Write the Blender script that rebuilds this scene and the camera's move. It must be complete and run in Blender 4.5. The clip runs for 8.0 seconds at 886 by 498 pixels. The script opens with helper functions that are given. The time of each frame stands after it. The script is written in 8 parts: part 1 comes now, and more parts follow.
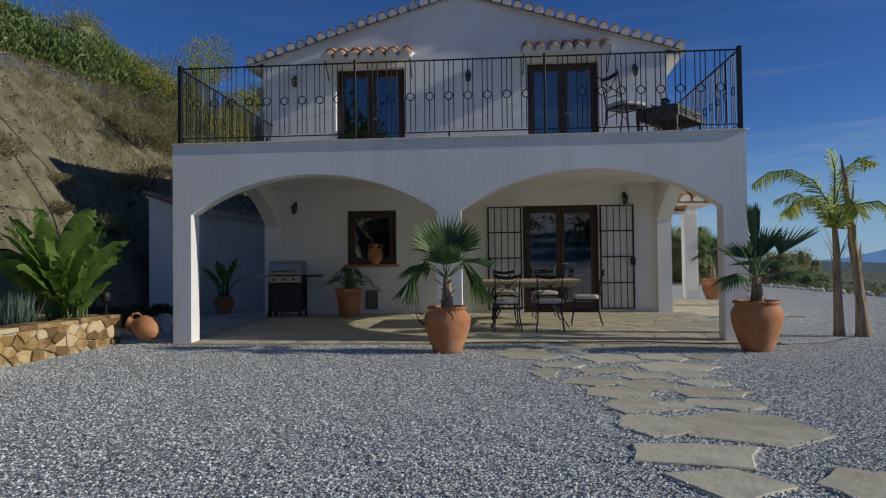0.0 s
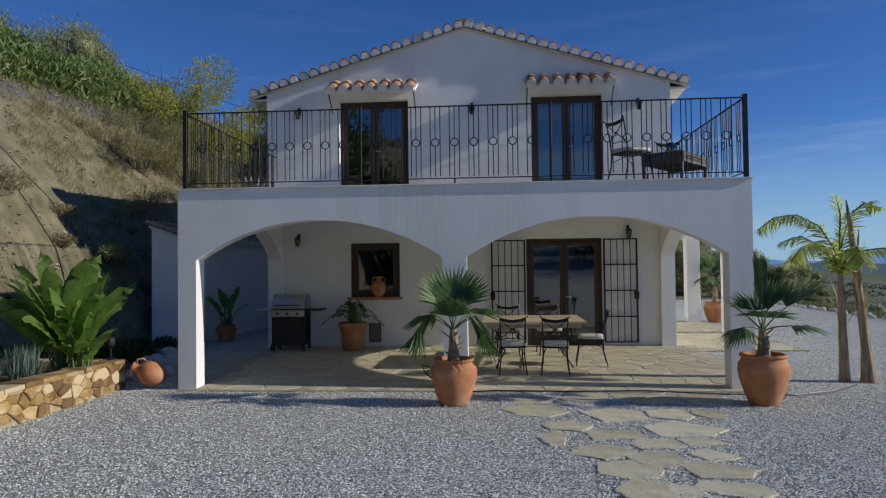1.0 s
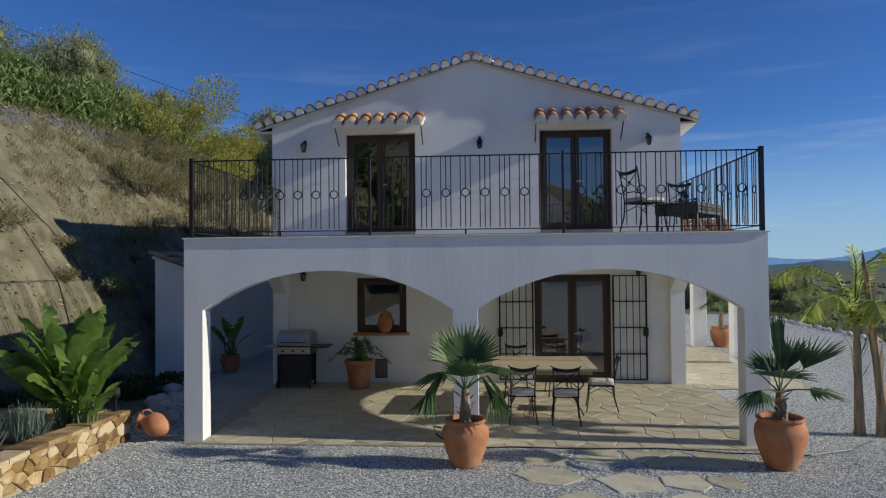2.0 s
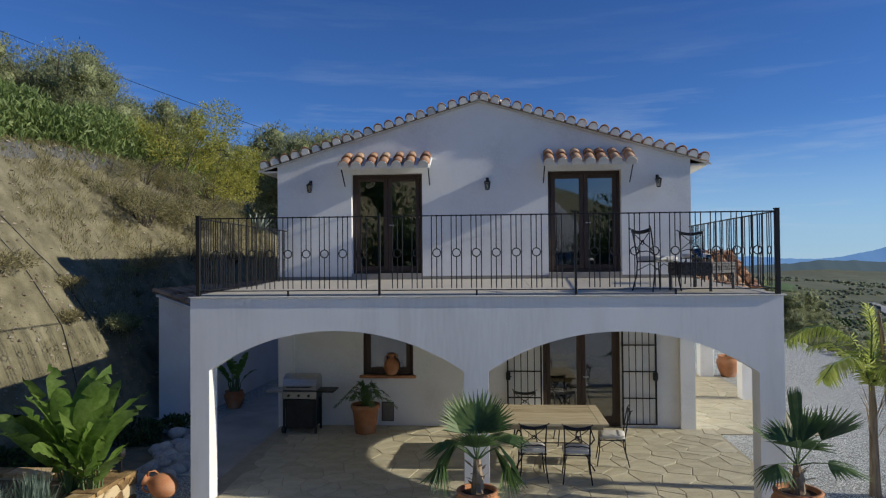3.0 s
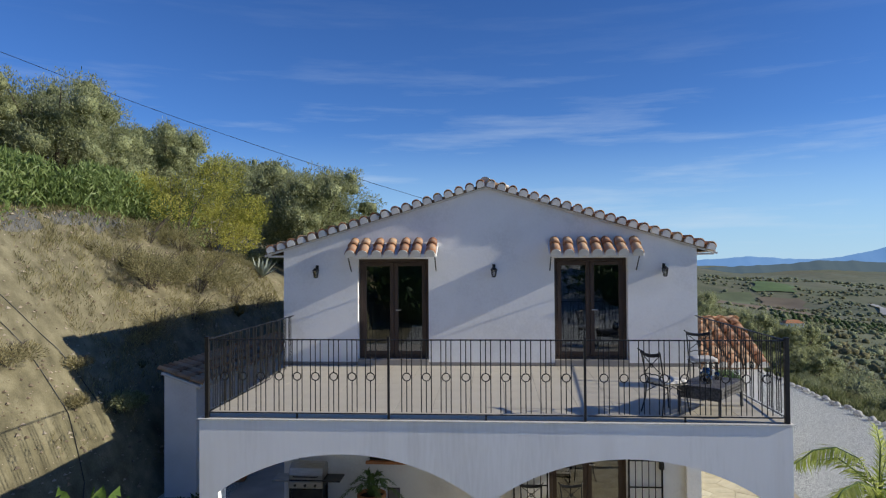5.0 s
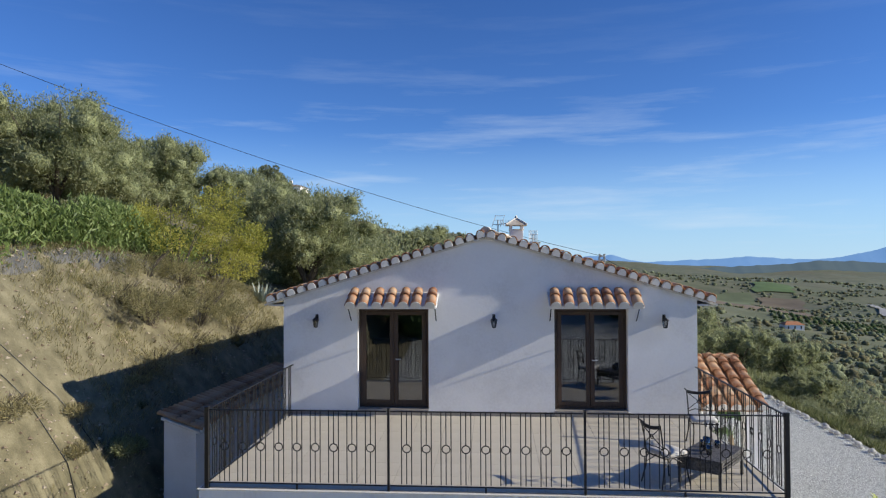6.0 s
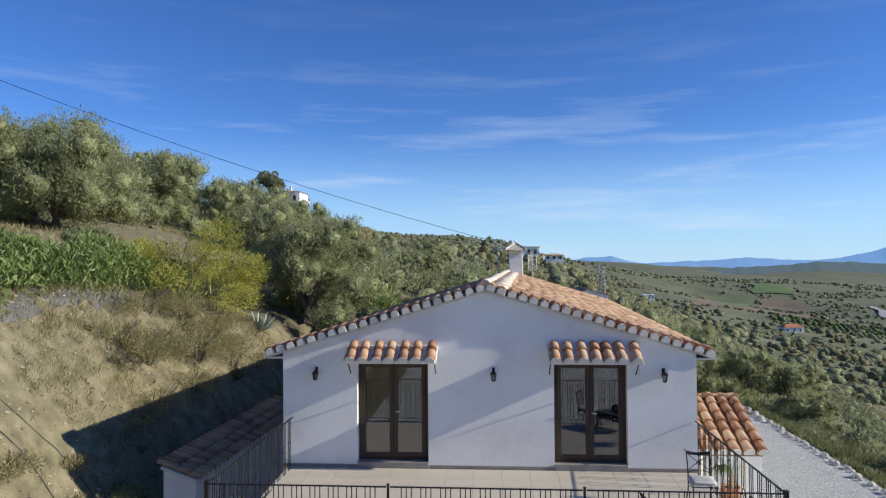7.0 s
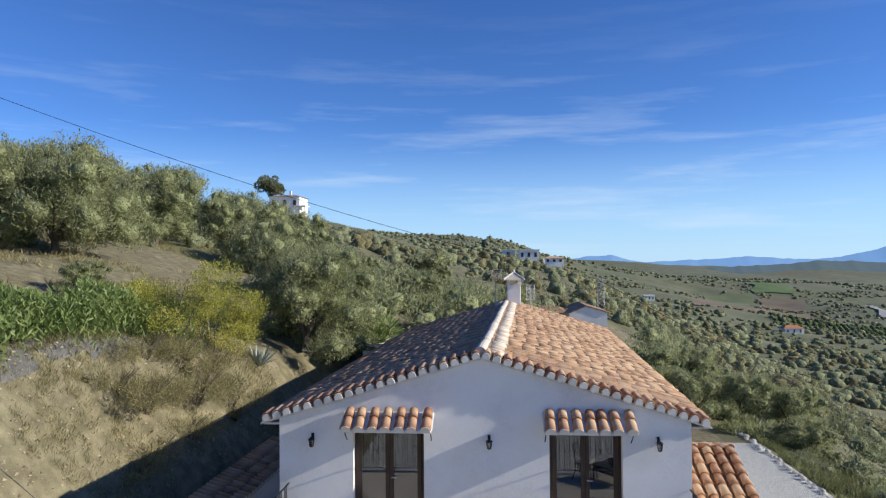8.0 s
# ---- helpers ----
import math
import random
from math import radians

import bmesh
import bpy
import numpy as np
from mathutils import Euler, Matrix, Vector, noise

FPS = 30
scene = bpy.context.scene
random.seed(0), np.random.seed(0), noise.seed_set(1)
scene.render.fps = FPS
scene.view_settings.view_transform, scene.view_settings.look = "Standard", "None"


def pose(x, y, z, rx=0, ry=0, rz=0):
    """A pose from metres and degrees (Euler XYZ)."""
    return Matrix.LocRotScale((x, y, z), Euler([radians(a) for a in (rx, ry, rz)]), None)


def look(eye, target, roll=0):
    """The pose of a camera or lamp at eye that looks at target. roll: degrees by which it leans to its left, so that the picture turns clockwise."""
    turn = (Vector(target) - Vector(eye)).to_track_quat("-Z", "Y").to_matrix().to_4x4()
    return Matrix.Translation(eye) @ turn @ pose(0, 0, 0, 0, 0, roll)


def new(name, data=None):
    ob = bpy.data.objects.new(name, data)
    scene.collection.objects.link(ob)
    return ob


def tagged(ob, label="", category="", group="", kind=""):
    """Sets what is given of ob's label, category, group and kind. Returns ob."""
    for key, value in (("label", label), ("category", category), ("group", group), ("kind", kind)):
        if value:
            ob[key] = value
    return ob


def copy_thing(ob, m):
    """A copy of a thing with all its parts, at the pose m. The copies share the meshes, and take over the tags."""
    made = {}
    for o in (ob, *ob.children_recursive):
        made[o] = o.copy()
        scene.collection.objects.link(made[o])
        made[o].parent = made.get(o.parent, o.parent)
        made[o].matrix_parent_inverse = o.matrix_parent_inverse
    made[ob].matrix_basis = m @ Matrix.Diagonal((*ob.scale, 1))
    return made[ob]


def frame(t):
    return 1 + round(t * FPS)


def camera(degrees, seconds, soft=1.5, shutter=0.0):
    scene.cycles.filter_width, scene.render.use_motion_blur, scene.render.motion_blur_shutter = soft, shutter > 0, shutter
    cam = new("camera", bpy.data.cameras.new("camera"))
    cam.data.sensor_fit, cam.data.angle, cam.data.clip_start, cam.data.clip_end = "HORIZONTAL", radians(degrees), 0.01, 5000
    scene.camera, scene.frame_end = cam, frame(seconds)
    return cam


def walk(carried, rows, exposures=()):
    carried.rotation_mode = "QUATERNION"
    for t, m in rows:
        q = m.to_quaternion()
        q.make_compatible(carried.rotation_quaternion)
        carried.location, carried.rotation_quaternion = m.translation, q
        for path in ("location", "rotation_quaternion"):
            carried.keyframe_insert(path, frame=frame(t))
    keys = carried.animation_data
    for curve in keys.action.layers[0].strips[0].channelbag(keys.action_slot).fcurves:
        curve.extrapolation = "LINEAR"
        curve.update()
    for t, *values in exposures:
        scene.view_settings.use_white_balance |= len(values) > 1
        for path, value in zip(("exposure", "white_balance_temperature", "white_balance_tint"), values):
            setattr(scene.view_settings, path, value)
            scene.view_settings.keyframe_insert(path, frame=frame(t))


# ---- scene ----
cam = camera(67.0, 8.0, 1.2)
PATH = [
    (0, (0.445, -9.668, 1.149), (0.29, -7.674, 1.194), -0.7),
    (0.5, (0.397, -9.683, 1.479), (0.245, -7.69, 1.523), -0.7),
    (1, (0.352, -9.682, 1.818), (0.201, -7.688, 1.865), -0.7),
    (1.5, (0.281, -9.632, 2.196), (0.131, -7.639, 2.238), -0.6),
    (3, (0.034, -9.449, 3.487), (-0.114, -7.455, 3.523), -0.5),
    (3.5, (-0.008, -9.423, 3.917), (-0.155, -7.428, 3.951), -0.4),
    (4, (-0.074, -9.44, 4.354), (-0.221, -7.446, 4.387), -0.3),
    (4.5, (-0.096, -9.48, 4.8), (-0.242, -7.486, 4.834), -0.4),
    (6, (-0.096, -9.495, 6.298), (-0.241, -7.501, 6.33), -0.3),
    (6.5, (-0.106, -9.492, 6.84), (-0.251, -7.498, 6.873), -0.4),
    (7, (-0.089, -9.518, 7.356), (-0.232, -7.524, 7.392), -0.4),
    (7.5, (-0.03, -9.524, 8.03), (-0.174, -7.53, 8.062), -0.4),
    (8, (0.016, -9.563, 8.762), (-0.128, -7.568, 8.794), -0.4),
]
EXPOSURES = [(0.0, -0.48, 6000, 6), (0.6, -0.29, 5970, 6.3), (1.5, -0.17, 5990, 6), (3.5, 0.07, 6150, 5.5), (4.5, 0.21, 6170, 5.5), (6.5, 0.45, 6250, 6.5), (8.0, 0.53, 6250, 7)]
walk(cam, [(t, look(eye, target, roll)) for t, eye, target, roll in PATH], EXPOSURES)

# ---- world, sun, exposure ----
SUN_EL, SUN_AZ = 22.5, 4.4          # height over the horizon; turn towards the camera's side of the facade
sky_world = bpy.data.worlds.new("sky")
scene.world = sky_world
sky_world.use_nodes = True
wn, wl = sky_world.node_tree.nodes, sky_world.node_tree.links
sky = wn.new("ShaderNodeTexSky")
sky.sky_type, sky.sun_disc = "NISHITA", False
sky.sun_elevation, sky.sun_rotation = radians(SUN_EL), radians(90 + SUN_AZ)
sky.altitude, sky.air_density, sky.dust_density, sky.ozone_density = 2500, 1.0, 0.05, 5.0
# thin high cloud streaks, as a part of the sky
wco = wn.new("ShaderNodeTexCoord")
wmap = wn.new("ShaderNodeMapping")
wmap.inputs["Scale"].default_value = (2.0, 2.0, 20.0)
wmap.inputs["Rotation"].default_value = (0.0, radians(6), radians(20))
wnoise = wn.new("ShaderNodeTexNoise")
wnoise.inputs["Scale"].default_value, wnoise.inputs["Detail"].default_value, wnoise.inputs["Roughness"].default_value = 1.6, 7.0, 0.6
wramp = wn.new("ShaderNodeValToRGB")
wramp.color_ramp.elements[0].position, wramp.color_ramp.elements[1].position = 0.52, 0.80
wramp.color_ramp.elements[1].color = (0.45, 0.45, 0.45, 1)
wsep, wlow, wmul = wn.new("ShaderNodeSeparateXYZ"), wn.new("ShaderNodeMapRange"), wn.new("ShaderNodeMath")
wlow.inputs[1].default_value, wlow.inputs[2].default_value, wlow.inputs[3].default_value, wlow.inputs[4].default_value = 0.13, 0.30, 1.0, 0.12
wmul.operation = "MULTIPLY"
wmix = wn.new("ShaderNodeMix")
wmix.data_type = "RGBA"
wmix.inputs[7].default_value = (5.0, 5.6, 6.4, 1)
wl.new(wco.outputs["Generated"], wmap.inputs["Vector"])
wl.new(wmap.outputs["Vector"], wnoise.inputs["Vector"])
wl.new(wnoise.outputs["Fac"], wramp.inputs["Fac"])
wl.new(wco.outputs["Generated"], wsep.inputs[0])
wl.new(wsep.outputs["Z"], wlow.inputs[0])
wl.new(wlow.outputs[0], wmul.inputs[0])
wl.new(wramp.outputs["Color"], wmul.inputs[1])
wl.new(wmul.outputs[0], wmix.inputs[0])
wsat = wn.new("ShaderNodeHueSaturation")
wsat.inputs["Saturation"].default_value = 1.12
wsat.inputs["Hue"].default_value = 0.512
wl.new(sky.outputs["Color"], wsat.inputs["Color"])
# pale blue air near the horizon
wair, whz = wn.new("ShaderNodeMix"), wn.new("ShaderNodeMapRange")
whz.inputs[1].default_value, whz.inputs[2].default_value, whz.inputs[3].default_value, whz.inputs[4].default_value = 0.0, 0.2, 0.75, 0.0
whz.interpolation_type = "SMOOTHSTEP"
wair.data_type = "RGBA"
wair.inputs[7].default_value = (3.1, 4.6, 6.3, 1)
wl.new(wsep.outputs["Z"], whz.inputs[0])
wl.new(whz.outputs[0], wair.inputs[0])
wl.new(wsat.outputs["Color"], wair.inputs[6])
wl.new(wair.outputs[2], wmix.inputs[6])
wl.new(wmix.outputs[2], wn["Background"].inputs["Color"])
wn["Background"].inputs["Strength"].default_value = 0.107
sun_data = bpy.data.lights.new("sun", "SUN")
sun_data.energy, sun_data.angle, sun_data.color = 4.3, radians(0.55), (1.0, 0.88, 0.72)
sun = new("sun", sun_data)
sun.matrix_world = look((60, -60 * math.tan(radians(SUN_AZ)), 60 / math.cos(radians(SUN_AZ)) * math.tan(radians(SUN_EL))), (0, 0, 0))


# ---- materials ----
def material(name, colors, rough=0.8, scale=6.0, fine=60.0, bump=0.15, metal=0.0, spots=None, per_object=0.0, stretch=(1, 1, 1), per_island=0.0, detail=5.0):
    """A procedural surface: colours mixed by a coarse and a fine noise, with relief from the fine one. colors: two or three."""
    m = bpy.data.materials.new(name)
    m.use_nodes = True
    n, l = m.node_tree.nodes, m.node_tree.links
    b = n["Principled BSDF"]
    b.inputs["Roughness"].default_value, b.inputs["Metallic"].default_value = rough, metal
    co = n.new("ShaderNodeTexCoord")
    mp = n.new("ShaderNodeMapping")
    mp.inputs["Scale"].default_value = stretch
    l.new(co.outputs["Object"], mp.inputs["Vector"])
    big, small = n.new("ShaderNodeTexNoise"), n.new("ShaderNodeTexNoise")
    big.inputs["Scale"].default_value, big.inputs["Detail"].default_value = scale, detail
    small.inputs["Scale"].default_value, small.inputs["Detail"].default_value = fine, 4.0
    l.new(mp.outputs["Vector"], big.inputs["Vector"])
    l.new(mp.outputs["Vector"], small.inputs["Vector"])
    add = n.new("ShaderNodeMath")
    add.operation = "MULTIPLY_ADD"
    add.inputs[1].default_value = 0.35
    l.new(small.outputs["Fac"], add.inputs[0])
    l.new(big.outputs["Fac"], add.inputs[2])
    last = add.outputs[0]
    for amount, source in ((per_object, "object"), (per_island, "island")):
        if amount:
            info = n.new("ShaderNodeObjectInfo") if source == "object" else n.new("ShaderNodeNewGeometry")
            plus = n.new("ShaderNodeMath")
            plus.operation = "MULTIPLY_ADD"
            plus.inputs[1].default_value = amount
            l.new(info.outputs["Random" if source == "object" else "Random Per Island"], plus.inputs[0])
            l.new(last, plus.inputs[2])
            less = n.new("ShaderNodeMath")
            less.operation = "SUBTRACT"
            less.inputs[1].default_value = amount / 2
            l.new(plus.outputs[0], less.inputs[0])
            last = less.outputs[0]
    ramp = n.new("ShaderNodeValToRGB")
    els = ramp.color_ramp.elements
    els[0].position, els[1].position = 0.42, 0.92
    els[0].color, els[1].color = (*colors[0], 1), (*colors[-1], 1)
    if len(colors) == 3:
        e = els.new(0.67)
        e.color = (*colors[1], 1)
    l.new(last, ramp.inputs["Fac"])
    color = ramp.outputs["Color"]
    if spots:
        tone, size, amount = spots
        sp = n.new("ShaderNodeTexNoise")
        sp.inputs["Scale"].default_value, sp.inputs["Detail"].default_value = size, 6.0
        l.new(mp.outputs["Vector"], sp.inputs["Vector"])
        sr = n.new("ShaderNodeMapRange")
        sr.inputs[1].default_value, sr.inputs[2].default_value, sr.inputs[4].default_value = 0.55, 0.72, amount
        l.new(sp.outputs["Fac"], sr.inputs[0])
        mx = n.new("ShaderNodeMix")
        mx.data_type = "RGBA"
        mx.inputs[7].default_value = (*tone, 1)
        l.new(sr.outputs[0], mx.inputs[0])
        l.new(color, mx.inputs[6])
        color = mx.outputs[2]
    l.new(color, b.inputs["Base Color"])
    if bump:
        bp = n.new("ShaderNodeBump")
        bp.inputs["Strength"].default_value, bp.inputs["Distance"].default_value = bump, 0.02
        l.new(last, bp.inputs["Height"])
        l.new(bp.outputs["Normal"], b.inputs["Normal"])
    return m


def leaf_material(name, colors, scale=0.8, through_light=0.35, rough=0.55):
    m = material(name, colors, rough, scale, scale * 8, 0.0, per_island=0.5)
    n, l = m.node_tree.nodes, m.node_tree.links
    b = n["Principled BSDF"]
    tr = n.new("ShaderNodeBsdfTranslucent")
    mix = n.new("ShaderNodeMixShader")
    mix.inputs[0].default_value = through_light
    src = b.inputs["Base Color"].links[0].from_socket
    l.new(src, tr.inputs["Color"])
    l.new(b.outputs[0], mix.inputs[1])
    l.new(tr.outputs[0], mix.inputs[2])
    l.new(mix.outputs[0], n["Material Output"].inputs["Surface"])
    return m


def glass_material(name, tint=(0.55, 0.57, 0.59), gloss=1.0):
    m = bpy.data.materials.new(name)
    m.use_nodes = True
    n, l = m.node_tree.nodes, m.node_tree.links
    n.remove(n["Principled BSDF"])
    clear, shine, fr, mix = n.new("ShaderNodeBsdfTransparent"), n.new("ShaderNodeBsdfGlossy"), n.new("ShaderNodeFresnel"), n.new("ShaderNodeMixShader")
    clear.inputs["Color"].default_value = (*tint, 1)
    shine.inputs["Roughness"].default_value = 0.02
    fr.inputs["IOR"].default_value = 2.7
    l.new(fr.outputs[0], mix.inputs[0])
    l.new(clear.outputs[0], mix.inputs[1])
    l.new(shine.outputs[0], mix.inputs[2])
    l.new(mix.outputs[0], n["Material Output"].inputs["Surface"])
    return m


WHITE = material("white_render", ((0.74, 0.73, 0.71), (0.85, 0.845, 0.83), (0.89, 0.885, 0.87)), 0.9, 0.9, 22.0, 0.25, spots=((0.56, 0.53, 0.47), 0.7, 0.25))
WHITE_WORN = material("white_render_streaked", ((0.72, 0.71, 0.68), (0.84, 0.835, 0.82), (0.88, 0.875, 0.86)), 0.9, 0.9, 22.0, 0.04, spots=((0.60, 0.56, 0.49), 2.2, 0.22), stretch=(1.0, 1.0, 0.12))
MORTAR = material("mortar", ((0.62, 0.59, 0.53), (0.78, 0.76, 0.71)), 0.9, 8.0, 60.0, 0.3)
TILE = material("clay_tile", ((0.31, 0.14, 0.07), (0.49, 0.26, 0.135), (0.60, 0.40, 0.24)), 0.85, 3.0, 45.0, 0.3, spots=((0.36, 0.31, 0.25), 6.0, 0.6), per_object=0.55)
TILE_FIELD = material("clay_tile_field", ((0.21, 0.115, 0.063), (0.36, 0.22, 0.122), (0.47, 0.335, 0.21)), 0.85, 3.0, 45.0, 0.3, spots=((0.36, 0.31, 0.25), 6.0, 0.6), per_island=0.42)
TILE_ROOF = material("clay_roof_tile", ((0.21, 0.115, 0.063), (0.36, 0.22, 0.122), (0.47, 0.335, 0.21)), 0.85, 3.0, 45.0, 0.3, spots=((0.30, 0.25, 0.19), 6.0, 0.6), per_object=0.4)
TERRACOTTA = material("terracotta", ((0.34, 0.13, 0.05), (0.47, 0.20, 0.085), (0.55, 0.28, 0.14)), 0.8, 4.0, 50.0, 0.15, spots=((0.55, 0.40, 0.31), 3.0, 0.4))
IRON = material("black_iron", ((0.008, 0.008, 0.009), (0.02, 0.02, 0.022)), 0.45, 20.0, 90.0, 0.1, metal=0.3)
WOOD_DARK = material("dark_wood", ((0.035, 0.021, 0.015), (0.07, 0.042, 0.028)), 0.5, 4.0, 40.0, 0.15, stretch=(6, 6, 0.6))
GLASS = glass_material("window_glass")
ROOM = material("room_plaster", ((0.30, 0.29, 0.27), (0.38, 0.37, 0.35)), 0.9, 2.0, 20.0, 0.0)
ROOM_FLOOR = material("room_floor", ((0.16, 0.11, 0.08), (0.26, 0.19, 0.14)), 0.5, 3.0, 20.0, 0.05)
GRAVEL = material("gravel_bed", ((0.17, 0.17, 0.168), (0.50, 0.50, 0.49), (0.75, 0.745, 0.73)), 0.9, 42.0, 120.0, 1.0, spots=((0.34, 0.32, 0.29), 0.5, 0.3))
def speckle(m, size, tones, depth):
    """Small stones of many tones side by side, with dark gaps and relief."""
    n, l = m.node_tree.nodes, m.node_tree.links
    b = n["Principled BSDF"]
    co, vo, sep, rp, gap, mx = n.new("ShaderNodeTexCoord"), n.new("ShaderNodeTexVoronoi"), n.new("ShaderNodeSeparateColor"), n.new("ShaderNodeValToRGB"), n.new("ShaderNodeMapRange"), n.new("ShaderNodeMix")
    vo.inputs["Scale"].default_value = 1.0 / size
    l.new(co.outputs["Object"], vo.inputs["Vector"])
    l.new(vo.outputs["Color"], sep.inputs[0])
    l.new(sep.outputs[0], rp.inputs["Fac"])
    rp.color_ramp.elements[0].color, rp.color_ramp.elements[1].color = (*tones[0], 1), (*tones[2], 1)
    rp.color_ramp.elements.new(0.5).color = (*tones[1], 1)
    gap.inputs[1].default_value, gap.inputs[2].default_value, gap.inputs[3].default_value, gap.inputs[4].default_value = 0.42, 0.66, 0.0, 0.7
    l.new(vo.outputs["Distance"], gap.inputs[0])
    mx.data_type = "RGBA"
    mx.inputs[7].default_value = (0.09, 0.088, 0.085, 1)
    l.new(gap.outputs[0], mx.inputs[0])
    l.new(rp.outputs["Color"], mx.inputs[6])
    l.new(mx.outputs[2], b.inputs["Base Color"])
    bp = n.new("ShaderNodeBump")
    bp.invert = True
    bp.inputs["Strength"].default_value, bp.inputs["Distance"].default_value = depth, size * 0.6
    l.new(vo.outputs["Distance"], bp.inputs["Height"])
    l.new(bp.outputs["Normal"], b.inputs["Normal"])


speckle(GRAVEL, 0.019, ((0.20, 0.21, 0.20), (0.65, 0.675, 0.635), (0.93, 0.95, 0.89)), 0.9)
FLAG = material("flagstone", ((0.40, 0.355, 0.24), (0.54, 0.485, 0.335), (0.63, 0.585, 0.43)), 0.8, 2.2, 30.0, 0.6, spots=((0.25, 0.225, 0.15), 1.6, 0.5), per_object=0.2)
JOINT = material("stone_joint", ((0.34, 0.30, 0.205), (0.46, 0.41, 0.285)), 0.9, 6.0, 60.0, 0.4)
TERRACE_TILE = material("terrace_tile", ((0.51, 0.465, 0.375), (0.59, 0.545, 0.45)), 0.65, 1.5, 40.0, 0.05, per_object=0.12)
GROUT = material("grout", ((0.28, 0.25, 0.21), (0.34, 0.31, 0.26)), 0.9, 6.0, 50.0, 0.2)


# ---- mesh helpers ----
def part(name, bm, mat, parent=None, label="", smooth=False):
    me = bpy.data.meshes.new(name)
    bm.normal_update()
    bm.to_mesh(me)
    bm.free()
    if smooth:
        me.polygons.foreach_set("use_smooth", [True] * len(me.polygons))
    me.materials.append(mat)
    ob = new(name, me)
    if parent:
        ob.parent = parent
    if label:
        ob["label"] = label
    return ob


def shared(name, me, parent=None, m=None):
    """One more object on a mesh that exists already."""
    ob = new(name, me)
    if parent:
        ob.parent = parent
    if m is not None:
        ob.matrix_basis = m
    return ob


def thing(name, x, y, z, label, category, group="", rz=0.0, kind=""):
    ob = new(name)
    ob.empty_display_size = 0.2
    ob.matrix_basis = pose(x, y, z, 0, 0, rz)
    return tagged(ob, label, category, group, kind)


def box(bm, x0, x1, y0, y1, z0, z1, bevel=0.0, m=None):
    v = [bm.verts.new((x, y, z)) for z in (z0, z1) for y in (y0, y1) for x in (x0, x1)]
    faces = [bm.faces.new([v[i] for i in q]) for q in ((0, 2, 3, 1), (4, 5, 7, 6), (0, 1, 5, 4), (2, 6, 7, 3), (0, 4, 6, 2), (1, 3, 7, 5))]
    if bevel:
        edges = list({e for f in faces for e in f.edges})
        v = list({x for f in bmesh.ops.bevel(bm, geom=edges, offset=bevel, segments=1, affect="EDGES")["faces"] for x in f.verts} | {x for x in v if x.is_valid})
    if m is not None:
        bmesh.ops.transform(bm, matrix=m, verts=v)
    return bm


def tube(bm, pts, r, seg=6, ends=True, squash=1.0):
    """A round bar along points; r: one radius or one for each point."""
    pts = [Vector(p) for p in pts]
    rs = r if isinstance(r, (list, tuple)) else [r] * len(pts)
    rings = []
    for i, p in enumerate(pts):
        d = (pts[min(i + 1, len(pts) - 1)] - pts[max(i - 1, 0)]).normalized()
        side = d.cross(Vector((0, 0, 1)) if abs(d.z) < 0.95 else Vector((0, 1, 0))).normalized()
        up = side.cross(d)
        rings.append([bm.verts.new(p + rs[i] * (math.cos(a) * side + squash * math.sin(a) * up)) for a in (2 * math.pi * k / seg for k in range(seg))])
    for a, b in zip(rings, rings[1:]):
        for k in range(seg):
            bm.faces.new((a[k], a[(k + 1) % seg], b[(k + 1) % seg], b[k]))
    if ends:
        bm.faces.new(rings[0][::-1])
        bm.faces.new(rings[-1])
    return bm


def lathe(bm, profile, seg=28, x=0.0, y=0.0, wobble=0.0):
    """A turned form from (radius, height) pairs."""
    rings = []
    for r, z in profile:
        rings.append([bm.verts.new((x + r * (1 + wobble * math.sin(3 * a + z * 5)) * math.cos(a), y + r * (1 + wobble * math.sin(3 * a + z * 5)) * math.sin(a), z)) for a in (2 * math.pi * k / seg for k in range(seg))])
    for a, b in zip(rings, rings[1:]):
        for k in range(seg):
            bm.faces.new((a[k], a[(k + 1) % seg], b[(k + 1) % seg], b[k]))
    bm.faces.new(rings[0][::-1])
    bm.faces.new(rings[-1])
    return bm


def torus(bm, cx, cy, cz, r, thick, normal="y", seg=16, sec=5, m=None):
    rings = []
    for k in range(seg):
        a = 2 * math.pi * k / seg
        ring = []
        for j in range(sec):
            b = 2 * math.pi * j / sec
            u, w, d = (r + thick * math.cos(b)) * math.cos(a), (r + thick * math.cos(b)) * math.sin(a), thick * math.sin(b)
            p = (cx + u, cy + d, cz + w) if normal == "y" else ((cx + d, cy + u, cz + w) if normal == "x" else (cx + u, cy + w, cz + d))
            ring.append(bm.verts.new(p))
        rings.append(ring)
    for k in range(seg):
        a, b = rings[k], rings[(k + 1) % seg]
        for j in range(sec):
            bm.faces.new((a[j], b[j], b[(j + 1) % sec], a[(j + 1) % sec]))
    return bm


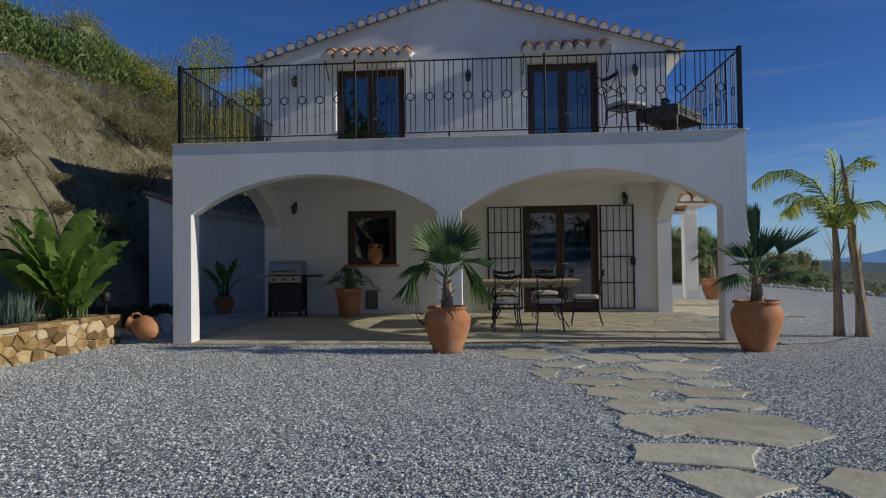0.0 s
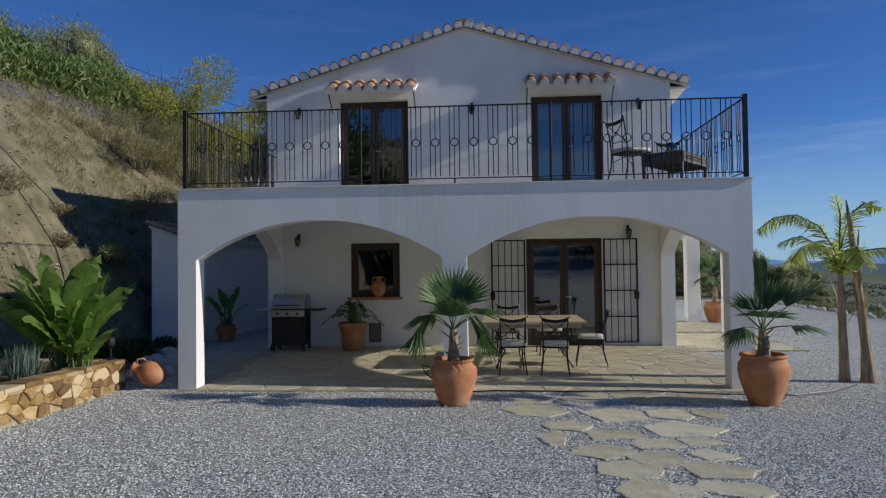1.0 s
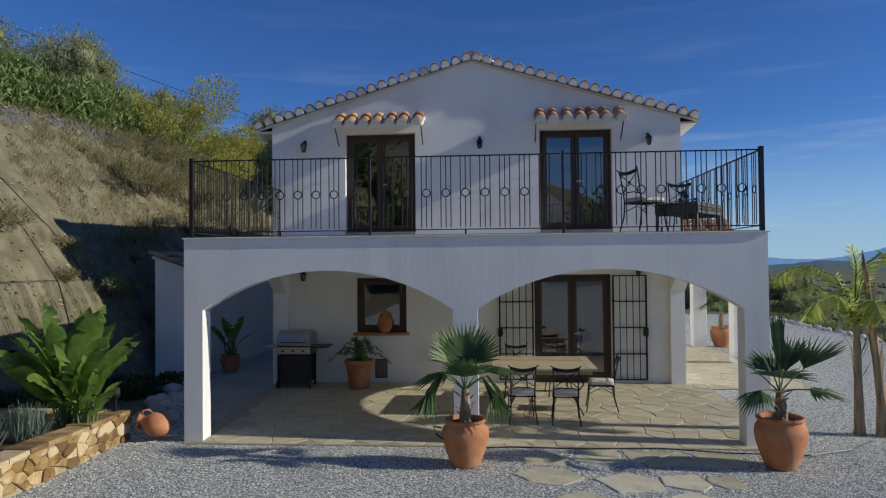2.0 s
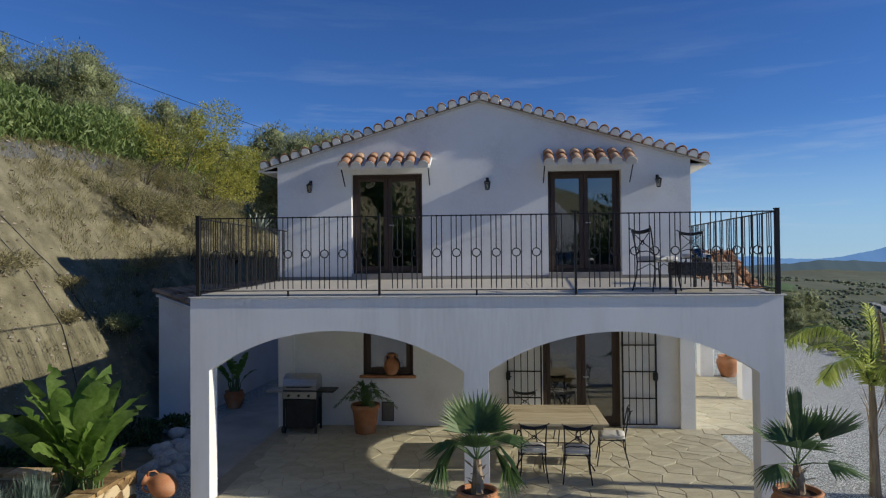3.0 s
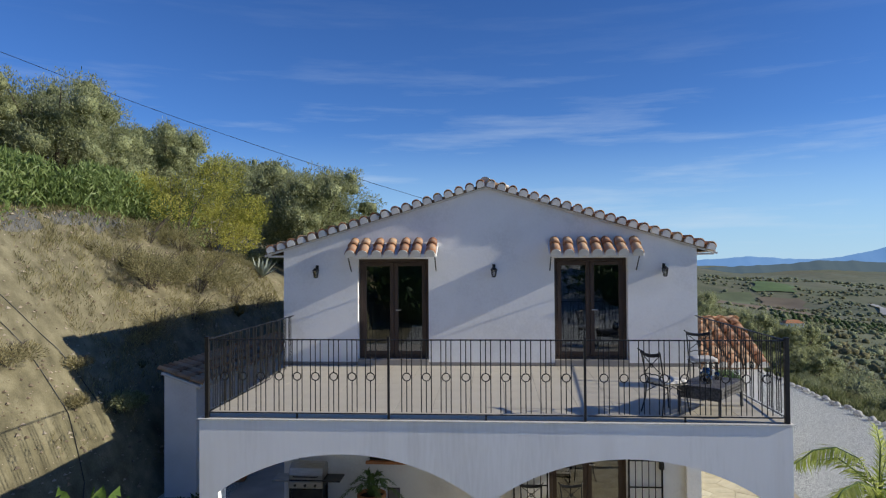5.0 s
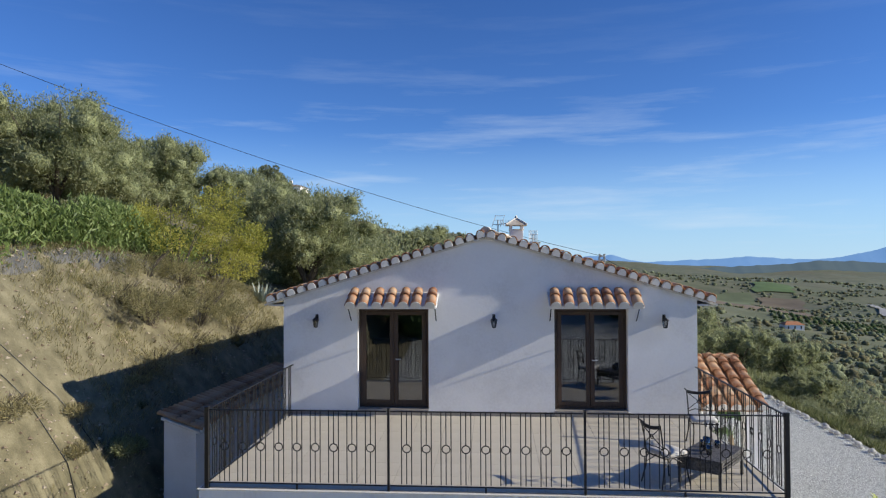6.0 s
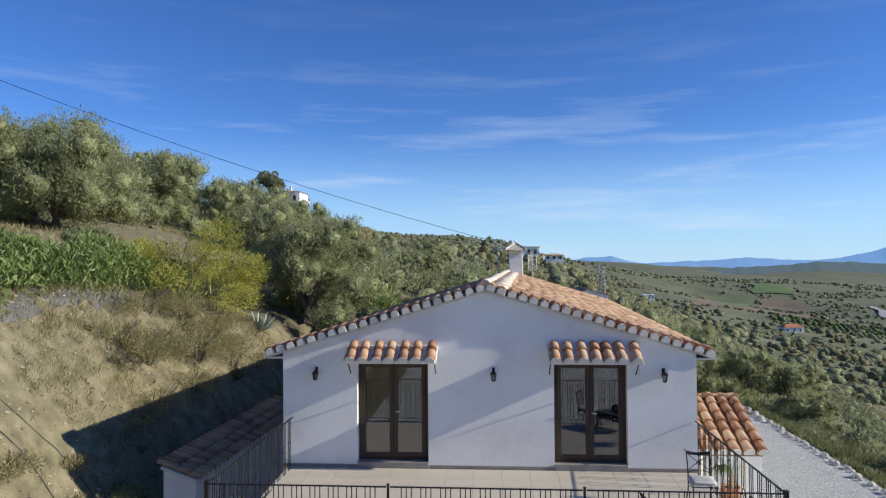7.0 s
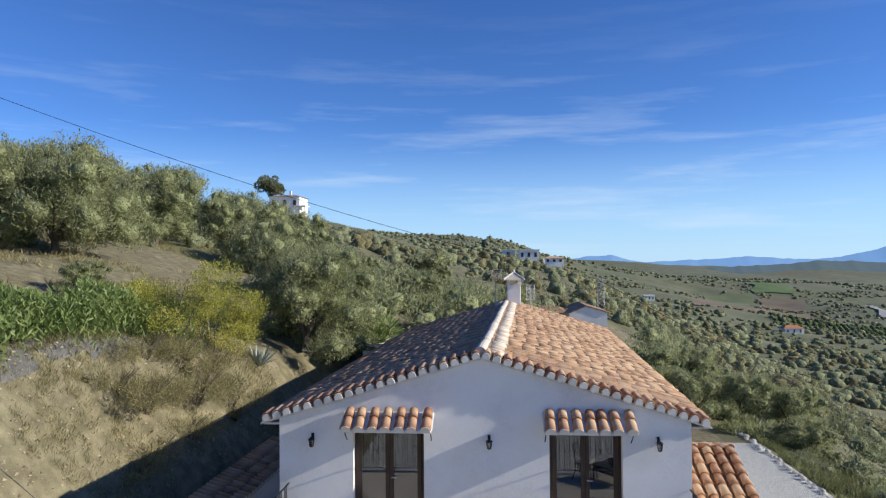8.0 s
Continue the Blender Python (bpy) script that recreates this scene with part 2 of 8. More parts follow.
def wall_grid(bm, us, zs, holes, d0, d1, along="x"):
    """A wall with thickness from d0 to d1 and rectangular openings (u0, u1, z0, z1) right through it."""
    us = sorted({*us, *(h[i] for h in holes for i in (0, 1))})
    zs = sorted({*zs, *(h[i] for h in holes for i in (2, 3))})
    grid = {}

    def vert(u, d, z):
        key = (round(u, 4), d, round(z, 4))
        if key not in grid:
            grid[key] = bm.verts.new((u, d, z) if along == "x" else (d, u, z))
        return grid[key]

    def solid(i, j):
        if not (0 <= i < len(us) - 1 and 0 <= j < len(zs) - 1):
            return False
        u, z = (us[i] + us[i + 1]) / 2, (zs[j] + zs[j + 1]) / 2
        return not any(h[0] < u < h[1] and h[2] < z < h[3] for h in holes)

    for i in range(len(us) - 1):
        for j in range(len(zs) - 1):
            if not solid(i, j):
                continue
            a, b, c, d = us[i], us[i + 1], zs[j], zs[j + 1]
            bm.faces.new((vert(a, d0, c), vert(b, d0, c), vert(b, d0, d), vert(a, d0, d)))
            bm.faces.new((vert(a, d1, c), vert(a, d1, d), vert(b, d1, d), vert(b, d1, c)))
            for di, dj, p, q in ((-1, 0, (a, c), (a, d)), (1, 0, (b, d), (b, c)), (0, -1, (b, c), (a, c)), (0, 1, (a, d), (b, d))):
                if not solid(i + di, j + dj):
                    bm.faces.new((vert(p[0], d0, p[1]), vert(q[0], d0, q[1]), vert(q[0], d1, q[1]), vert(p[0], d1, p[1])))
    bmesh.ops.recalc_face_normals(bm, faces=bm.faces)
    return bm


def arcade(bm, spans, top, d0, d1, along="x", base=0.0):
    """A wall on piers. spans: (u0, u1) for a solid pier, (u0, u1, spring, apex) for a segmental arch."""
    def place(u, d, z):
        return bm.verts.new((u, d, z) if along == "x" else (d, u, z))
    for s in spans:
        if len(s) == 2:
            us, low = [s[0], s[1]], [base, base]
        else:
            u0, u1, spring, apex = s
            half, rise = (u1 - u0) / 2, apex - spring
            r = (half**2 + rise**2) / (2 * rise)
            us = [u0 + (u1 - u0) * k / 32 for k in range(33)]
            low = [apex - r + math.sqrt(max(r * r - (u - (u0 + u1) / 2) ** 2, 0)) for u in us]
        rows = [(place(u, d0, z), place(u, d0, top), place(u, d1, z), place(u, d1, top)) for u, z in zip(us, low)]
        for a, b in zip(rows, rows[1:]):
            bm.faces.new((a[0], b[0], b[1], a[1]))
            bm.faces.new((a[2], a[3], b[3], b[2]))
            bm.faces.new((a[0], a[2], b[2], b[0]))
            bm.faces.new((a[1], b[1], b[3], a[3]))
        if len(s) == 2:
            for a in (rows[0], rows[-1]):
                bm.faces.new((a[0], a[1], a[3], a[2]))
    bmesh.ops.remove_doubles(bm, verts=bm.verts, dist=0.0005)
    bmesh.ops.recalc_face_normals(bm, faces=bm.faces)
    return bm


# ---- terrain ----
def smooth(a, b, v):
    u = np.clip((v - a) / (b - a), 0, 1)
    return u * u * (3 - 2 * u)


def value_noise(x, y, size, seed):
    """Smooth noise of about -1 to 1, for arrays."""
    rng = np.random.RandomState(seed)
    table = rng.rand(256, 256) * 2 - 1
    u, v = x / size, y / size
    i, j = np.floor(u).astype(int), np.floor(v).astype(int)
    fu, fv = u - i, v - j
    fu, fv = fu * fu * (3 - 2 * fu), fv * fv * (3 - 2 * fv)
    g = lambda a, b: table[a % 256, b % 256]
    return (g(i, j) * (1 - fu) + g(i + 1, j) * fu) * (1 - fv) + (g(i, j + 1) * (1 - fu) + g(i + 1, j + 1) * fu) * fv


def bank_foot(y):
    return np.interp(y, (-12, -2, 2, 6.5, 8, 14, 30), (-8.6, -8.2, -7.7, -7.6, -7.3, -6.9, -6.9))


def bank_top(y):
    return np.interp(y, (-12, 8, 11, 16, 30), (-11.6, -11.5, -10.2, -9.3, -8.6))


def land(x, y):
    """The height of the ground: level yard, cut bank and orchard on one side, valley on the other."""
    x, y = np.asarray(x, float), np.asarray(y, float)
    # natural hillside
    top = bank_top(y)
    uphill = np.maximum(top - x, 0)
    crest = 6.25 - 0.16 * np.clip(y - 8, 0, 12) - 0.02 * np.clip(y - 20, 0, 300)
    hill = crest + 0.30 * np.minimum(uphill, 14) + 0.17 * np.clip(uphill - 14, 0, 50) + 0.10 * np.maximum(uphill - 64, 0) + 0.02 * np.clip(y - 20, 0, 150) * smooth(-5, -40, x)
    hill = hill * (1 - smooth(1500, 4000, np.hypot(x, y))) 
    foot = bank_foot(y)
    run = np.clip((foot - x) / (foot - top), 0, 1)
    bank = crest * run ** 0.75
    left = np.where(x > top, bank, hill)
    # behind the house the yard ends and the hillside goes on
    slope = 4.2 - 0.30 * (x + 4) - 0.004 * np.maximum(y - 25, 0)
    slope = np.where(x < -6, np.maximum(slope, 0) * 0 + 4.9 + 0.19 * (-6 - x), slope)
    slope = np.where(x > 10, -0.34 * (x - 10) ** 1.0, slope)
    back = smooth(17 + 9 * smooth(2, 7, x), 30 + 14 * smooth(2, 7, x), y)
    z = np.where(x < foot, left, 0.0)
    # valley side
    fall = np.maximum(x - 12.0 - 0.02 * np.maximum(y, 0), 0)
    drop = -0.42 * np.minimum(fall, 60) - 0.18 * np.clip(fall - 60, 0, 250) - 0.05 * np.clip(fall - 310, 0, 800) - 0.03 * np.maximum(fall - 1110, 0)
    z = np.where(x > 5, drop, z)
    far_hill = 4.0 - 0.22 * (x - 0) * np.where(x < 0, 0.9, 1.0) - 0.24 * np.maximum(x - 9 - 0.06 * np.clip(y - 30, 0, 300), 0)
    far_hill = np.where(x < -30, 4 + 0.2 * 30 + 0.12 * (-30 - x), far_hill)
    far_hill = np.maximum(far_hill, drop - 3)
    z = z * (1 - back) + np.where(x < -9, np.maximum(left, 0), far_hill) * back
    # the ground behind sinks slowly towards the sea
    dist = np.hypot(x, y)
    z = z - 0.012 * np.maximum(y - 150, 0) * smooth(150, 500, y) - 0.02 * np.maximum(-y - 340, 0)
    # an unseen hillside, added behind the camera for the glass to reflect
    z = z + 0.17 * np.clip(-y - 26, 0, 260) * smooth(-900, -300, y) * smooth(260, 120, np.abs(x))
    z = np.maximum(z, -260)
    # the wild ground rises gently past the house
    wild = np.maximum(np.maximum(smooth(0.5, 3.5, foot - x), smooth(0, 6, x - 12.4)), back)
    z = z + 0.0278 * np.maximum(y - 2.4, 0) * wild
    rough = smooth(0.0, 1.0, np.maximum(foot - x, np.maximum(x - 12.5, y - 26)))
    z = z + rough * (0.11 * value_noise(x, y, 1.3, 3) + 0.07 * value_noise(x, y, 0.62, 4) + 0.3 * value_noise(x, y, 5.0, 5) * smooth(2, 8, dist))
    z = z + smooth(60, 300, dist) * 5 * value_noise(x, y, 70.0, 6) + smooth(300, 1200, dist) * 22 * value_noise(x, y, 330.0, 7)
    return z


def axis_steps(near0, near1, step, far0, far1, growth):
    out = list(np.arange(near0, near1 + 1e-6, step))
    s, v = step, near1
    while v < far1:
        s *= growth
        v += s
        out.append(v)
    s, v, low = step, near0, []
    while v > far0:
        s *= growth
        v -= s
        low.append(v)
    return np.array(low[::-1] + out)


gx = axis_steps(-16, 14, 0.3, -3500, 4500, 1.06)
gy = axis_steps(-9, 22, 0.35, -600, 5200, 1.06)
X, Y = np.meshgrid(gx, gy)
Z = land(X, Y)
nx, ny = len(gx), len(gy)
idx = np.arange(nx * ny).reshape(ny, nx)
quads = np.stack([idx[:-1, :-1], idx[:-1, 1:], idx[1:, 1:], idx[1:, :-1]], -1).reshape(-1, 4)
ground_mesh = bpy.data.meshes.new("ground")
ground_mesh.from_pydata(np.stack([X, Y, Z], -1).reshape(-1, 3).tolist(), [], quads.tolist())
ground_mesh.polygons.foreach_set("use_smooth", [True] * len(ground_mesh.polygons))
EARTH = material("dry_earth", ((0.095, 0.085, 0.048), (0.175, 0.157, 0.093), (0.27, 0.244, 0.153)), 0.95, 2.6, 30.0, 1.0, spots=((0.145, 0.135, 0.075), 0.9, 0.6), detail=9.0)
SCRUB = material("valley_scrub", ((0.075, 0.09, 0.045), (0.12, 0.135, 0.07), (0.175, 0.17, 0.098)), 0.95, 0.03, 0.3, 0.0, detail=9.0)
# fields of different crops in the valley
sn, sl = SCRUB.node_tree.nodes, SCRUB.node_tree.links
sb = sn["Principled BSDF"]
was = sb.inputs["Base Color"].links[0].from_socket
sco, svo, sra, smx, sms, smr = sn.new("ShaderNodeTexCoord"), sn.new("ShaderNodeTexVoronoi"), sn.new("ShaderNodeValToRGB"), sn.new("ShaderNodeMix"), sn.new("ShaderNodeTexNoise"), sn.new("ShaderNodeMapRange")
svo.inputs["Scale"].default_value = 0.007
sra.color_ramp.elements[0].color, sra.color_ramp.elements[1].color = (0.075, 0.11, 0.042, 1), (0.17, 0.14, 0.09, 1)
sra.color_ramp.elements.new(0.5).color = (0.13, 0.145, 0.07, 1)
sms.inputs["Scale"].default_value = 0.0035
smr.inputs[1].default_value, smr.inputs[2].default_value, smr.inputs[4].default_value = 0.5, 0.62, 0.45
smx.data_type = "RGBA"
sl.new(sco.outputs["Object"], svo.inputs["Vector"])
sl.new(sco.outputs["Object"], sms.inputs["Vector"])
sl.new(svo.outputs["Color"], sra.inputs["Fac"])
sl.new(sms.outputs["Fac"], smr.inputs[0])
sl.new(smr.outputs[0], smx.inputs[0])
sl.new(was, smx.inputs[6])
sl.new(sra.outputs["Color"], smx.inputs[7])
sl.new(smx.outputs[2], sb.inputs["Base Color"])
HILL = material("grassy_hillside", ((0.085, 0.088, 0.043), (0.14, 0.138, 0.07), (0.20, 0.185, 0.105)), 0.95, 0.35, 6.0, 0.4, detail=9.0)
LEDGE = material("dark_gravel_track", ((0.07, 0.07, 0.068), (0.13, 0.13, 0.125), (0.20, 0.195, 0.185)), 0.95, 3.0, 40.0, 0.6)
for mat in (GRAVEL, EARTH, SCRUB, LEDGE, HILL):
    ground_mesh.materials.append(mat)
cx, cy = X[:-1, :-1] + np.diff(X, axis=1)[:-1] / 2, Y[:-1, :-1] + np.diff(Y, axis=0)[:, :-1] / 2
which = np.where((cx > np.where(cy < 4.6, -5.9, bank_foot(cy))) & (cx < 12.2 + 0.02 * np.maximum(cy, 0)) & (cy < np.where(cx < 5, 16.8, 23)), 0, np.where(np.hypot(cx, cy - 10) < 190, 1, 2))
which = np.where((which == 1) & ((cx > 11) | (cy > 46 + 0.4 * np.minimum(cx, 0))), 4, which)
which = np.where((cy > -1) & (cy < 11) & (cx > bank_top(cy) - 0.55) & (cx < bank_top(cy) + 0.3 + 0.15 * np.sin(cy * 1.7)), 3, which)
ground_mesh.polygons.foreach_set("material_index", which.reshape(-1).astype(np.int32))
ground = tagged(new("ground", ground_mesh), "pale gravel yard below a dry earth bank above a wide valley", "ground", kind="structure")


# ---- the house ----
WALL_Y, LEFT, RIGHT, SLAB = 4.2, -4.43, 3.98, 3.0
PORCH_L, FALL = -4.36, 0.026        # porch and terrace floors fall gently towards the front
BACK, SKEW = 22.2, 0.054             # the sides of the house run back slightly askew to the terrace
APEX_X, APEX_Z, EAVE_Z = -0.21, 6.75, 5.50
D1, D2 = (-2.87, -1.40), (1.16, 2.62)
DOOR_TOP, SILL = 5.30, 3.22
house = thing("house", 0, 0, 0, "white rendered two-storey villa with clay tile roof and arched porch", "house")

bm = bmesh.new()
HOLES = [(-2.65, -1.61, 1.16, 2.29), (1.02, 2.56, 0.03, 2.33), (*D1, SILL, DOOR_TOP), (*D2, SILL, DOOR_TOP)]
wall_grid(bm, (LEFT, RIGHT), (0.0, 2.8, 3.0, EAVE_Z), HOLES, WALL_Y, WALL_Y + 0.32)
part("front_wall", bm, WHITE, house)
tri = [(LEFT, EAVE_Z), (RIGHT, EAVE_Z), (APEX_X, APEX_Z)]
for y0, y1, dx in ((WALL_Y, WALL_Y + 0.32, 0.0), (BACK, BACK + 0.3, SKEW * (BACK - WALL_Y))):
    bm = bmesh.new()
    a = [bm.verts.new((x + dx, y0, z)) for x, z in tri]
    b = [bm.verts.new((x + dx, y1, z)) for x, z in tri]
    bm.faces.new(a)
    bm.faces.new(b[::-1])
    for k in range(3):
        bm.faces.new((a[k], a[(k + 1) % 3], b[(k + 1) % 3], b[k]))
    bmesh.ops.recalc_face_normals(bm, faces=bm.faces)
    part("gable", bm, WHITE, house)


def skewed(bm, y0):
    for v in bm.verts:
        v.co.x += SKEW * (v.co.y - y0)
    return bm


for x0, x1 in ((LEFT, LEFT + 0.3), (RIGHT - 0.3, RIGHT)):
    bm = bmesh.new()
    box(bm, x0, x1, WALL_Y + 0.32, BACK, 0, EAVE_Z)
    part("side_wall", skewed(bm, WALL_Y + 0.32), WHITE, house)
bm = bmesh.new()
box(bm, LEFT, RIGHT, BACK, BACK + 0.3, 0, EAVE_Z)
part("back_wall", skewed(bm, WALL_Y + 0.3), WHITE, house)
for z, name in ((2.83, "upper_floor"), (0.0, "lower_floor")):
    bm = bmesh.new()
    box(bm, LEFT + 0.32, RIGHT - 0.32, WALL_Y + 0.33, 9.0, z - (0.0 if z else 0.1), z + (0.2 if z else 0.03))
    part(name, bm, ROOM_FLOOR, house)
bm = bmesh.new()
box(bm, LEFT + 0.3, RIGHT, 9.0, 9.15, 0, EAVE_Z)
part("inner_wall", bm, ROOM, house)
bm = bmesh.new()
box(bm, -0.15, -0.03, WALL_Y + 0.33, 9.0, 0.04, EAVE_Z - 0.2)
part("inner_wall", bm, ROOM, house)
bm = bmesh.new()
box(bm, LEFT + 0.32, RIGHT - 0.32, WALL_Y + 0.33, 9.0, 5.3, 5.4)
part("inner_ceiling", bm, ROOM, house)

# porch: front and side arcades, slab
bm = bmesh.new()
arcade(bm, [(PORCH_L, -4.08), (-4.08, -0.39, 1.93, 2.50), (-0.39, -0.04), (-0.04, 3.65, 1.93, 2.49), (3.65, RIGHT)], SLAB - 0.02, 0.0, 0.28)
part("front_arcade", bm, WHITE_WORN, house)
for x0 in (PORCH_L, RIGHT - 0.28):
    bm = bmesh.new()
    arcade(bm, [(0.28, WALL_Y - 0.12, 1.98, 2.67), (WALL_Y - 0.12, WALL_Y)], 2.83, x0, x0 + 0.28, along="y")
    part("side_arcade", bm, WHITE, house)
bm = bmesh.new()
box(bm, PORCH_L + 0.28, RIGHT - 0.28, 0.28, WALL_Y, 2.74, 2.83)
part("porch_ceiling", bm, WHITE, house)
bm = bmesh.new()
box(bm, PORCH_L, RIGHT, 0.28, WALL_Y, 2.83, SLAB - 0.02)
part("terrace_slab", bm, WHITE, house)
bm = bmesh.new()
ring = [(0.02, SLAB - 0.0025), (WALL_Y - 0.001, SLAB - 0.0025), (WALL_Y - 0.001, SLAB + FALL * WALL_Y - 0.003)]
a = [bm.verts.new((PORCH_L + 0.02, y, z)) for y, z in ring]
b = [bm.verts.new((RIGHT - 0.02, y, z)) for y, z in ring]
bm.faces.new(a)
bm.faces.new(b[::-1])
for i in range(3):
    bm.faces.new((a[i], a[(i + 1) % 3], b[(i + 1) % 3], b[i]))
bmesh.ops.recalc_face_normals(bm, faces=bm.faces)
part("terrace_screed", bm, MORTAR, house)
bm = bmesh.new()
box(bm, PORCH_L - 0.02, RIGHT + 0.03, -0.03, WALL_Y - 0.002, SLAB - 0.02, SLAB - 0.002, 0.004)
part("slab_edge", bm, MORTAR, house)

# roof
SLOPE_L = (APEX_Z - EAVE_Z) / (APEX_X - LEFT)
SLOPE_R = (APEX_Z - EAVE_Z) / (RIGHT - APEX_X)
OVER, VERGE = 0.36, 0.015
bm = bmesh.new()
for side in (-1, 1):
    s = SLOPE_L if side < 0 else SLOPE_R
    wall = LEFT if side < 0 else RIGHT
    xe = wall + side * OVER
    ze = EAVE_Z - s * OVER
    for_y = (WALL_Y - VERGE, BACK + 0.4)
    low = [bm.verts.new((x + SKEW * (y - WALL_Y), y, z)) for y in for_y for x, z in ((APEX_X, APEX_Z + 0.01), (xe, ze + 0.01))]
    high = [bm.verts.new((v.co.x, v.co.y, v.co.z + 0.07)) for v in low]
    for q in ((0, 1, 3, 2),):
        bm.faces.new([low[i] for i in q])
        bm.faces.new([high[i] for i in q[::-1]])
    for i, j in ((0, 1), (1, 3), (3, 2), (2, 0)):
        bm.faces.new((low[i], low[j], high[j], high[i]))
bmesh.ops.recalc_face_normals(bm, faces=bm.faces)
roof = part("roof", bm, TILE_FIELD, house, "clay barrel tile roof on mortar bed")

# ---- roof tiles ----
def barrel_data(length, r0, r1, thick=0.014, seg=7):
    """Vertices and faces of a barrel tile along +y, wide end at y = 0."""
    vs, fs = [], []
    for y, r in ((0.0, r0), (length, r1)):
        for rr in (r, r - thick):
            for k in range(seg + 1):
                a = math.pi * k / seg
                vs.append((rr * math.cos(a), y, rr * math.sin(a) * 0.92))
    n = seg + 1
    for k in range(seg):
        fs += [(k, k + 1, 2 * n + k + 1, 2 * n + k), (n + k, 3 * n + k, 3 * n + k + 1, n + k + 1), (k, n + k, n + k + 1, k + 1), (2 * n + k, 2 * n + k + 1, 3 * n + k + 1, 3 * n + k)]
    fs += [(0, 2 * n, 3 * n, n), (seg, n + seg, 3 * n + seg, 2 * n + seg)]
    return vs, fs


def mesh_of(name, vs, fs, mat, smooth_shade=True):
    me = bpy.data.meshes.new(name)
    me.from_pydata([tuple(v) for v in vs], [], [tuple(f) for f in fs])
    if smooth_shade:
        me.polygons.foreach_set("use_smooth", [True] * len(me.polygons))
    me.materials.append(mat)
    return me


def joined(name, base, places, mat, parent=None, jitter=0.0, smooth_shade=True):
    """Many copies of one small form in a single mesh. places: 4 x 4 matrices."""
    vs, fs = np.array(base[0]), base[1]
    n, out, faces = len(vs), [], []
    hom = np.c_[vs, np.ones(n)]
    for k, m in enumerate(places):
        out.append(hom @ np.array(m).T[:, :3])
        faces += [[i + k * n for i in f] for f in fs]
    me = mesh_of(name, np.concatenate(out).tolist(), faces, mat, smooth_shade)
    ob = new(name, me)
    if parent:
        ob.parent = parent
    ob["kind"] = "stuff"
    return ob


rng = random.Random(5)
TILE_VERGE = mesh_of("verge_tile", *barrel_data(0.46, 0.112, 0.09), TILE)
TILE_SMALL = mesh_of("roof_tile", *barrel_data(0.46, 0.098, 0.08, 0.011), TILE_ROOF)


def plug_mesh(r):
    vs, fs, seg = [], [], 8
    for y, s in ((-0.012, 0.9), (0.05, 1.0)):
        vs += [(r * s * math.cos(math.pi * k / seg), y, r * s * math.sin(math.pi * k / seg) * 0.92) for k in range(seg + 1)] + [(-r * s, y, -0.055), (r * s, y, -0.055)]
    n = seg + 3
    fs = [tuple(range(n)), tuple(range(2 * n - 1, n - 1, -1))] + [(k, k + n, (k + 1) % n + n, (k + 1) % n) for k in range(n)]
    return mesh_of("mortar_plug", vs, fs, MORTAR, False)


PLUG = plug_mesh(0.108)
VERGE_SLIM = mesh_of("verge_tile", *barrel_data(0.50, 0.094, 0.08), TILE)
VERGE_PLUG = plug_mesh(0.086)
for side in (-1, 1):
    s = SLOPE_L if side < 0 else SLOPE_R
    span = (APEX_X - LEFT if side < 0 else RIGHT - APEX_X) + OVER
    ang = math.atan(s)
    count = 21
    step = span / count
    for k in range(count):
        d = step * (k + 0.5)
        x, z = APEX_X + side * d, APEX_Z - s * d + 0.08
        m = Matrix.Translation((x, WALL_Y - VERGE - 0.03 + rng.uniform(-0.012, 0.012), z)) @ Matrix.Rotation(side * ang, 4, "Y") @ Matrix.Rotation(radians(rng.uniform(-1.5, 1.5)), 4, "Z")
        shared("verge_tile", VERGE_SLIM, roof, m @ Matrix.Translation((0, -0.07, 0.01)) @ Matrix.Rotation(radians(3), 4, "X") @ Matrix.Diagonal((1, 1, 1.15, 1)))
        shared("mortar_plug", VERGE_PLUG, roof, m @ Matrix.Translation((0, -0.085, -0.004)) @ Matrix.Diagonal((1, 1, 1.0, 1)))

for side in (-1, 1):
    s = SLOPE_L if side < 0 else SLOPE_R
    span = (APEX_X - LEFT if side < 0 else RIGHT - APEX_X) + OVER + 0.03
    bm = bmesh.new()
    ring = [(APEX_X, APEX_Z - 0.03), (APEX_X + side * span, APEX_Z - s * span - 0.03), (APEX_X + side * span, APEX_Z - s * span + 0.012), (APEX_X, APEX_Z + 0.012)]
    a = [bm.verts.new((x, WALL_Y - VERGE - 0.035, z)) for x, z in ring]
    b = [bm.verts.new((x, WALL_Y - VERGE - 0.003, z)) for x, z in ring]
    bm.faces.new(a)
    bm.faces.new(b[::-1])
    for i in range(4):
        bm.faces.new((a[i], a[(i + 1) % 4], b[(i + 1) % 4], b[i]))
    bmesh.ops.recalc_face_normals(bm, faces=bm.faces)
    part("verge_mortar", bm, MORTAR, roof)
rows_near, rows_far = [], []
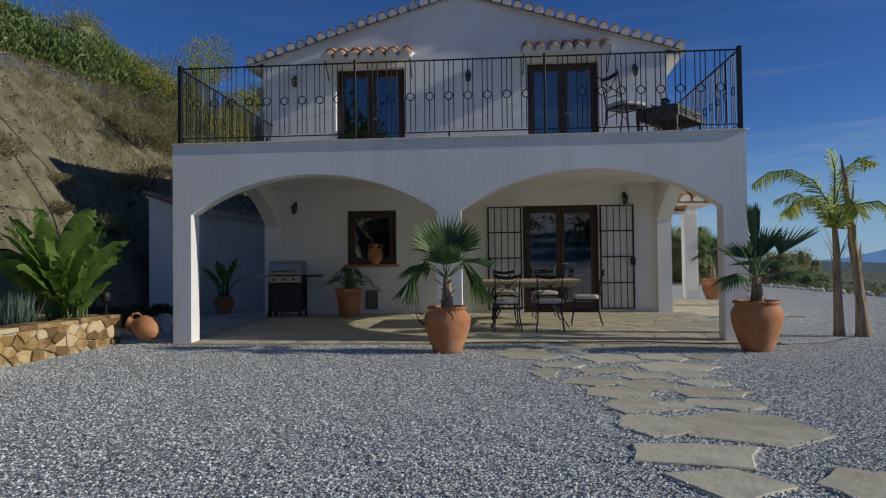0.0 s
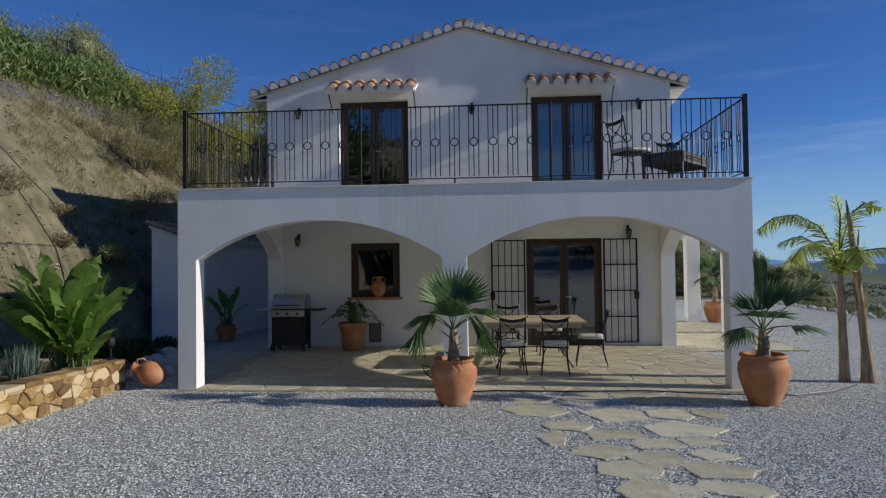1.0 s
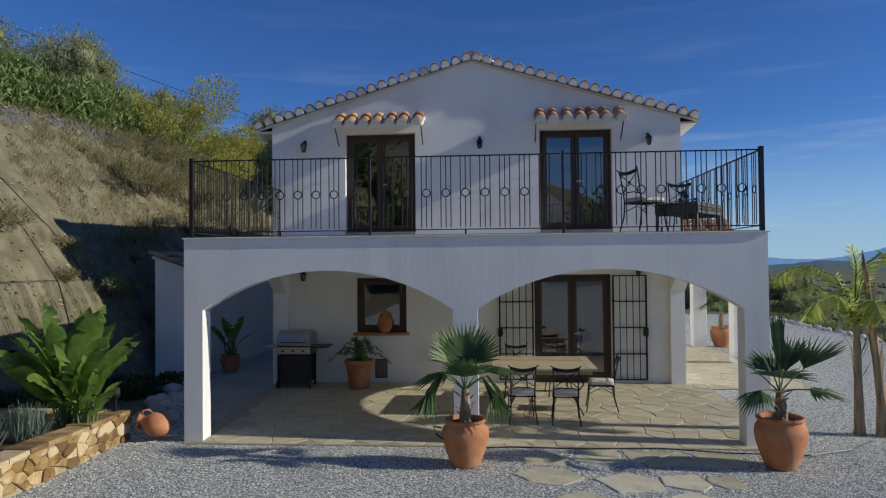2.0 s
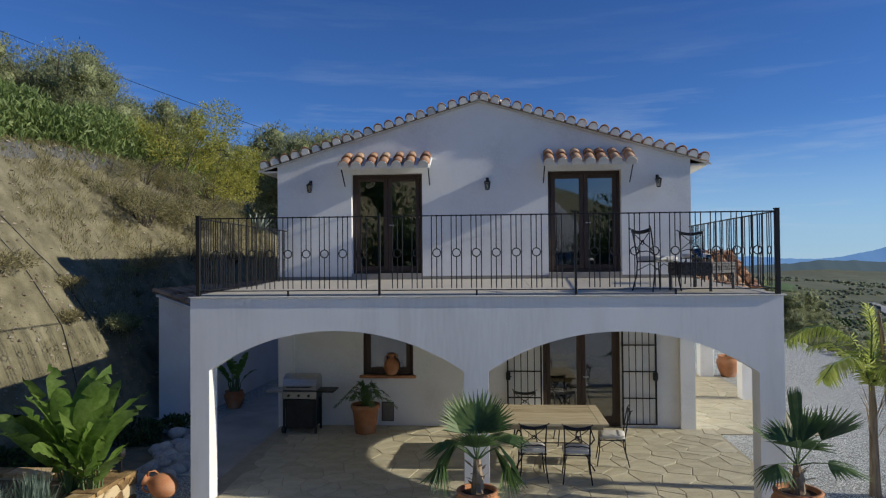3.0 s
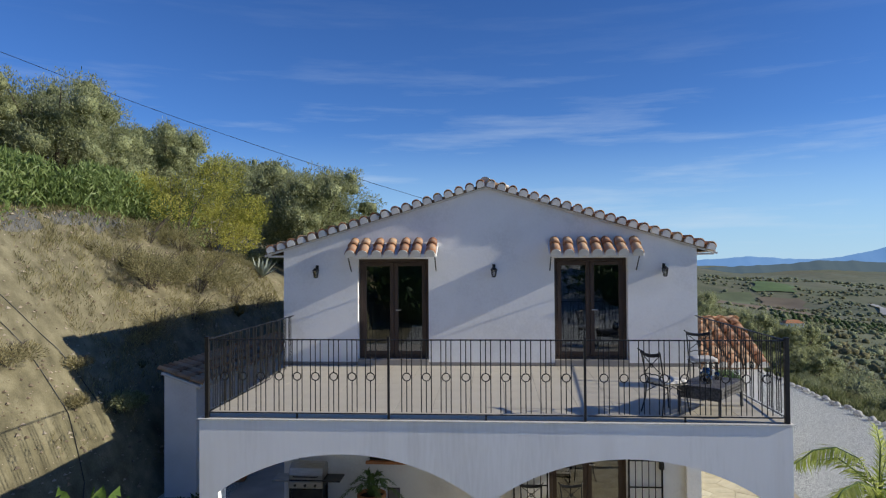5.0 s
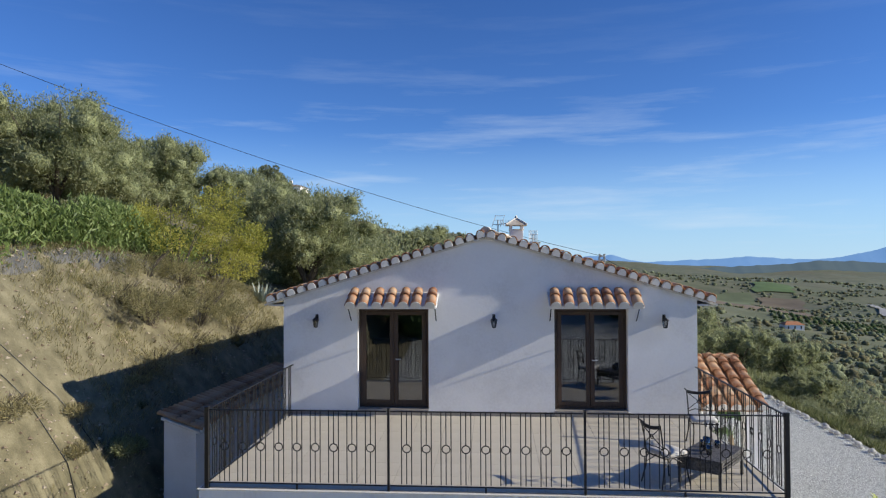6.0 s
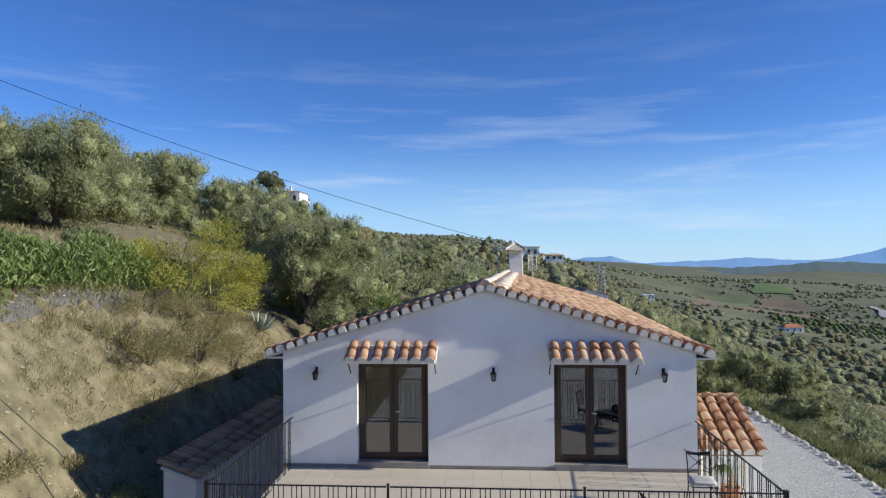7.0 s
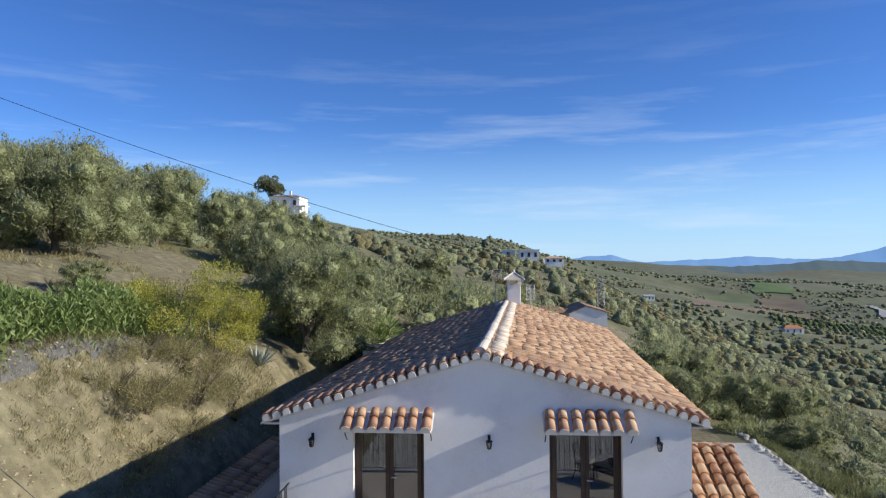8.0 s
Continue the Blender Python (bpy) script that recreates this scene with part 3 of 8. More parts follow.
for side in (-1, 1):
    s = SLOPE_L if side < 0 else SLOPE_R
    span = ((APEX_X - LEFT if side < 0 else RIGHT - APEX_X) + OVER) / math.cos(math.atan(s))
    ang = math.atan(s)
    y0, drift = WALL_Y + 0.4, 0.0
    for c in range(84):
        y = y0 + 0.216 * c
        if c % 8 == 0:
            drift = rng.uniform(0.0, 0.2)
        shift = drift + rng.uniform(0.0, 0.16)
        for k in range(15):
            d = max(min(span + 0.04 + shift - 0.345 * k, span + 0.05), 0.3)
            xh, zh = d * math.cos(ang), d * math.sin(ang)
            m = (Matrix.Translation((APEX_X + side * xh + SKEW * (y - WALL_Y) + rng.uniform(-0.02, 0.02), y + rng.uniform(-0.012, 0.012), APEX_Z - zh + 0.10 + rng.uniform(0, 0.01)))
                 @ Matrix.Rotation(side * ang, 4, "Y") @ Matrix.Rotation(radians(90 if side > 0 else -90), 4, "Z") @ Matrix.Rotation(radians(-2.0 + rng.uniform(-1, 1)), 4, "X"))
            (rows_near if c < 9 else rows_far).append(m)
for m in rows_near:
    shared("roof_tile", TILE_SMALL, roof, m @ Matrix.Diagonal((1.2, 1, 0.42, 1)))
joined("roof_tiles", barrel_data(0.46, 0.098, 0.08, 0.011, seg=5), [m @ Matrix.Diagonal((1.2, 1, 0.42, 1)) for m in rows_far], TILE_FIELD, roof)
# ridge: a smooth line of pale mortar with a ladder of short tiles laid across beside it
RIDGE_TILE = material("pale_ridge_tile", ((0.46, 0.39, 0.30), (0.58, 0.52, 0.43), (0.68, 0.63, 0.55)), 0.9, 4.0, 50.0, 0.3, per_island=0.5)
RIDGE_MORTAR = material("ridge_mortar", ((0.46, 0.40, 0.33), (0.60, 0.55, 0.47), (0.70, 0.66, 0.59)), 0.95, 2.2, 40.0, 0.6)
bm = bmesh.new()
tube(bm, [(APEX_X + SKEW * (y - WALL_Y) + rng.uniform(-0.015, 0.015), y, APEX_Z + 0.10 + rng.uniform(-0.012, 0.012)) for y in np.linspace(WALL_Y - 0.02, BACK - 2.2, 44)], [rng.uniform(0.115, 0.13) for _ in range(44)], 14)
part("ridge_bed", bm, RIDGE_MORTAR, roof)
bm = bmesh.new()
v = []
for y in (WALL_Y + 0.1, BACK + 0.3):
    for d, h in ((0.05, 0.12), (0.44, 0.125)):
        v.append(bm.verts.new((APEX_X + d + SKEW * (y - WALL_Y), y, APEX_Z - SLOPE_R * d + h)))
w = [bm.verts.new(q.co - Vector((0, 0, 0.1))) for q in v]
bm.faces.new((v[0], v[1], v[3], v[2]))
for a, b in ((0, 1), (1, 3), (3, 2), (2, 0)):
    bm.faces.new((v[a], w[a], w[b], v[b]))
bmesh.ops.recalc_face_normals(bm, faces=bm.faces)
part("ridge_band", bm, GROUT, roof)
for side, slope, rows_y in ((1, SLOPE_R, [WALL_Y + 0.2 + 0.2 * k for k in range(81)]), (-1, SLOPE_L, [BACK - 3.2 + 0.15 * k for k in range(11)])):
    ang_r = math.atan(slope)
    band = [Matrix.Translation((APEX_X + side * (0.46 * math.cos(ang_r) + rng.uniform(-0.03, 0.03)) + SKEW * (y - WALL_Y), y, APEX_Z - 0.46 * math.sin(ang_r) + 0.135 + rng.uniform(0, 0.012))) @ Matrix.Rotation(side * ang_r, 4, "Y") @ Matrix.Rotation(radians(90 * side + rng.uniform(-4, 4)), 4, "Z") @ Matrix.Diagonal((0.58, 0.78, 0.62, 1)) for y in rows_y]
    joined("ridge_band_tiles", barrel_data(0.46, 0.098, 0.085, seg=6), band, RIDGE_TILE, roof)
# eave boards along the sides
for side, wall, s in ((-1, LEFT, SLOPE_L), (1, RIGHT, SLOPE_R)):
    bm = bmesh.new()
    xe = wall + side * (OVER - 0.03)
    box(bm, min(wall, xe), max(wall, xe), WALL_Y - 0.02, BACK + 0.3, EAVE_Z - s * OVER - 0.045, EAVE_Z - s * OVER - 0.005, 0.005)
    part("eave_board", skewed(bm, WALL_Y), MORTAR, roof)

# chimney with a small tiled cap
CHX, CHY, CHT = 1.02, 21.0, 7.62
bm = bmesh.new()
box(bm, CHX - 0.3, CHX + 0.3, CHY - 0.3, CHY + 0.3, 6.3, CHT, 0.015)
chimney = part("chimney", bm, WHITE, house, "white rendered chimney with a tiled cap")
bm = bmesh.new()
box(bm, CHX - 0.34, CHX + 0.34, CHY - 0.34, CHY + 0.34, CHT, CHT + 0.04, 0.01)
part("cap_ledge", bm, MORTAR, chimney)
for dx in (-0.25, 0.25):
    for dy in (-0.25, 0.25):
        bm = bmesh.new()
        box(bm, CHX + dx - 0.07, CHX + dx + 0.07, CHY + dy - 0.07, CHY + dy + 0.07, CHT + 0.04, CHT + 0.2, 0.008)
        part("cap_post", bm, WHITE, chimney)
bm = bmesh.new()
for grow, z0 in ((0.48, CHT + 0.2), (0.44, CHT + 0.255)):
    base = [bm.verts.new((CHX + sx * grow, CHY + sy * grow, z0)) for sx, sy in ((-1, -1), (1, -1), (1, 1), (-1, 1))]
    if z0 < CHT + 0.22:
        rim = base
    else:
        for i in range(4):
            bm.faces.new((rim[i], rim[(i + 1) % 4], base[(i + 1) % 4], base[i]))
        tip = bm.verts.new((CHX, CHY, CHT + 0.55))
        for i in range(4):
            bm.faces.new((base[i], base[(i + 1) % 4], tip))
        bm.faces.new(rim[::-1])
bmesh.ops.recalc_face_normals(bm, faces=bm.faces)
cap_roof = part("cap_roof", bm, RIDGE_TILE, chimney)
for k in range(4):
    bm = bmesh.new()
    a = math.pi / 4 + k * math.pi / 2
    tube(bm, [(CHX + 0.66 * math.cos(a), CHY + 0.66 * math.sin(a), CHT + 0.245), (CHX, CHY, CHT + 0.56)], 0.035, 6)
    part("hip_tile", bm, MORTAR, cap_roof)
bm = bmesh.new()
lathe(bm, [(0.06, CHT + 0.54), (0.065, CHT + 0.6), (0.02, CHT + 0.66), (0.004, CHT + 0.7)], 8, CHX, CHY)
part("finial", bm, MORTAR, chimney)

# aerials on the roof
ALU = material("dull_aluminium", ((0.45, 0.46, 0.47), (0.6, 0.61, 0.62)), 0.5, 10.0, 60.0, 0.05, metal=0.25)
aerial = thing("tv_aerial", 0.2, 21.3, 6.6, "thin metal television aerial on a pole behind the ridge", "aerial")
bm = bmesh.new()
tube(bm, [(0, 0, 0), (0, 0, 1.5)], 0.025, 6)
part("pole", bm, ALU, aerial)
rods = [((-0.12, 0, 1.28), (0.78, -0.1, 1.4), 0.018)]
for k in range(7):
    rods.append(((0.0 + 0.12 * k, -0.3, 1.5 - 0.01 * k), (0.02 + 0.12 * k, 0.24, 1.2 + 0.02 * k), 0.011))
rods += [((-0.28, 0, 1.2), (-0.1, 0, 1.72), 0.012), ((0.1, 0, 1.2), (0.3, 0, 1.7), 0.012), ((-0.14, 0, 1.7), (0.32, 0, 1.7), 0.011), ((-0.2, 0, 1.5), (0.2, 0, 1.5), 0.011), ((-0.24, 0, 1.3), (0.15, 0, 1.3), 0.011)]
for a, b, thick in rods:
    bm = bmesh.new()
    tube(bm, [a, b], thick, 4)
    part("rod", bm, ALU, aerial)
dish = thing("grid_antenna", 1.78, 21.1, 6.4, "curved white wire grid antenna beside the chimney", "aerial")
bm = bmesh.new()
tube(bm, [(0, 0, 0), (0, 0, 1.05)], 0.025, 6)
part("mast", bm, ALU, dish)
bm = bmesh.new()
for k in range(7):
    x = -0.18 + 0.06 * k
    tube(bm, [(x, -0.05 - 0.9 * x * x + 0.35 * (z - 0.85) ** 2, z) for z in (0.5, 0.68, 0.85, 1.02, 1.2)], 0.011, 4)
for z in (0.52, 0.69, 0.85, 1.01, 1.18):
    tube(bm, [(-0.2, -0.09, z), (0, -0.04, z), (0.2, -0.09, z)], 0.011, 4)
part("grid", bm, ALU, dish)

# ---- canopies over the upper doors ----
for x0, x1 in ((-3.05, -1.19), (1.02, 2.84)):
    canopy = thing("door_canopy", 0, 0, 0, "short canopy of seven clay barrel tiles over a balcony door", "canopy", "canopies over the doors")
    bm = bmesh.new()
    v = [bm.verts.new(p) for p in ((x0, WALL_Y - 0.003, 5.57), (x1, WALL_Y - 0.003, 5.57), (x1, WALL_Y - 0.53, 5.325), (x0, WALL_Y - 0.53, 5.325))]
    w = [bm.verts.new(p.co + Vector((0, 0, 0.06))) for p in v]
    bm.faces.new(v[::-1])
    bm.faces.new(w)
    for i in range(4):
        bm.faces.new((v[i], v[(i + 1) % 4], w[(i + 1) % 4], w[i]))
    bmesh.ops.recalc_face_normals(bm, faces=bm.faces)
    part("canopy_slab", bm, WHITE, canopy)
    for k in range(7):
        x = x0 + (x1 - x0) * (k + 0.5) / 7
        tilt = Matrix.Translation((x + rng.uniform(-0.01, 0.01), WALL_Y - 0.57, 5.385 + rng.uniform(0, 0.01))) @ Matrix.Rotation(radians(25), 4, "X") @ Matrix.Rotation(radians(rng.uniform(-2, 2)), 4, "Z")
        shared("canopy_tile", TILE_VERGE, canopy, tilt)
        shared("mortar_plug", PLUG, canopy, tilt)
        shared("canopy_tile", TILE_VERGE, canopy, tilt @ Matrix.Translation((0, 0.33, 0.022)) @ Matrix.Diagonal((0.97, 0.62, 0.97, 1)))
    for x in (x0 + 0.05, x1 - 0.05):
        bm = bmesh.new()
        tube(bm, [(x, WALL_Y - 0.4, 5.38), (x, WALL_Y - 0.28, 5.30), (x, WALL_Y - 0.07, 5.1), (x, WALL_Y - 0.0, 5.05)], 0.012, 5)
        part("bracket", bm, IRON, canopy)


# ---- glazed doors, window, grilles ----
def glazed(name, x0, x1, z0, z1, y, leaves, label, category, rail=0.0):
    """A dark timber frame with side-hung glazed leaves."""
    ob = thing(name, 0, 0, 0, label, category, kind="structure" if name.startswith("window") else "")
    F, D = 0.065, 0.07
    bm = bmesh.new()
    box(bm, x0, x0 + F, y, y + D, z0, z1, 0.005)
    box(bm, x1 - F, x1, y, y + D, z0, z1, 0.005)
    box(bm, x0 + F, x1 - F, y, y + D, z1 - F, z1, 0.005)
    box(bm, x0 + F, x1 - F, y, y + D, z0, z0 + F, 0.005)
    part("frame", bm, WOOD_DARK, ob)
    w = (x1 - x0 - 2 * F) / leaves
    for k in range(leaves):
        a, b = x0 + F + w * k + 0.003, x0 + F + w * (k + 1) - 0.003
        S = 0.085
        bm = bmesh.new()
        yy = y - 0.012
        box(bm, a, a + S, yy, yy + 0.055, z0 + F + 0.004, z1 - F - 0.004, 0.006)
        box(bm, b - S, b, yy, yy + 0.055, z0 + F + 0.004, z1 - F - 0.004, 0.006)
        box(bm, a + S, b - S, yy, yy + 0.055, z1 - F - S, z1 - F - 0.004, 0.006)
        box(bm, a + S, b - S, yy, yy + 0.055, z0 + F + 0.004, z0 + F + S + rail, 0.006)
        leaf = part("leaf", bm, WOOD_DARK, ob)
        bm = bmesh.new()
        box(bm, a + S - 0.005, b - S + 0.005, yy + 0.022, yy + 0.032, z0 + F + S + rail - 0.005, z1 - F - S + 0.005)
        pane = part("pane", bm, GLASS, leaf)
        pane.visible_shadow = False
        if k == leaves - 1 and z1 - z0 > 1.5:
            bm = bmesh.new()
            tube(bm, [(a + 0.04, yy - 0.002, z0 + 1.0), (a + 0.04, yy - 0.04, z0 + 1.0), (a + 0.14, yy - 0.045, z0 + 1.0)], 0.01, 6)
            part("handle", bm, ALU, leaf)
    return ob


SILL_TILE = material("grey_sill", ((0.22, 0.20, 0.18), (0.32, 0.30, 0.27)), 0.6, 4.0, 40.0, 0.05)
for x0, x1 in (D1, D2):
    glazed("balcony_door", x0, x1, SILL + 0.02, DOOR_TOP, WALL_Y + 0.16, 2, "dark wooden double balcony door with tall glass panes, closed", "door")
    bm = bmesh.new()
    box(bm, x0 + 0.002, x1 - 0.002, WALL_Y - 0.03, WALL_Y + 0.3, SILL - 0.12, SILL + 0.02, 0.006)
    tagged(part("door_sill", bm, SILL_TILE), "grey tiled threshold below a balcony door", "sill", kind="structure")
glazed("porch_door", 1.02, 2.56, 0.13, 2.33, WALL_Y + 0.08, 2, "dark wooden double porch door with glass panes, closed", "door", rail=0.06)
glazed("window_1", -2.65, -1.61, 1.16, 2.29, WALL_Y + 0.07, 1, "dark wooden single-pane window onto the porch", "window")
bm = bmesh.new()
box(bm, -2.71, -1.55, WALL_Y - 0.08, WALL_Y + 0.12, 1.105, 1.16, 0.008)
tagged(part("window_sill", bm, TERRACOTTA), "terracotta window sill below the porch window", "sill", kind="structure")
bm = bmesh.new()
box(bm, 0.96, 2.62, WALL_Y - 0.14, WALL_Y + 0.3, 0.03, 0.13, 0.006)
tagged(part("door_step", bm, FLAG), "low stone threshold at the porch door", "step", kind="structure")


def gate(x0, x1, lock_x):
    ob = thing("iron_gate", 0, 0, 0, "black wrought iron security gate folded open against the white wall", "gate", "gates at the porch door")
    y, z0, z1 = WALL_Y - 0.05, 0.2, 2.31
    for x in (x0, x1):
        bm = bmesh.new()
        box(bm, x - 0.016, x + 0.016, y - 0.016, y + 0.016, z0, z1)
        part("stile", bm, IRON, ob)
    for k in range(5):
        z = z0 + (z1 - z0) * k / 4
        bm = bmesh.new()
        box(bm, x0 + 0.016, x1 - 0.016, y - 0.01, y + 0.01, z - 0.012 if k else z, z + 0.012 if k < 4 else z)
        if k in (0, 4):
            bm.free()
            bm = bmesh.new()
            box(bm, x0 + 0.016, x1 - 0.016, y - 0.014, y + 0.014, z - (0.024 if k else 0), z + (0 if k else 0.024))
        part("crossbar", bm, IRON, ob)
    for k in range(1, 5):
        x = x0 + (x1 - x0) * k / 5
        bm = bmesh.new()
        tube(bm, [(x, y, z0 + 0.02), (x, y, z1 - 0.02)], 0.009, 6)
        part("bar", bm, IRON, ob)
    bm = bmesh.new()
    box(bm, lock_x - 0.045, lock_x + 0.045, y - 0.045, y + 0.045, 1.08, 1.24, 0.012)
    lock = part("lock_box", bm, IRON, ob)
    bm = bmesh.new()
    tube(bm, [(lock_x, y - 0.045, 1.16), (lock_x, y - 0.09, 1.16), (lock_x + (0.07 if lock_x < 2 else -0.07), y - 0.09, 1.16)], 0.008, 5)
    part("handle", bm, IRON, lock)
    for z in (0.5, 1.8):
        bm = bmesh.new()
        box(bm, (x1 if lock_x < 2 else x0) - 0.02, (x1 if lock_x < 2 else x0) + 0.02, y + 0.016, WALL_Y - 0.001, z - 0.03, z + 0.03)
        part("hinge", bm, IRON, ob)
    return ob


gate(0.31, 0.98, 0.32)
gate(2.59, 3.24, 3.23)
vent = thing("wall_hatch", -2.14, WALL_Y, 0.24, "small grey metal meter hatch in the porch wall", "hatch")
bm = bmesh.new()
box(bm, -0.11, 0.11, -0.012, -0.001, 0, 0.36, 0.004)
hatch = part("hatch_door", bm, material("grey_metal", ((0.16, 0.14, 0.12), (0.24, 0.22, 0.19)), 0.6, 6.0, 50.0, 0.05), vent)
bm = bmesh.new()
for a, b, c, d in ((-0.125, 0.125, -0.015, 0.0), (-0.125, 0.125, 0.36, 0.375), (-0.125, -0.11, 0, 0.36), (0.11, 0.125, 0, 0.36)):
    box(bm, a, b, -0.018, -0.001, c, d)
part("hatch_frame", bm, WOOD_DARK, vent)


def lantern(x, z):
    ob = thing("wall_lantern", x, WALL_Y, z, "small black iron wall lantern with clear glass", "lantern", "wall lanterns")
    bm = bmesh.new()
    box(bm, -0.03, 0.03, -0.012, -0.001, -0.02, 0.14, 0.004)
    part("back_plate", bm, IRON, ob)
    bm = bmesh.new()
    tube(bm, [(0, -0.01, 0.09), (0, -0.05, 0.13), (0, -0.1, 0.12), (0, -0.12, 0.07)], 0.008, 5)
    part("arm", bm, IRON, ob)
    bm = bmesh.new()
    lathe(bm, [(0.012, 0.085), (0.03, 0.075), (0.062, 0.045), (0.075, 0.03), (0.06, 0.026)], 6, 0, -0.12)
    part("cap", bm, IRON, ob)
    bm = bmesh.new()
    lathe(bm, [(0.036, -0.105), (0.055, 0.024)], 6, 0, -0.12)
    pane = part("glass", bm, GLASS, ob)
    pane.visible_shadow = False
    bm = bmesh.new()
    for k in range(6):
        a = 2 * math.pi * k / 6
        tube(bm, [(0.038 * math.cos(a), -0.12 + 0.038 * math.sin(a), -0.105), (0.058 * math.cos(a), -0.12 + 0.058 * math.sin(a), 0.026)], 0.005, 4)
    lathe(bm, [(0.02, -0.125), (0.042, -0.115), (0.042, -0.104)], 6, 0, -0.12)
    part("cage", bm, IRON, ob)


for x, z in ((-3.72, 5.04), (-0.06, 5.04), (3.33, 5.04), (-3.75, 2.36), (3.08, 2.44)):
    lantern(x, z)

# ---- balcony railing ----
BAR = bmesh.new()
tube(BAR, [(0, 0, 3.105), (0, 0, 4.145)], 0.0075, 6)
bar_me = bpy.data.meshes.new("bar")
BAR.to_mesh(bar_me)
BAR.free()
bar_me.materials.append(IRON)
SPLIT = bmesh.new()
tube(SPLIT, [(0, 0, 3.105), (0, 0, 3.545)], 0.0075, 6)
tube(SPLIT, [(0, 0, 3.665), (0, 0, 4.145)], 0.0075, 6)
split_me = bpy.data.meshes.new("ring_bar")
SPLIT.to_mesh(split_me)
SPLIT.free()
split_me.materials.append(IRON)
RING = bmesh.new()
torus(RING, 0, 0, 3.605, 0.056, 0.0085)
ring_me = bpy.data.meshes.new("ring")
RING.to_mesh(ring_me)
RING.free()
ring_me.materials.append(IRON)


def railing(a, b, rings, label):
    """One panel from a to b (x, y): top and bottom rail, bars in threes, a ring on each middle bar."""
    a, b = Vector((*a, 0)), Vector((*b, 0))
    ob = thing("balcony_railing", 0, 0, 0, label, "railing", "railings round the terrace")
    way = (b - a).normalized()
    turn = Matrix.Rotation(math.atan2(way.y, way.x), 4, "Z")
    length = (b - a).length
    for name, z, h, w in (("top_rail", 4.125, 0.016, 0.034), ("bottom_rail", 3.07, 0.014, 0.026)):
        bm = bmesh.new()
        box(bm, 0.0, length, -w / 2, w / 2, z, z + h, 0.003, Matrix.Translation(a) @ turn)
        part(name, bm, IRON, ob)
    gap = (length - 0.47) / (rings - 1)
    for k in range(rings):
        u = 0.235 + gap * k
        shared("ring_bar", split_me, ob, Matrix.Translation(a + way * u) @ turn)
        shared("ring", ring_me, ob, Matrix.Translation(a + way * u) @ turn)
        for d in (-0.072, 0.072):
            shared("bar", bar_me, ob, Matrix.Translation(a + way * (u + d)) @ turn)
    m = Matrix.Translation(a + way * (length / 2)) @ turn
    bm = bmesh.new()
    box(bm, -0.012, 0.012, -0.012, 0.012, SLAB - 0.004, 3.07, 0.0, m)
    part("foot", bm, IRON, ob)
    return ob


PX = (-4.25, -1.585, 1.19, 3.92)
PY = 0.03
for k in range(3):
    railing((PX[k] + 0.026, PY), (PX[k + 1] - 0.026, PY), 9, "black wrought iron railing with small rings along the terrace front")
for x in (PX[0], PX[3]):
    railing((x, PY + 0.03), (x + 0.02, WALL_Y - 0.005), 12, "black wrought iron railing with small rings along the terrace side")
for k, x in enumerate(PX):
    post = thing("railing_post", x, PY, SLAB, "square black iron railing post on the terrace edge", "post", "railing posts")
    r = 0.03 if k in (0, 3) else 0.017
    bm = bmesh.new()
    box(bm, -r, r, -r, r, -0.004, 1.165, 0.003)
    part("shaft", bm, IRON, post)
    bm = bmesh.new()
    box(bm, -r - 0.004, r + 0.004, -r - 0.004, r + 0.004, 1.165, 1.178, 0.003)
    part("cap", bm, IRON, post)

# skirting and terrace tiles
bm = bmesh.new()
for x0, x1 in ((LEFT, D1[0]), (D1[1], D2[0]), (D2[1], RIGHT)):
    box(bm, x0 + 0.002, x1 - 0.002, WALL_Y - 0.012, WALL_Y - 0.0005, SLAB + FALL * WALL_Y + 0.006, SLAB + FALL * WALL_Y + 0.075, 0.003)
tagged(part("skirting", bm, SILL_TILE), "low grey tile skirting along the terrace wall", "skirting", kind="structure")
terrace = thing("terrace_floor", 0, 0, 0, "beige tiled terrace floor with thin joints", "floor", kind="structure")
terrace.matrix_basis = Matrix.Translation((0, 0, SLAB)) @ Matrix.Rotation(math.atan(FALL), 4, "X") @ Matrix.Translation((0, 0, -SLAB))
bm = bmesh.new()
box(bm, PORCH_L + 0.02, RIGHT - 0.02, 0.02, WALL_Y - 0.01, SLAB - 0.0015, SLAB + 0.002)
part("grout_bed", bm, GROUT, terrace)
TS = 0.588
bm = bmesh.new()
box(bm, 0.003, TS - 0.003, 0.003, TS - 0.003, 0.0, 0.008, 0.002)
tile_me = bpy.data.meshes.new("floor_tile")
bm.to_mesh(tile_me)
bm.free()
tile_me.materials.append(TERRACE_TILE)
for i in range(15):
    for j in range(7):
        x, y = PORCH_L + 0.03 + (RIGHT - PORCH_L - 0.06) / 15 * i, 0.05 + TS * j
        shared("floor_tile", tile_me, terrace, Matrix.Translation((x, y, SLAB + 0.001)) @ Matrix.Diagonal(((RIGHT - PORCH_L - 0.06) / 15 / TS, 1, 1, 1)))

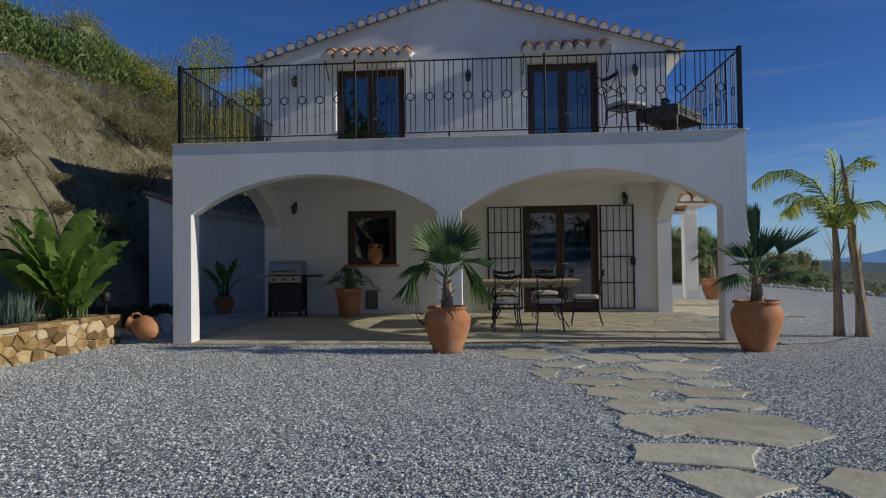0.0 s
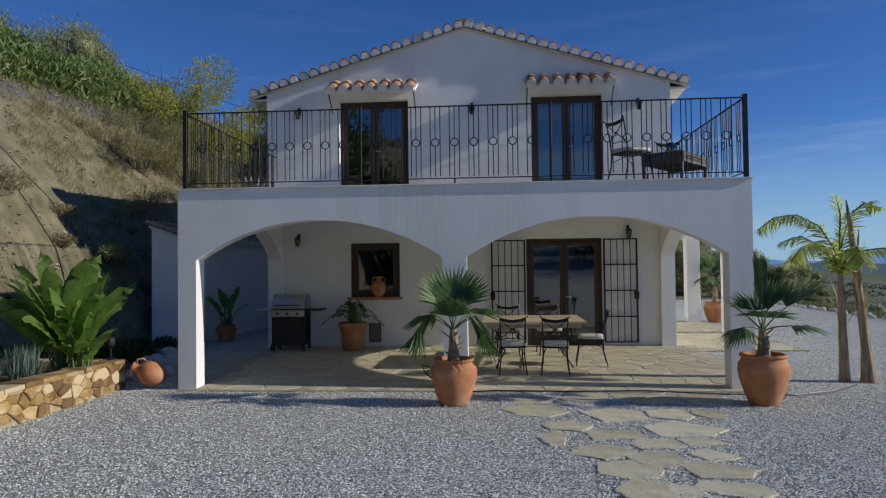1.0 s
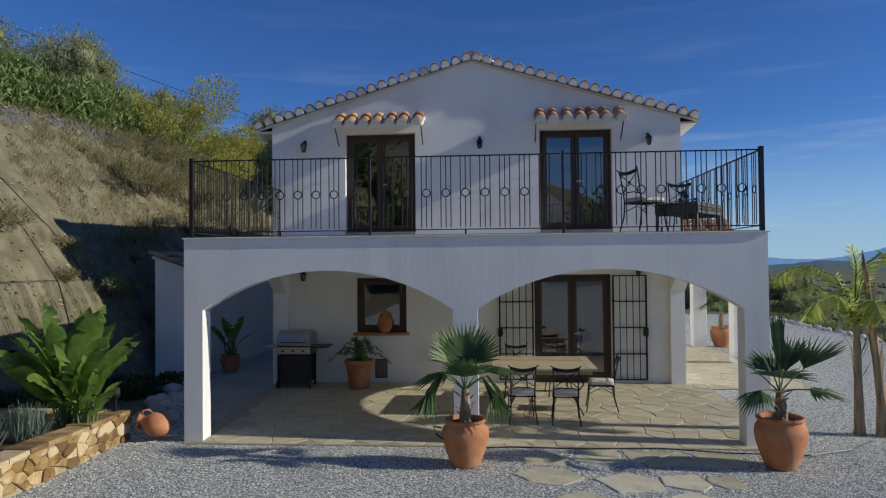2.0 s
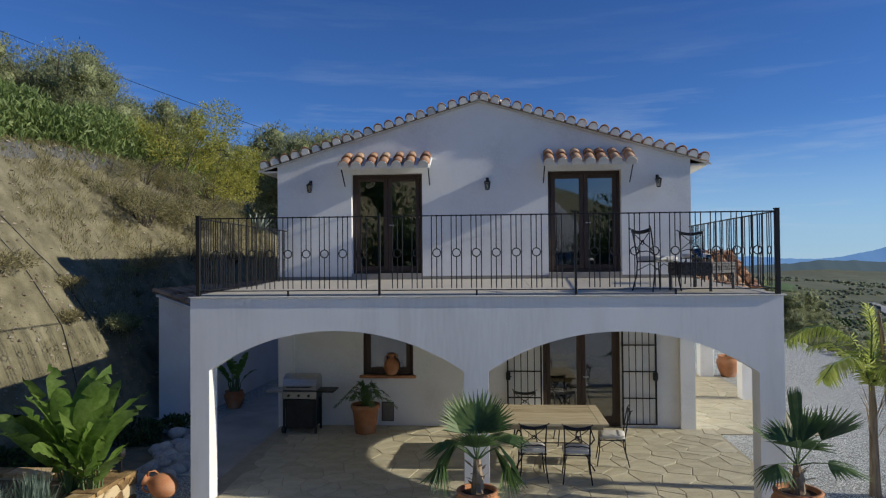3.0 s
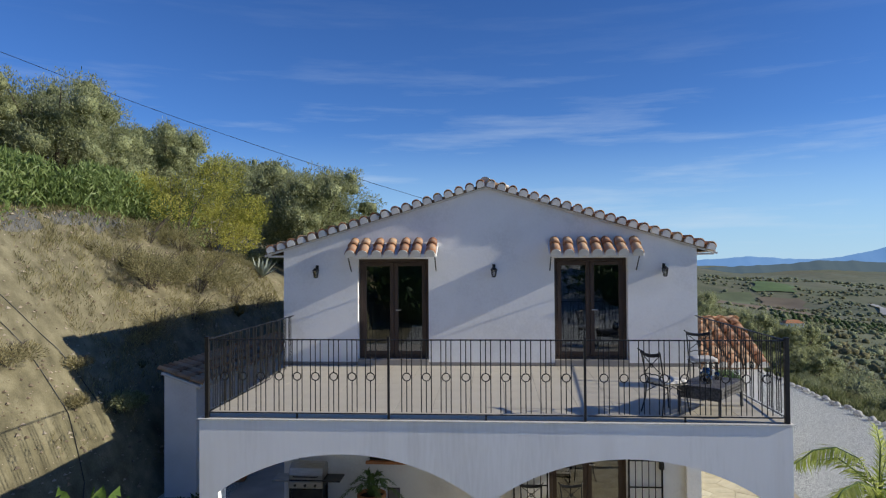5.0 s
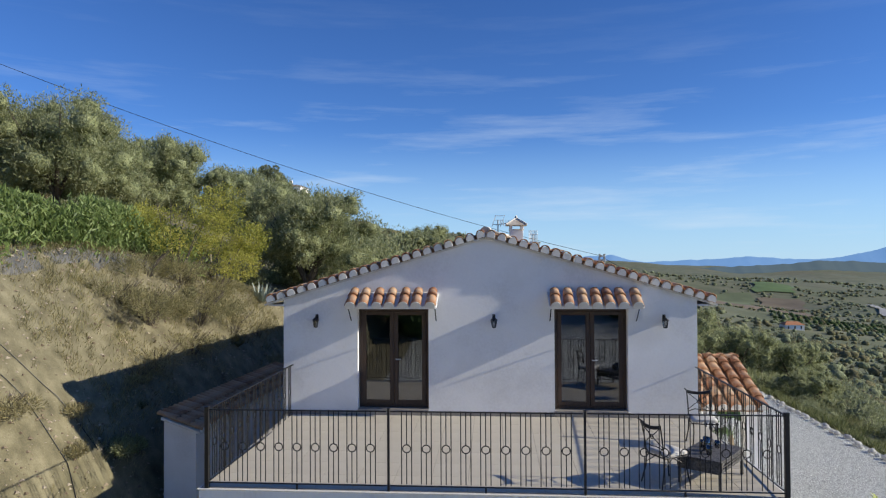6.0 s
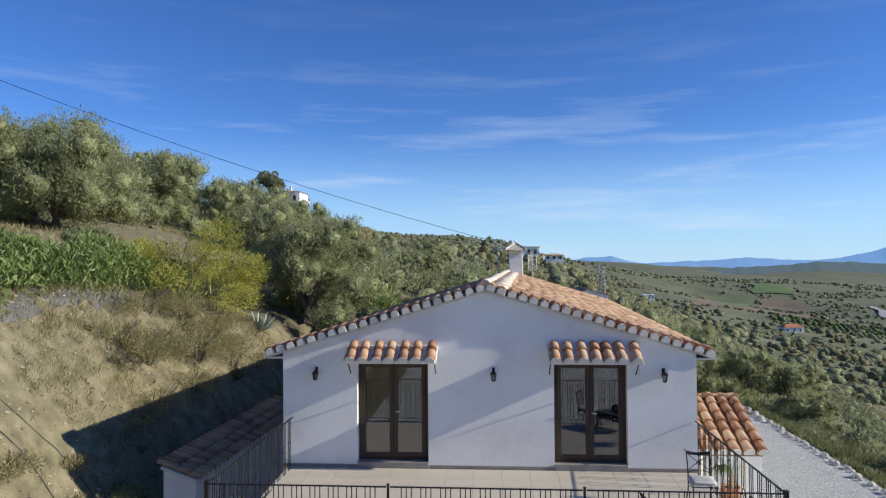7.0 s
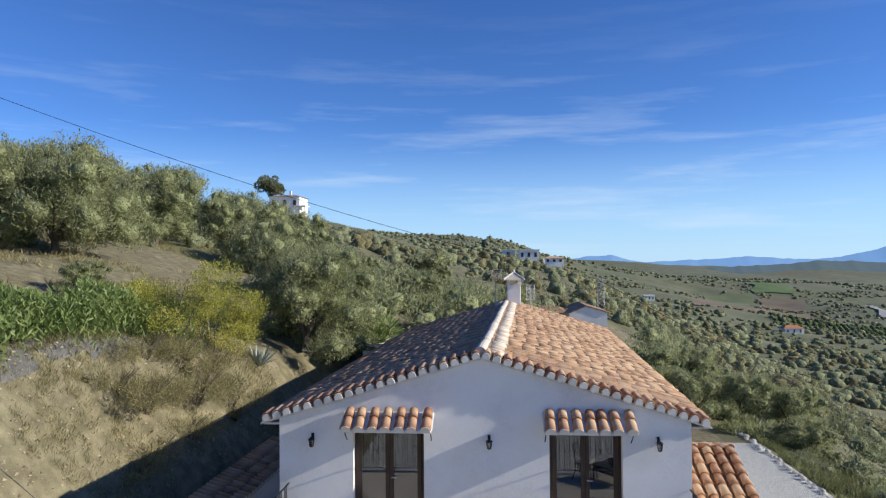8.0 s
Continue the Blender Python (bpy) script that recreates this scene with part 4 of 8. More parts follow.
# ---- lean-to porch on the valley side ----
annex = thing("side_porch", 0, 0, 0, "small gabled side porch with clay tiles on white pillars", "porch")
A0, A1 = 4.3, 6.42
A_RIDGE, A_FRONT, A_REAR = (9.25, 3.56), (7.25, 2.68), (11.25, 2.68)
for eave in (A_FRONT, A_REAR):
    bm = bmesh.new()
    v = [bm.verts.new(p) for p in ((A0, *eave), (A1, *eave), (A1, *A_RIDGE), (A0, *A_RIDGE))]
    w = [bm.verts.new(p.co - Vector((0, 0, 0.1))) for p in v]
    bm.faces.new(v)
    bm.faces.new(w[::-1])
    for i in range(4):
        bm.faces.new((v[i], v[(i + 1) % 4], w[(i + 1) % 4], w[i]))
    bmesh.ops.recalc_face_normals(bm, faces=bm.faces)
    annex_roof = part("annex_roof", bm, TILE_FIELD, annex)
    back_side = eave is A_REAR
    dy_, dz_ = A_RIDGE[0] - eave[0], A_RIDGE[1] - eave[1]
    ang, run = math.atan2(dz_, abs(dy_)), math.hypot(dy_, dz_)
    for c in range(7):
        for k in range(6):
            d = -0.07 + 0.385 * k
            m = (Matrix.Translation((A0 + 0.2 + 0.32 * c + rng.uniform(-0.012, 0.012), eave[0] + d * math.cos(ang) * (-1 if back_side else 1), eave[1] + d * math.sin(ang) + 0.035 + 0.004 * (k % 2)))
                 @ Matrix.Rotation(math.pi if back_side else 0.0, 4, "Z") @ Matrix.Rotation(ang - radians(1.5), 4, "X") @ Matrix.Rotation(radians(rng.uniform(-1.5, 1.5)), 4, "Z") @ Matrix.Diagonal((1.2, 1, 1.1, 1)))
            shared("porch_tile", TILE_VERGE, annex_roof, m)
            if k == 0:
                shared("mortar_plug", PLUG, annex_roof, m)
for k in range(5):
    shared("ridge_tile", TILE_VERGE, annex, Matrix.Translation((A0 + 0.44 * k, A_RIDGE[0], A_RIDGE[1] + 0.05)) @ Matrix.Rotation(radians(-90), 4, "Z") @ Matrix.Diagonal((1.05, 1, 1.0, 1)))
for x0, y0 in ((6.1, 7.5), (6.08, 10.75)):
    bm = bmesh.new()
    box(bm, x0, x0 + 0.38, y0, y0 + 0.36, -0.05, 2.56, 0.012)
    part("pillar", bm, WHITE, annex)
for y0 in (7.42, 10.82):
    bm = bmesh.new()
    box(bm, 4.3, 6.5, y0 + 0.12, y0 + 0.3, 2.561, 2.66, 0.01)
    part("beam", bm, WHITE, annex)
bm = bmesh.new()
a = [bm.verts.new((6.34, y, z)) for y, z in ((7.45, 2.665), (11.05, 2.665), (9.25, 3.45))]
b = [bm.verts.new(p.co - Vector((0.16, 0, 0))) for p in a]
bm.faces.new(a)
bm.faces.new(b[::-1])
for i in range(3):
    bm.faces.new((a[i], a[(i + 1) % 3], b[(i + 1) % 3], b[i]))
bmesh.ops.recalc_face_normals(bm, faces=bm.faces)
part("gable", bm, WHITE, annex)

# ---- narrow shed against the bank ----
shed = thing("shed", 0, 0, 0, "narrow white shed with a sloping clay tile roof against the bank", "shed")
bm = bmesh.new()
SX0, SX1, SY0, SY1 = -7.46, -6.72, 5.1, 12.6
ring = [(SX0, 0), (SX1, 0), (SX1, 2.46), (SX0, 2.74)]
a = [bm.verts.new((x, SY0, z)) for x, z in ring]
b = [bm.verts.new((x + 0.3, SY1, z)) for x, z in ring]
bm.faces.new(a)
bm.faces.new(b[::-1])
for i in range(4):
    bm.faces.new((a[i], a[(i + 1) % 4], b[(i + 1) % 4], b[i]))
bmesh.ops.recalc_face_normals(bm, faces=bm.faces)
part("shed_wall", bm, WHITE, shed)
bm = bmesh.new()
ring = [(SX0 - 0.04, 2.745), (SX1 + 0.12, 2.425), (SX1 + 0.12, 2.48), (SX0 - 0.04, 2.80)]
a = [bm.verts.new((x, SY0 - 0.06, z)) for x, z in ring]
b = [bm.verts.new((x + 0.3, SY1 + 0.05, z)) for x, z in ring]
bm.faces.new(a)
bm.faces.new(b[::-1])
for i in range(4):
    bm.faces.new((a[i], a[(i + 1) % 4], b[(i + 1) % 4], b[i]))
bmesh.ops.recalc_face_normals(bm, faces=bm.faces)
shed_roof = part("shed_roof", bm, MORTAR, shed)
ang = math.atan2(0.3, 0.9)
for c in range(33):
    y = SY0 + 0.08 + 0.226 * c
    for k in range(3):
        d = 0.94 - 0.33 * k
        m = Matrix.Translation((SX0 + d * math.cos(ang) + 0.3 * (y - SY0) / (SY1 - SY0), y, 2.815 - d * math.sin(ang) + 0.004 * k)) @ Matrix.Rotation(ang, 4, "Y") @ Matrix.Rotation(radians(90), 4, "Z") @ Matrix.Rotation(radians(-2), 4, "X")
        shared("shed_tile", TILE_SMALL, shed_roof, m)
        if k == 0:
            shared("mortar_plug", PLUG, shed_roof, m @ Matrix.Diagonal((0.88, 1, 0.88, 1)))

# ---- stone floors ----
def cells(x0, x1, y0, y1, size, seed, shrink=0.012):
    """Irregular paving cells: a jittered grid of seeds, each cell clipped by its neighbours."""
    r = random.Random(seed)
    pts = []
    nx_, ny_ = max(1, round((x1 - x0) / size)), max(1, round((y1 - y0) / size))
    for i in range(-1, nx_ + 1):
        for j in range(-1, ny_ + 1):
            pts.append((x0 + (i + 0.5 + r.uniform(-0.46, 0.46)) * (x1 - x0) / nx_, y0 + (j + 0.5 + r.uniform(-0.46, 0.46)) * (y1 - y0) / ny_))
    out = []
    for k, (px, py) in enumerate(pts):
        if not (x0 < px < x1 and y0 < py < y1):
            continue
        poly = [(x0, y0), (x1, y0), (x1, y1), (x0, y1)]
        for q, (qx, qy) in enumerate(pts):
            dx, dy = qx - px, qy - py
            d = math.hypot(dx, dy)
            if q == k or d > 3.2 * size:
                continue
            nx0, ny0, lim = dx / d, dy / d, d / 2 - shrink
            new_poly = []
            for a, b in zip(poly, poly[1:] + poly[:1]):
                da, db = (a[0] - px) * nx0 + (a[1] - py) * ny0 - lim, (b[0] - px) * nx0 + (b[1] - py) * ny0 - lim
                if da <= 0:
                    new_poly.append(a)
                if da * db < 0:
                    t = da / (da - db)
                    new_poly.append((a[0] + t * (b[0] - a[0]), a[1] + t * (b[1] - a[1])))
            poly = new_poly
            if len(poly) < 3:
                break
        if len(poly) >= 3:
            out.append(poly)
    return out


def slab_piece(name, poly, z0, z1, mat, parent, tilt=0.0, seed=0):
    """One flat stone with a slightly worn upper edge."""
    r = random.Random(seed)
    cx, cy = sum(p[0] for p in poly) / len(poly), sum(p[1] for p in poly) / len(poly)
    bm = bmesh.new()
    low = [bm.verts.new((x - cx, y - cy, z0)) for x, y in poly]
    lift = [r.uniform(-tilt, tilt) for _ in poly]
    mid = [bm.verts.new((x - cx, y - cy, z1 - 0.006 + h)) for (x, y), h in zip(poly, lift)]
    top = [bm.verts.new(((x - cx) * 0.965, (y - cy) * 0.965, z1 + h)) for (x, y), h in zip(poly, lift)]
    n = len(poly)
    bm.faces.new(top)
    for a, b in ((low, mid), (mid, top)):
        for k in range(n):
            bm.faces.new((a[k], a[(k + 1) % n], b[(k + 1) % n], b[k]))
    ob = part(name, bm, mat, parent)
    ob.location = (cx, cy, 0)
    return ob


CONCRETE = material("passage_concrete", ((0.34, 0.325, 0.285), (0.45, 0.43, 0.38), (0.54, 0.52, 0.465)), 0.85, 1.2, 30.0, 0.2, spots=((0.2, 0.19, 0.165), 1.0, 0.4))
porch_floor = thing("porch_floor", 0, 0, 0, "porch floor of irregular beige flagstones with pale joints", "floor", kind="structure")
bm = bmesh.new()
box(bm, PORCH_L + 0.02, 4.35, -0.12, WALL_Y - 0.002, -0.12, 0.022)
part("joint_bed", bm, JOINT, porch_floor)
porch_floor.matrix_basis = Matrix.Rotation(math.atan(FALL), 4, "X")
passage = new("passage_floor", None)
tagged(passage, "smooth grey concrete floor between the porch and the shed", "floor", kind="structure")
bm = bmesh.new()
box(bm, -6.0, PORCH_L + 0.015, 1.2, 9.0, -0.1, 0.028, 0.006)
part("screed", bm, CONCRETE, passage)
side_floor = thing("side_terrace", 0, 0, 0, "side terrace of irregular beige flagstones beside the house", "floor", kind="structure")
bm = bmesh.new()
box(bm, 4.06, 6.6, WALL_Y + 0.01, 11.3, -0.08, 0.022)
part("joint_bed", bm, JOINT, side_floor)
for k, poly in enumerate(cells(PORCH_L + 0.3, 4.3, -0.1, WALL_Y - 0.02, 0.4, 11, 0.006)):
    slab_piece("flagstone", poly, 0.0, 0.029, FLAG, porch_floor, 0.002, k)
for k, poly in enumerate(cells(4.08, 6.55, WALL_Y + 0.03, 11.2, 0.56, 12, 0.007)):
    slab_piece("flagstone", poly, 0.0, 0.031, FLAG, side_floor, 0.002, k + 500)

path = thing("stone_path", 0, 0, 0, "path of large flat flagstones laid in the gravel", "path", kind="structure")
PATH_STONE = material("path_stone", ((0.42, 0.385, 0.26), (0.61, 0.565, 0.40), (0.73, 0.685, 0.51)), 0.8, 1.6, 26.0, 0.6, spots=((0.24, 0.215, 0.16), 2.0, 0.6), per_object=0.35)


PATH_CELLS = []


def lay_stone(x, y, rx, ry, r):
    """An irregular flat stone: a stretched, slightly turned polygon with uneven sides."""
    n = r.choice((4, 5, 5, 6))
    turn, off = r.uniform(-0.16, 0.16), r.uniform(0, 6.28)
    pts = []
    for k in range(n):
        a = off + 6.2832 * (k + r.uniform(-0.22, 0.22)) / n
        f = r.uniform(1.0, 1.25) if n > 4 else r.uniform(1.12, 1.35)
        u, v = rx * f * math.cos(a), ry * f * math.sin(a)
        pts.append((x + u * math.cos(turn) - v * math.sin(turn), y + u * math.sin(turn) + v * math.cos(turn)))
    return pts


STONES = ((2.17, -4.9, 0.44, 0.42), (2.3, -3.66, 0.29, 0.24), (2.24, -4.17, 0.28, 0.22), (1.85, -4.21, 0.17, 0.2), (1.52, -4.88, 0.22, 0.29), (1.53, -4.24, 0.21, 0.28), (1.51, -3.65, 0.27, 0.25),
          (1.34, -3.12, 0.26, 0.22), (1.82, -3.34, 0.22, 0.24), (1.96, -2.84, 0.25, 0.2), (2.36, -2.22, 0.40, 0.3), (1.62, -2.52, 0.27, 0.22), (2.42, -2.76, 0.2, 0.17), (2.37, -3.2, 0.2, 0.17),
          (1.15, -2.12, 0.23, 0.22), (1.74, -1.6, 0.34, 0.33), (2.4, -1.5, 0.26, 0.28), (2.88, -1.48, 0.19, 0.23), (0.96, -2.64, 0.14, 0.26), (0.86, -1.34, 0.38, 0.27), (1.62, -5.6, 0.36, 0.26))
for k, (x, y, rx, ry) in enumerate(STONES):
    PATH_CELLS.append(lay_stone(x, y, rx * 1.07, ry * 1.05, random.Random(500 + k)))
r = random.Random(77)
for row in range(2):
    for x in (1.55, 2.3, 2.95):
        PATH_CELLS.append(lay_stone(x + r.uniform(-0.08, 0.08), -6.15 - 0.62 * row, r.uniform(0.28, 0.36), r.uniform(0.22, 0.28), r))
for poly in cells(0.55, 3.45, -0.92, -0.2, 0.56, 34, 0.03):
    PATH_CELLS.append(poly)
for k, poly in enumerate(PATH_CELLS):
    r = random.Random(100 + k)
    rough = []
    for (ax, ay), (bx, by) in zip(poly, poly[1:] + poly[:1]):
        rough.append((ax, ay))
        if math.hypot(bx - ax, by - ay) > 0.16:
            t = r.uniform(0.35, 0.65)
            rough.append((ax + (bx - ax) * t + r.uniform(-0.03, 0.03), ay + (by - ay) * t + r.uniform(-0.03, 0.03)))
    slab_piece("path_stone", rough, -0.03, 0.013 + r.uniform(-0.003, 0.004), PATH_STONE, path, 0.003, k)

# loose gravel where the camera comes near
def pebble_base():
    o = [(1, 0, 0), (-0.9, 0.1, 0), (0.1, 0.9, 0), (0, -1, 0.1), (0.1, 0, 0.62), (0, 0.1, -0.5)]
    return o[:5], [(0, 2, 4), (2, 1, 4), (1, 3, 4), (3, 0, 4)]


def on_stone(x, y):
    for poly in PATH_CELLS:
        if abs(x - poly[0][0]) > 1.2 or abs(y - poly[0][1]) > 1.2:
            continue
        if all((b[0] - a[0]) * (y - a[1]) - (b[1] - a[1]) * (x - a[0]) > 0.012 for a, b in zip(poly, poly[1:] + poly[:1])):
            return True
    return False


gr = np.random.RandomState(9)
PEBBLE = material("gravel_stones", ((0.20, 0.21, 0.20), (0.67, 0.695, 0.655), (0.93, 0.95, 0.89)), 0.9, 30.0, 90.0, 0.0, per_island=1.1)
base_v, base_f = np.array(pebble_base()[0]), np.array(pebble_base()[1])
places = []
for n, (x0, x1, y0, y1) in ((60000, (-5.3, 5.2, -6.6, -2.4)), (28000, (-5.6, 7.5, -2.4, -0.1)), (20000, (4.3, 11.9, -3.0, 7.0)), (1500, (-6.6, -4.4, -0.2, 0.5))):
    px, py = gr.uniform(x0, x1, n), gr.uniform(y0, y1, n)
    for x, y in zip(px, py):
        if not on_stone(x, y) and not (x < -5.25 and y < 0.1) and not (-4.4 < x < 4.3 and y > -0.12):
            places.append((x, y))
places = np.array(places)
n = len(places)
s = (0.006 + 0.009 * gr.uniform(0, 1, n) ** 1.8)[:, None]
yaw = gr.uniform(0, 6.28, n)
c, sn = np.cos(yaw)[:, None], np.sin(yaw)[:, None]
stretch = gr.uniform(0.6, 1.0, n)[:, None]
bx, by, bz = base_v[:, 0][None] * s, base_v[:, 1][None] * s * stretch, base_v[:, 2][None] * s
vx = bx * c - by * sn + places[:, :1]
vy = bx * sn + by * c + places[:, 1:]
vz = bz + 0.006 + gr.uniform(0, 0.008, n)[:, None]
verts = np.stack([vx, vy, vz], -1).reshape(-1, 3)
faces = (base_f[None] + 5 * np.arange(n)[:, None, None]).reshape(-1, 3)
tagged(new("gravel", mesh_of("gravel", verts.tolist(), faces.tolist(), PEBBLE, False)), "loose pale grey gravel spread over the yard", "gravel", kind="stuff")

# ---- pots ----
SOIL = material("potting_soil", ((0.03, 0.02, 0.013), (0.07, 0.05, 0.035)), 0.95, 12.0, 60.0, 0.6)


def olla(name, x, y, rim, body, height, label, group=""):
    """A bellied terracotta pot with a rolled rim, filled with soil."""
    ob = thing(name, x, y, 0.0, label, "plant pot", group)
    h = height
    prof = [(body * 0.56, 0.0), (body * 0.62, h * 0.05), (body * 0.78, h * 0.25), (body * 0.94, h * 0.5), (body, h * 0.68), (body * 0.97, h * 0.8), (rim * 0.98, h * 0.9), (rim * 0.97, h * 0.93),
            (rim * 1.07, h * 0.945), (rim * 1.09, h * 0.97), (rim * 1.04, h), (rim * 0.92, h), (rim * 0.88, h * 0.96), (rim * 0.88, h * 0.9)]
    bm = bmesh.new()
    lathe(bm, prof, 36, wobble=0.004)
    part("vessel", bm, TERRACOTTA, ob, smooth=True)
    bm = bmesh.new()
    lathe(bm, [(rim * 0.9, h * 0.88), (rim * 0.9, h * 0.91), (rim * 0.4, h * 0.93)], 20)
    part("soil", bm, SOIL, ob)
    return ob


pot_c = olla("terracotta_pot", -0.19, -0.93, 0.245, 0.305, 0.60, "bellied terracotta pot on the gravel before the central pillar", "terracotta pots")
pot_r = olla("terracotta_pot", 3.75, -0.86, 0.265, 0.31, 0.64, "large bellied terracotta pot on the gravel before a pillar", "terracotta pots")
olla("terracotta_pot", 6.95, 11.0, 0.27, 0.33, 0.62, "terracotta pot with a palm beside the side porch pillar", "terracotta pots")
bm = bmesh.new()
tube(bm, [(-0.30, -0.1, 0.5), (-0.40, -0.12, 0.52), (-0.36, -0.12, 0.42), (-0.28, -0.1, 0.36)], 0.012, 6)
part("handle", bm, IRON, pot_c)
straight = thing("flower_pot", -2.5, 3.66, 0.03 + FALL * 3.66, "straight-sided terracotta pot on the shaded porch floor", "plant pot", "terracotta pots")
bm = bmesh.new()
lathe(bm, [(0.2, 0), (0.235, 0.3), (0.265, 0.48), (0.285, 0.485), (0.295, 0.52), (0.28, 0.56), (0.25, 0.56), (0.24, 0.5)], 32)
part("vessel", bm, TERRACOTTA, straight, smooth=True)
bm = bmesh.new()
lathe(bm, [(0.25, 0.47), (0.25, 0.5), (0.1, 0.52)], 20)
part("soil", bm, SOIL, straight)


def jar(name, m, label, scale=1.0):
    ob = thing(name, 0, 0, 0, label, "jar")
    ob.matrix_basis = m
    bm = bmesh.new()
    p = [(0.07, 0), (0.13, 0.06), (0.17, 0.16), (0.165, 0.25), (0.11, 0.33), (0.06, 0.37), (0.055, 0.42), (0.08, 0.45), (0.07, 0.455), (0.045, 0.42)]
    lathe(bm, [(r * scale, z * scale) for r, z in p], 24)
    part("vessel", bm, TERRACOTTA, ob, smooth=True)
    for sx in (-1, 1):
        bm = bmesh.new()
        tube(bm, [(sx * a * scale, 0, b * scale) for a, b in ((0.055, 0.42), (0.12, 0.43), (0.15, 0.36), (0.125, 0.29))], 0.016 * scale, 6)
        part("handle", bm, TERRACOTTA, ob, smooth=True)
    return ob


jar("clay_jar", pose(-4.62, 0.1, 0.17, 0, -68, 14), "small terracotta jar lying on its side on the gravel", 1.08)
jar("clay_jar", pose(-2.06, WALL_Y + 0.0, 1.16, 0, 0, 30), "terracotta jar standing on the porch window sill", 0.95)

# ---- dining set on the porch ----
TABLE_WOOD = material("weathered_table_wood", ((0.30, 0.24, 0.14), (0.44, 0.37, 0.24), (0.54, 0.47, 0.33)), 0.7, 2.5, 45.0, 0.2, stretch=(1, 7, 3), per_object=0.25)
CUSHION = material("cushion_cloth", ((0.52, 0.50, 0.46), (0.68, 0.66, 0.62)), 0.95, 3.0, 120.0, 0.15)
table = thing("dining_table", 1.0, 2.15, 0.03 + FALL * 2.15, "weathered wooden dining table with black iron legs on the porch", "table")
bm = bmesh.new()
W2, D2_ = 0.86, 0.72
for k in range(7):
    bm = bmesh.new()
    y = -D2_ + 2 * D2_ * k / 7
    box(bm, -W2 + 0.15, W2 - 0.15, y + 0.002, y + 2 * D2_ / 7 - 0.002, 0.735, 0.775, 0.004)
    part("plank", bm, TABLE_WOOD, table)
for sx in (-1, 1):
    bm = bmesh.new()
    box(bm, min(sx * (W2 - 0.148), sx * W2), max(sx * (W2 - 0.148), sx * W2), -D2_, D2_, 0.735, 0.775, 0.005)
    part("end_board", bm, TABLE_WOOD, table)
bm = bmesh.new()
box(bm, -W2 + 0.08, W2 - 0.08, -D2_ + 0.08, -D2_ + 0.11, 0.66, 0.733)
part("apron", bm, TABLE_WOOD, table)
bm = bmesh.new()
box(bm, -W2 + 0.08, W2 - 0.08, D2_ - 0.11, D2_ - 0.08, 0.66, 0.733)
part("apron", bm, TABLE_WOOD, table)
for sx in (-1, 1):
    for sy in (-1, 1):
        bm = bmesh.new()
        tube(bm, [(sx * (W2 - 0.3), sy * (D2_ - 0.1), 0.72), (sx * (W2 - 0.22), sy * (D2_ - 0.12), 0.5), (sx * (W2 - 0.38), sy * (D2_ - 0.16), 0.28), (sx * (W2 - 0.22), sy * (D2_ - 0.1), 0.0)], 0.014, 6)
        part("leg", bm, IRON, table)
    bm = bmesh.new()
    tube(bm, [(sx * (W2 - 0.38), -D2_ + 0.16, 0.28), (sx * (W2 - 0.38), D2_ - 0.16, 0.28)], 0.01, 6)
    part("stretcher", bm, IRON, table)
bm = bmesh.new()
tube(bm, [(-W2 + 0.38, 0, 0.28), (W2 - 0.38, 0, 0.28)], 0.01, 6)
part("stretcher", bm, IRON, table)


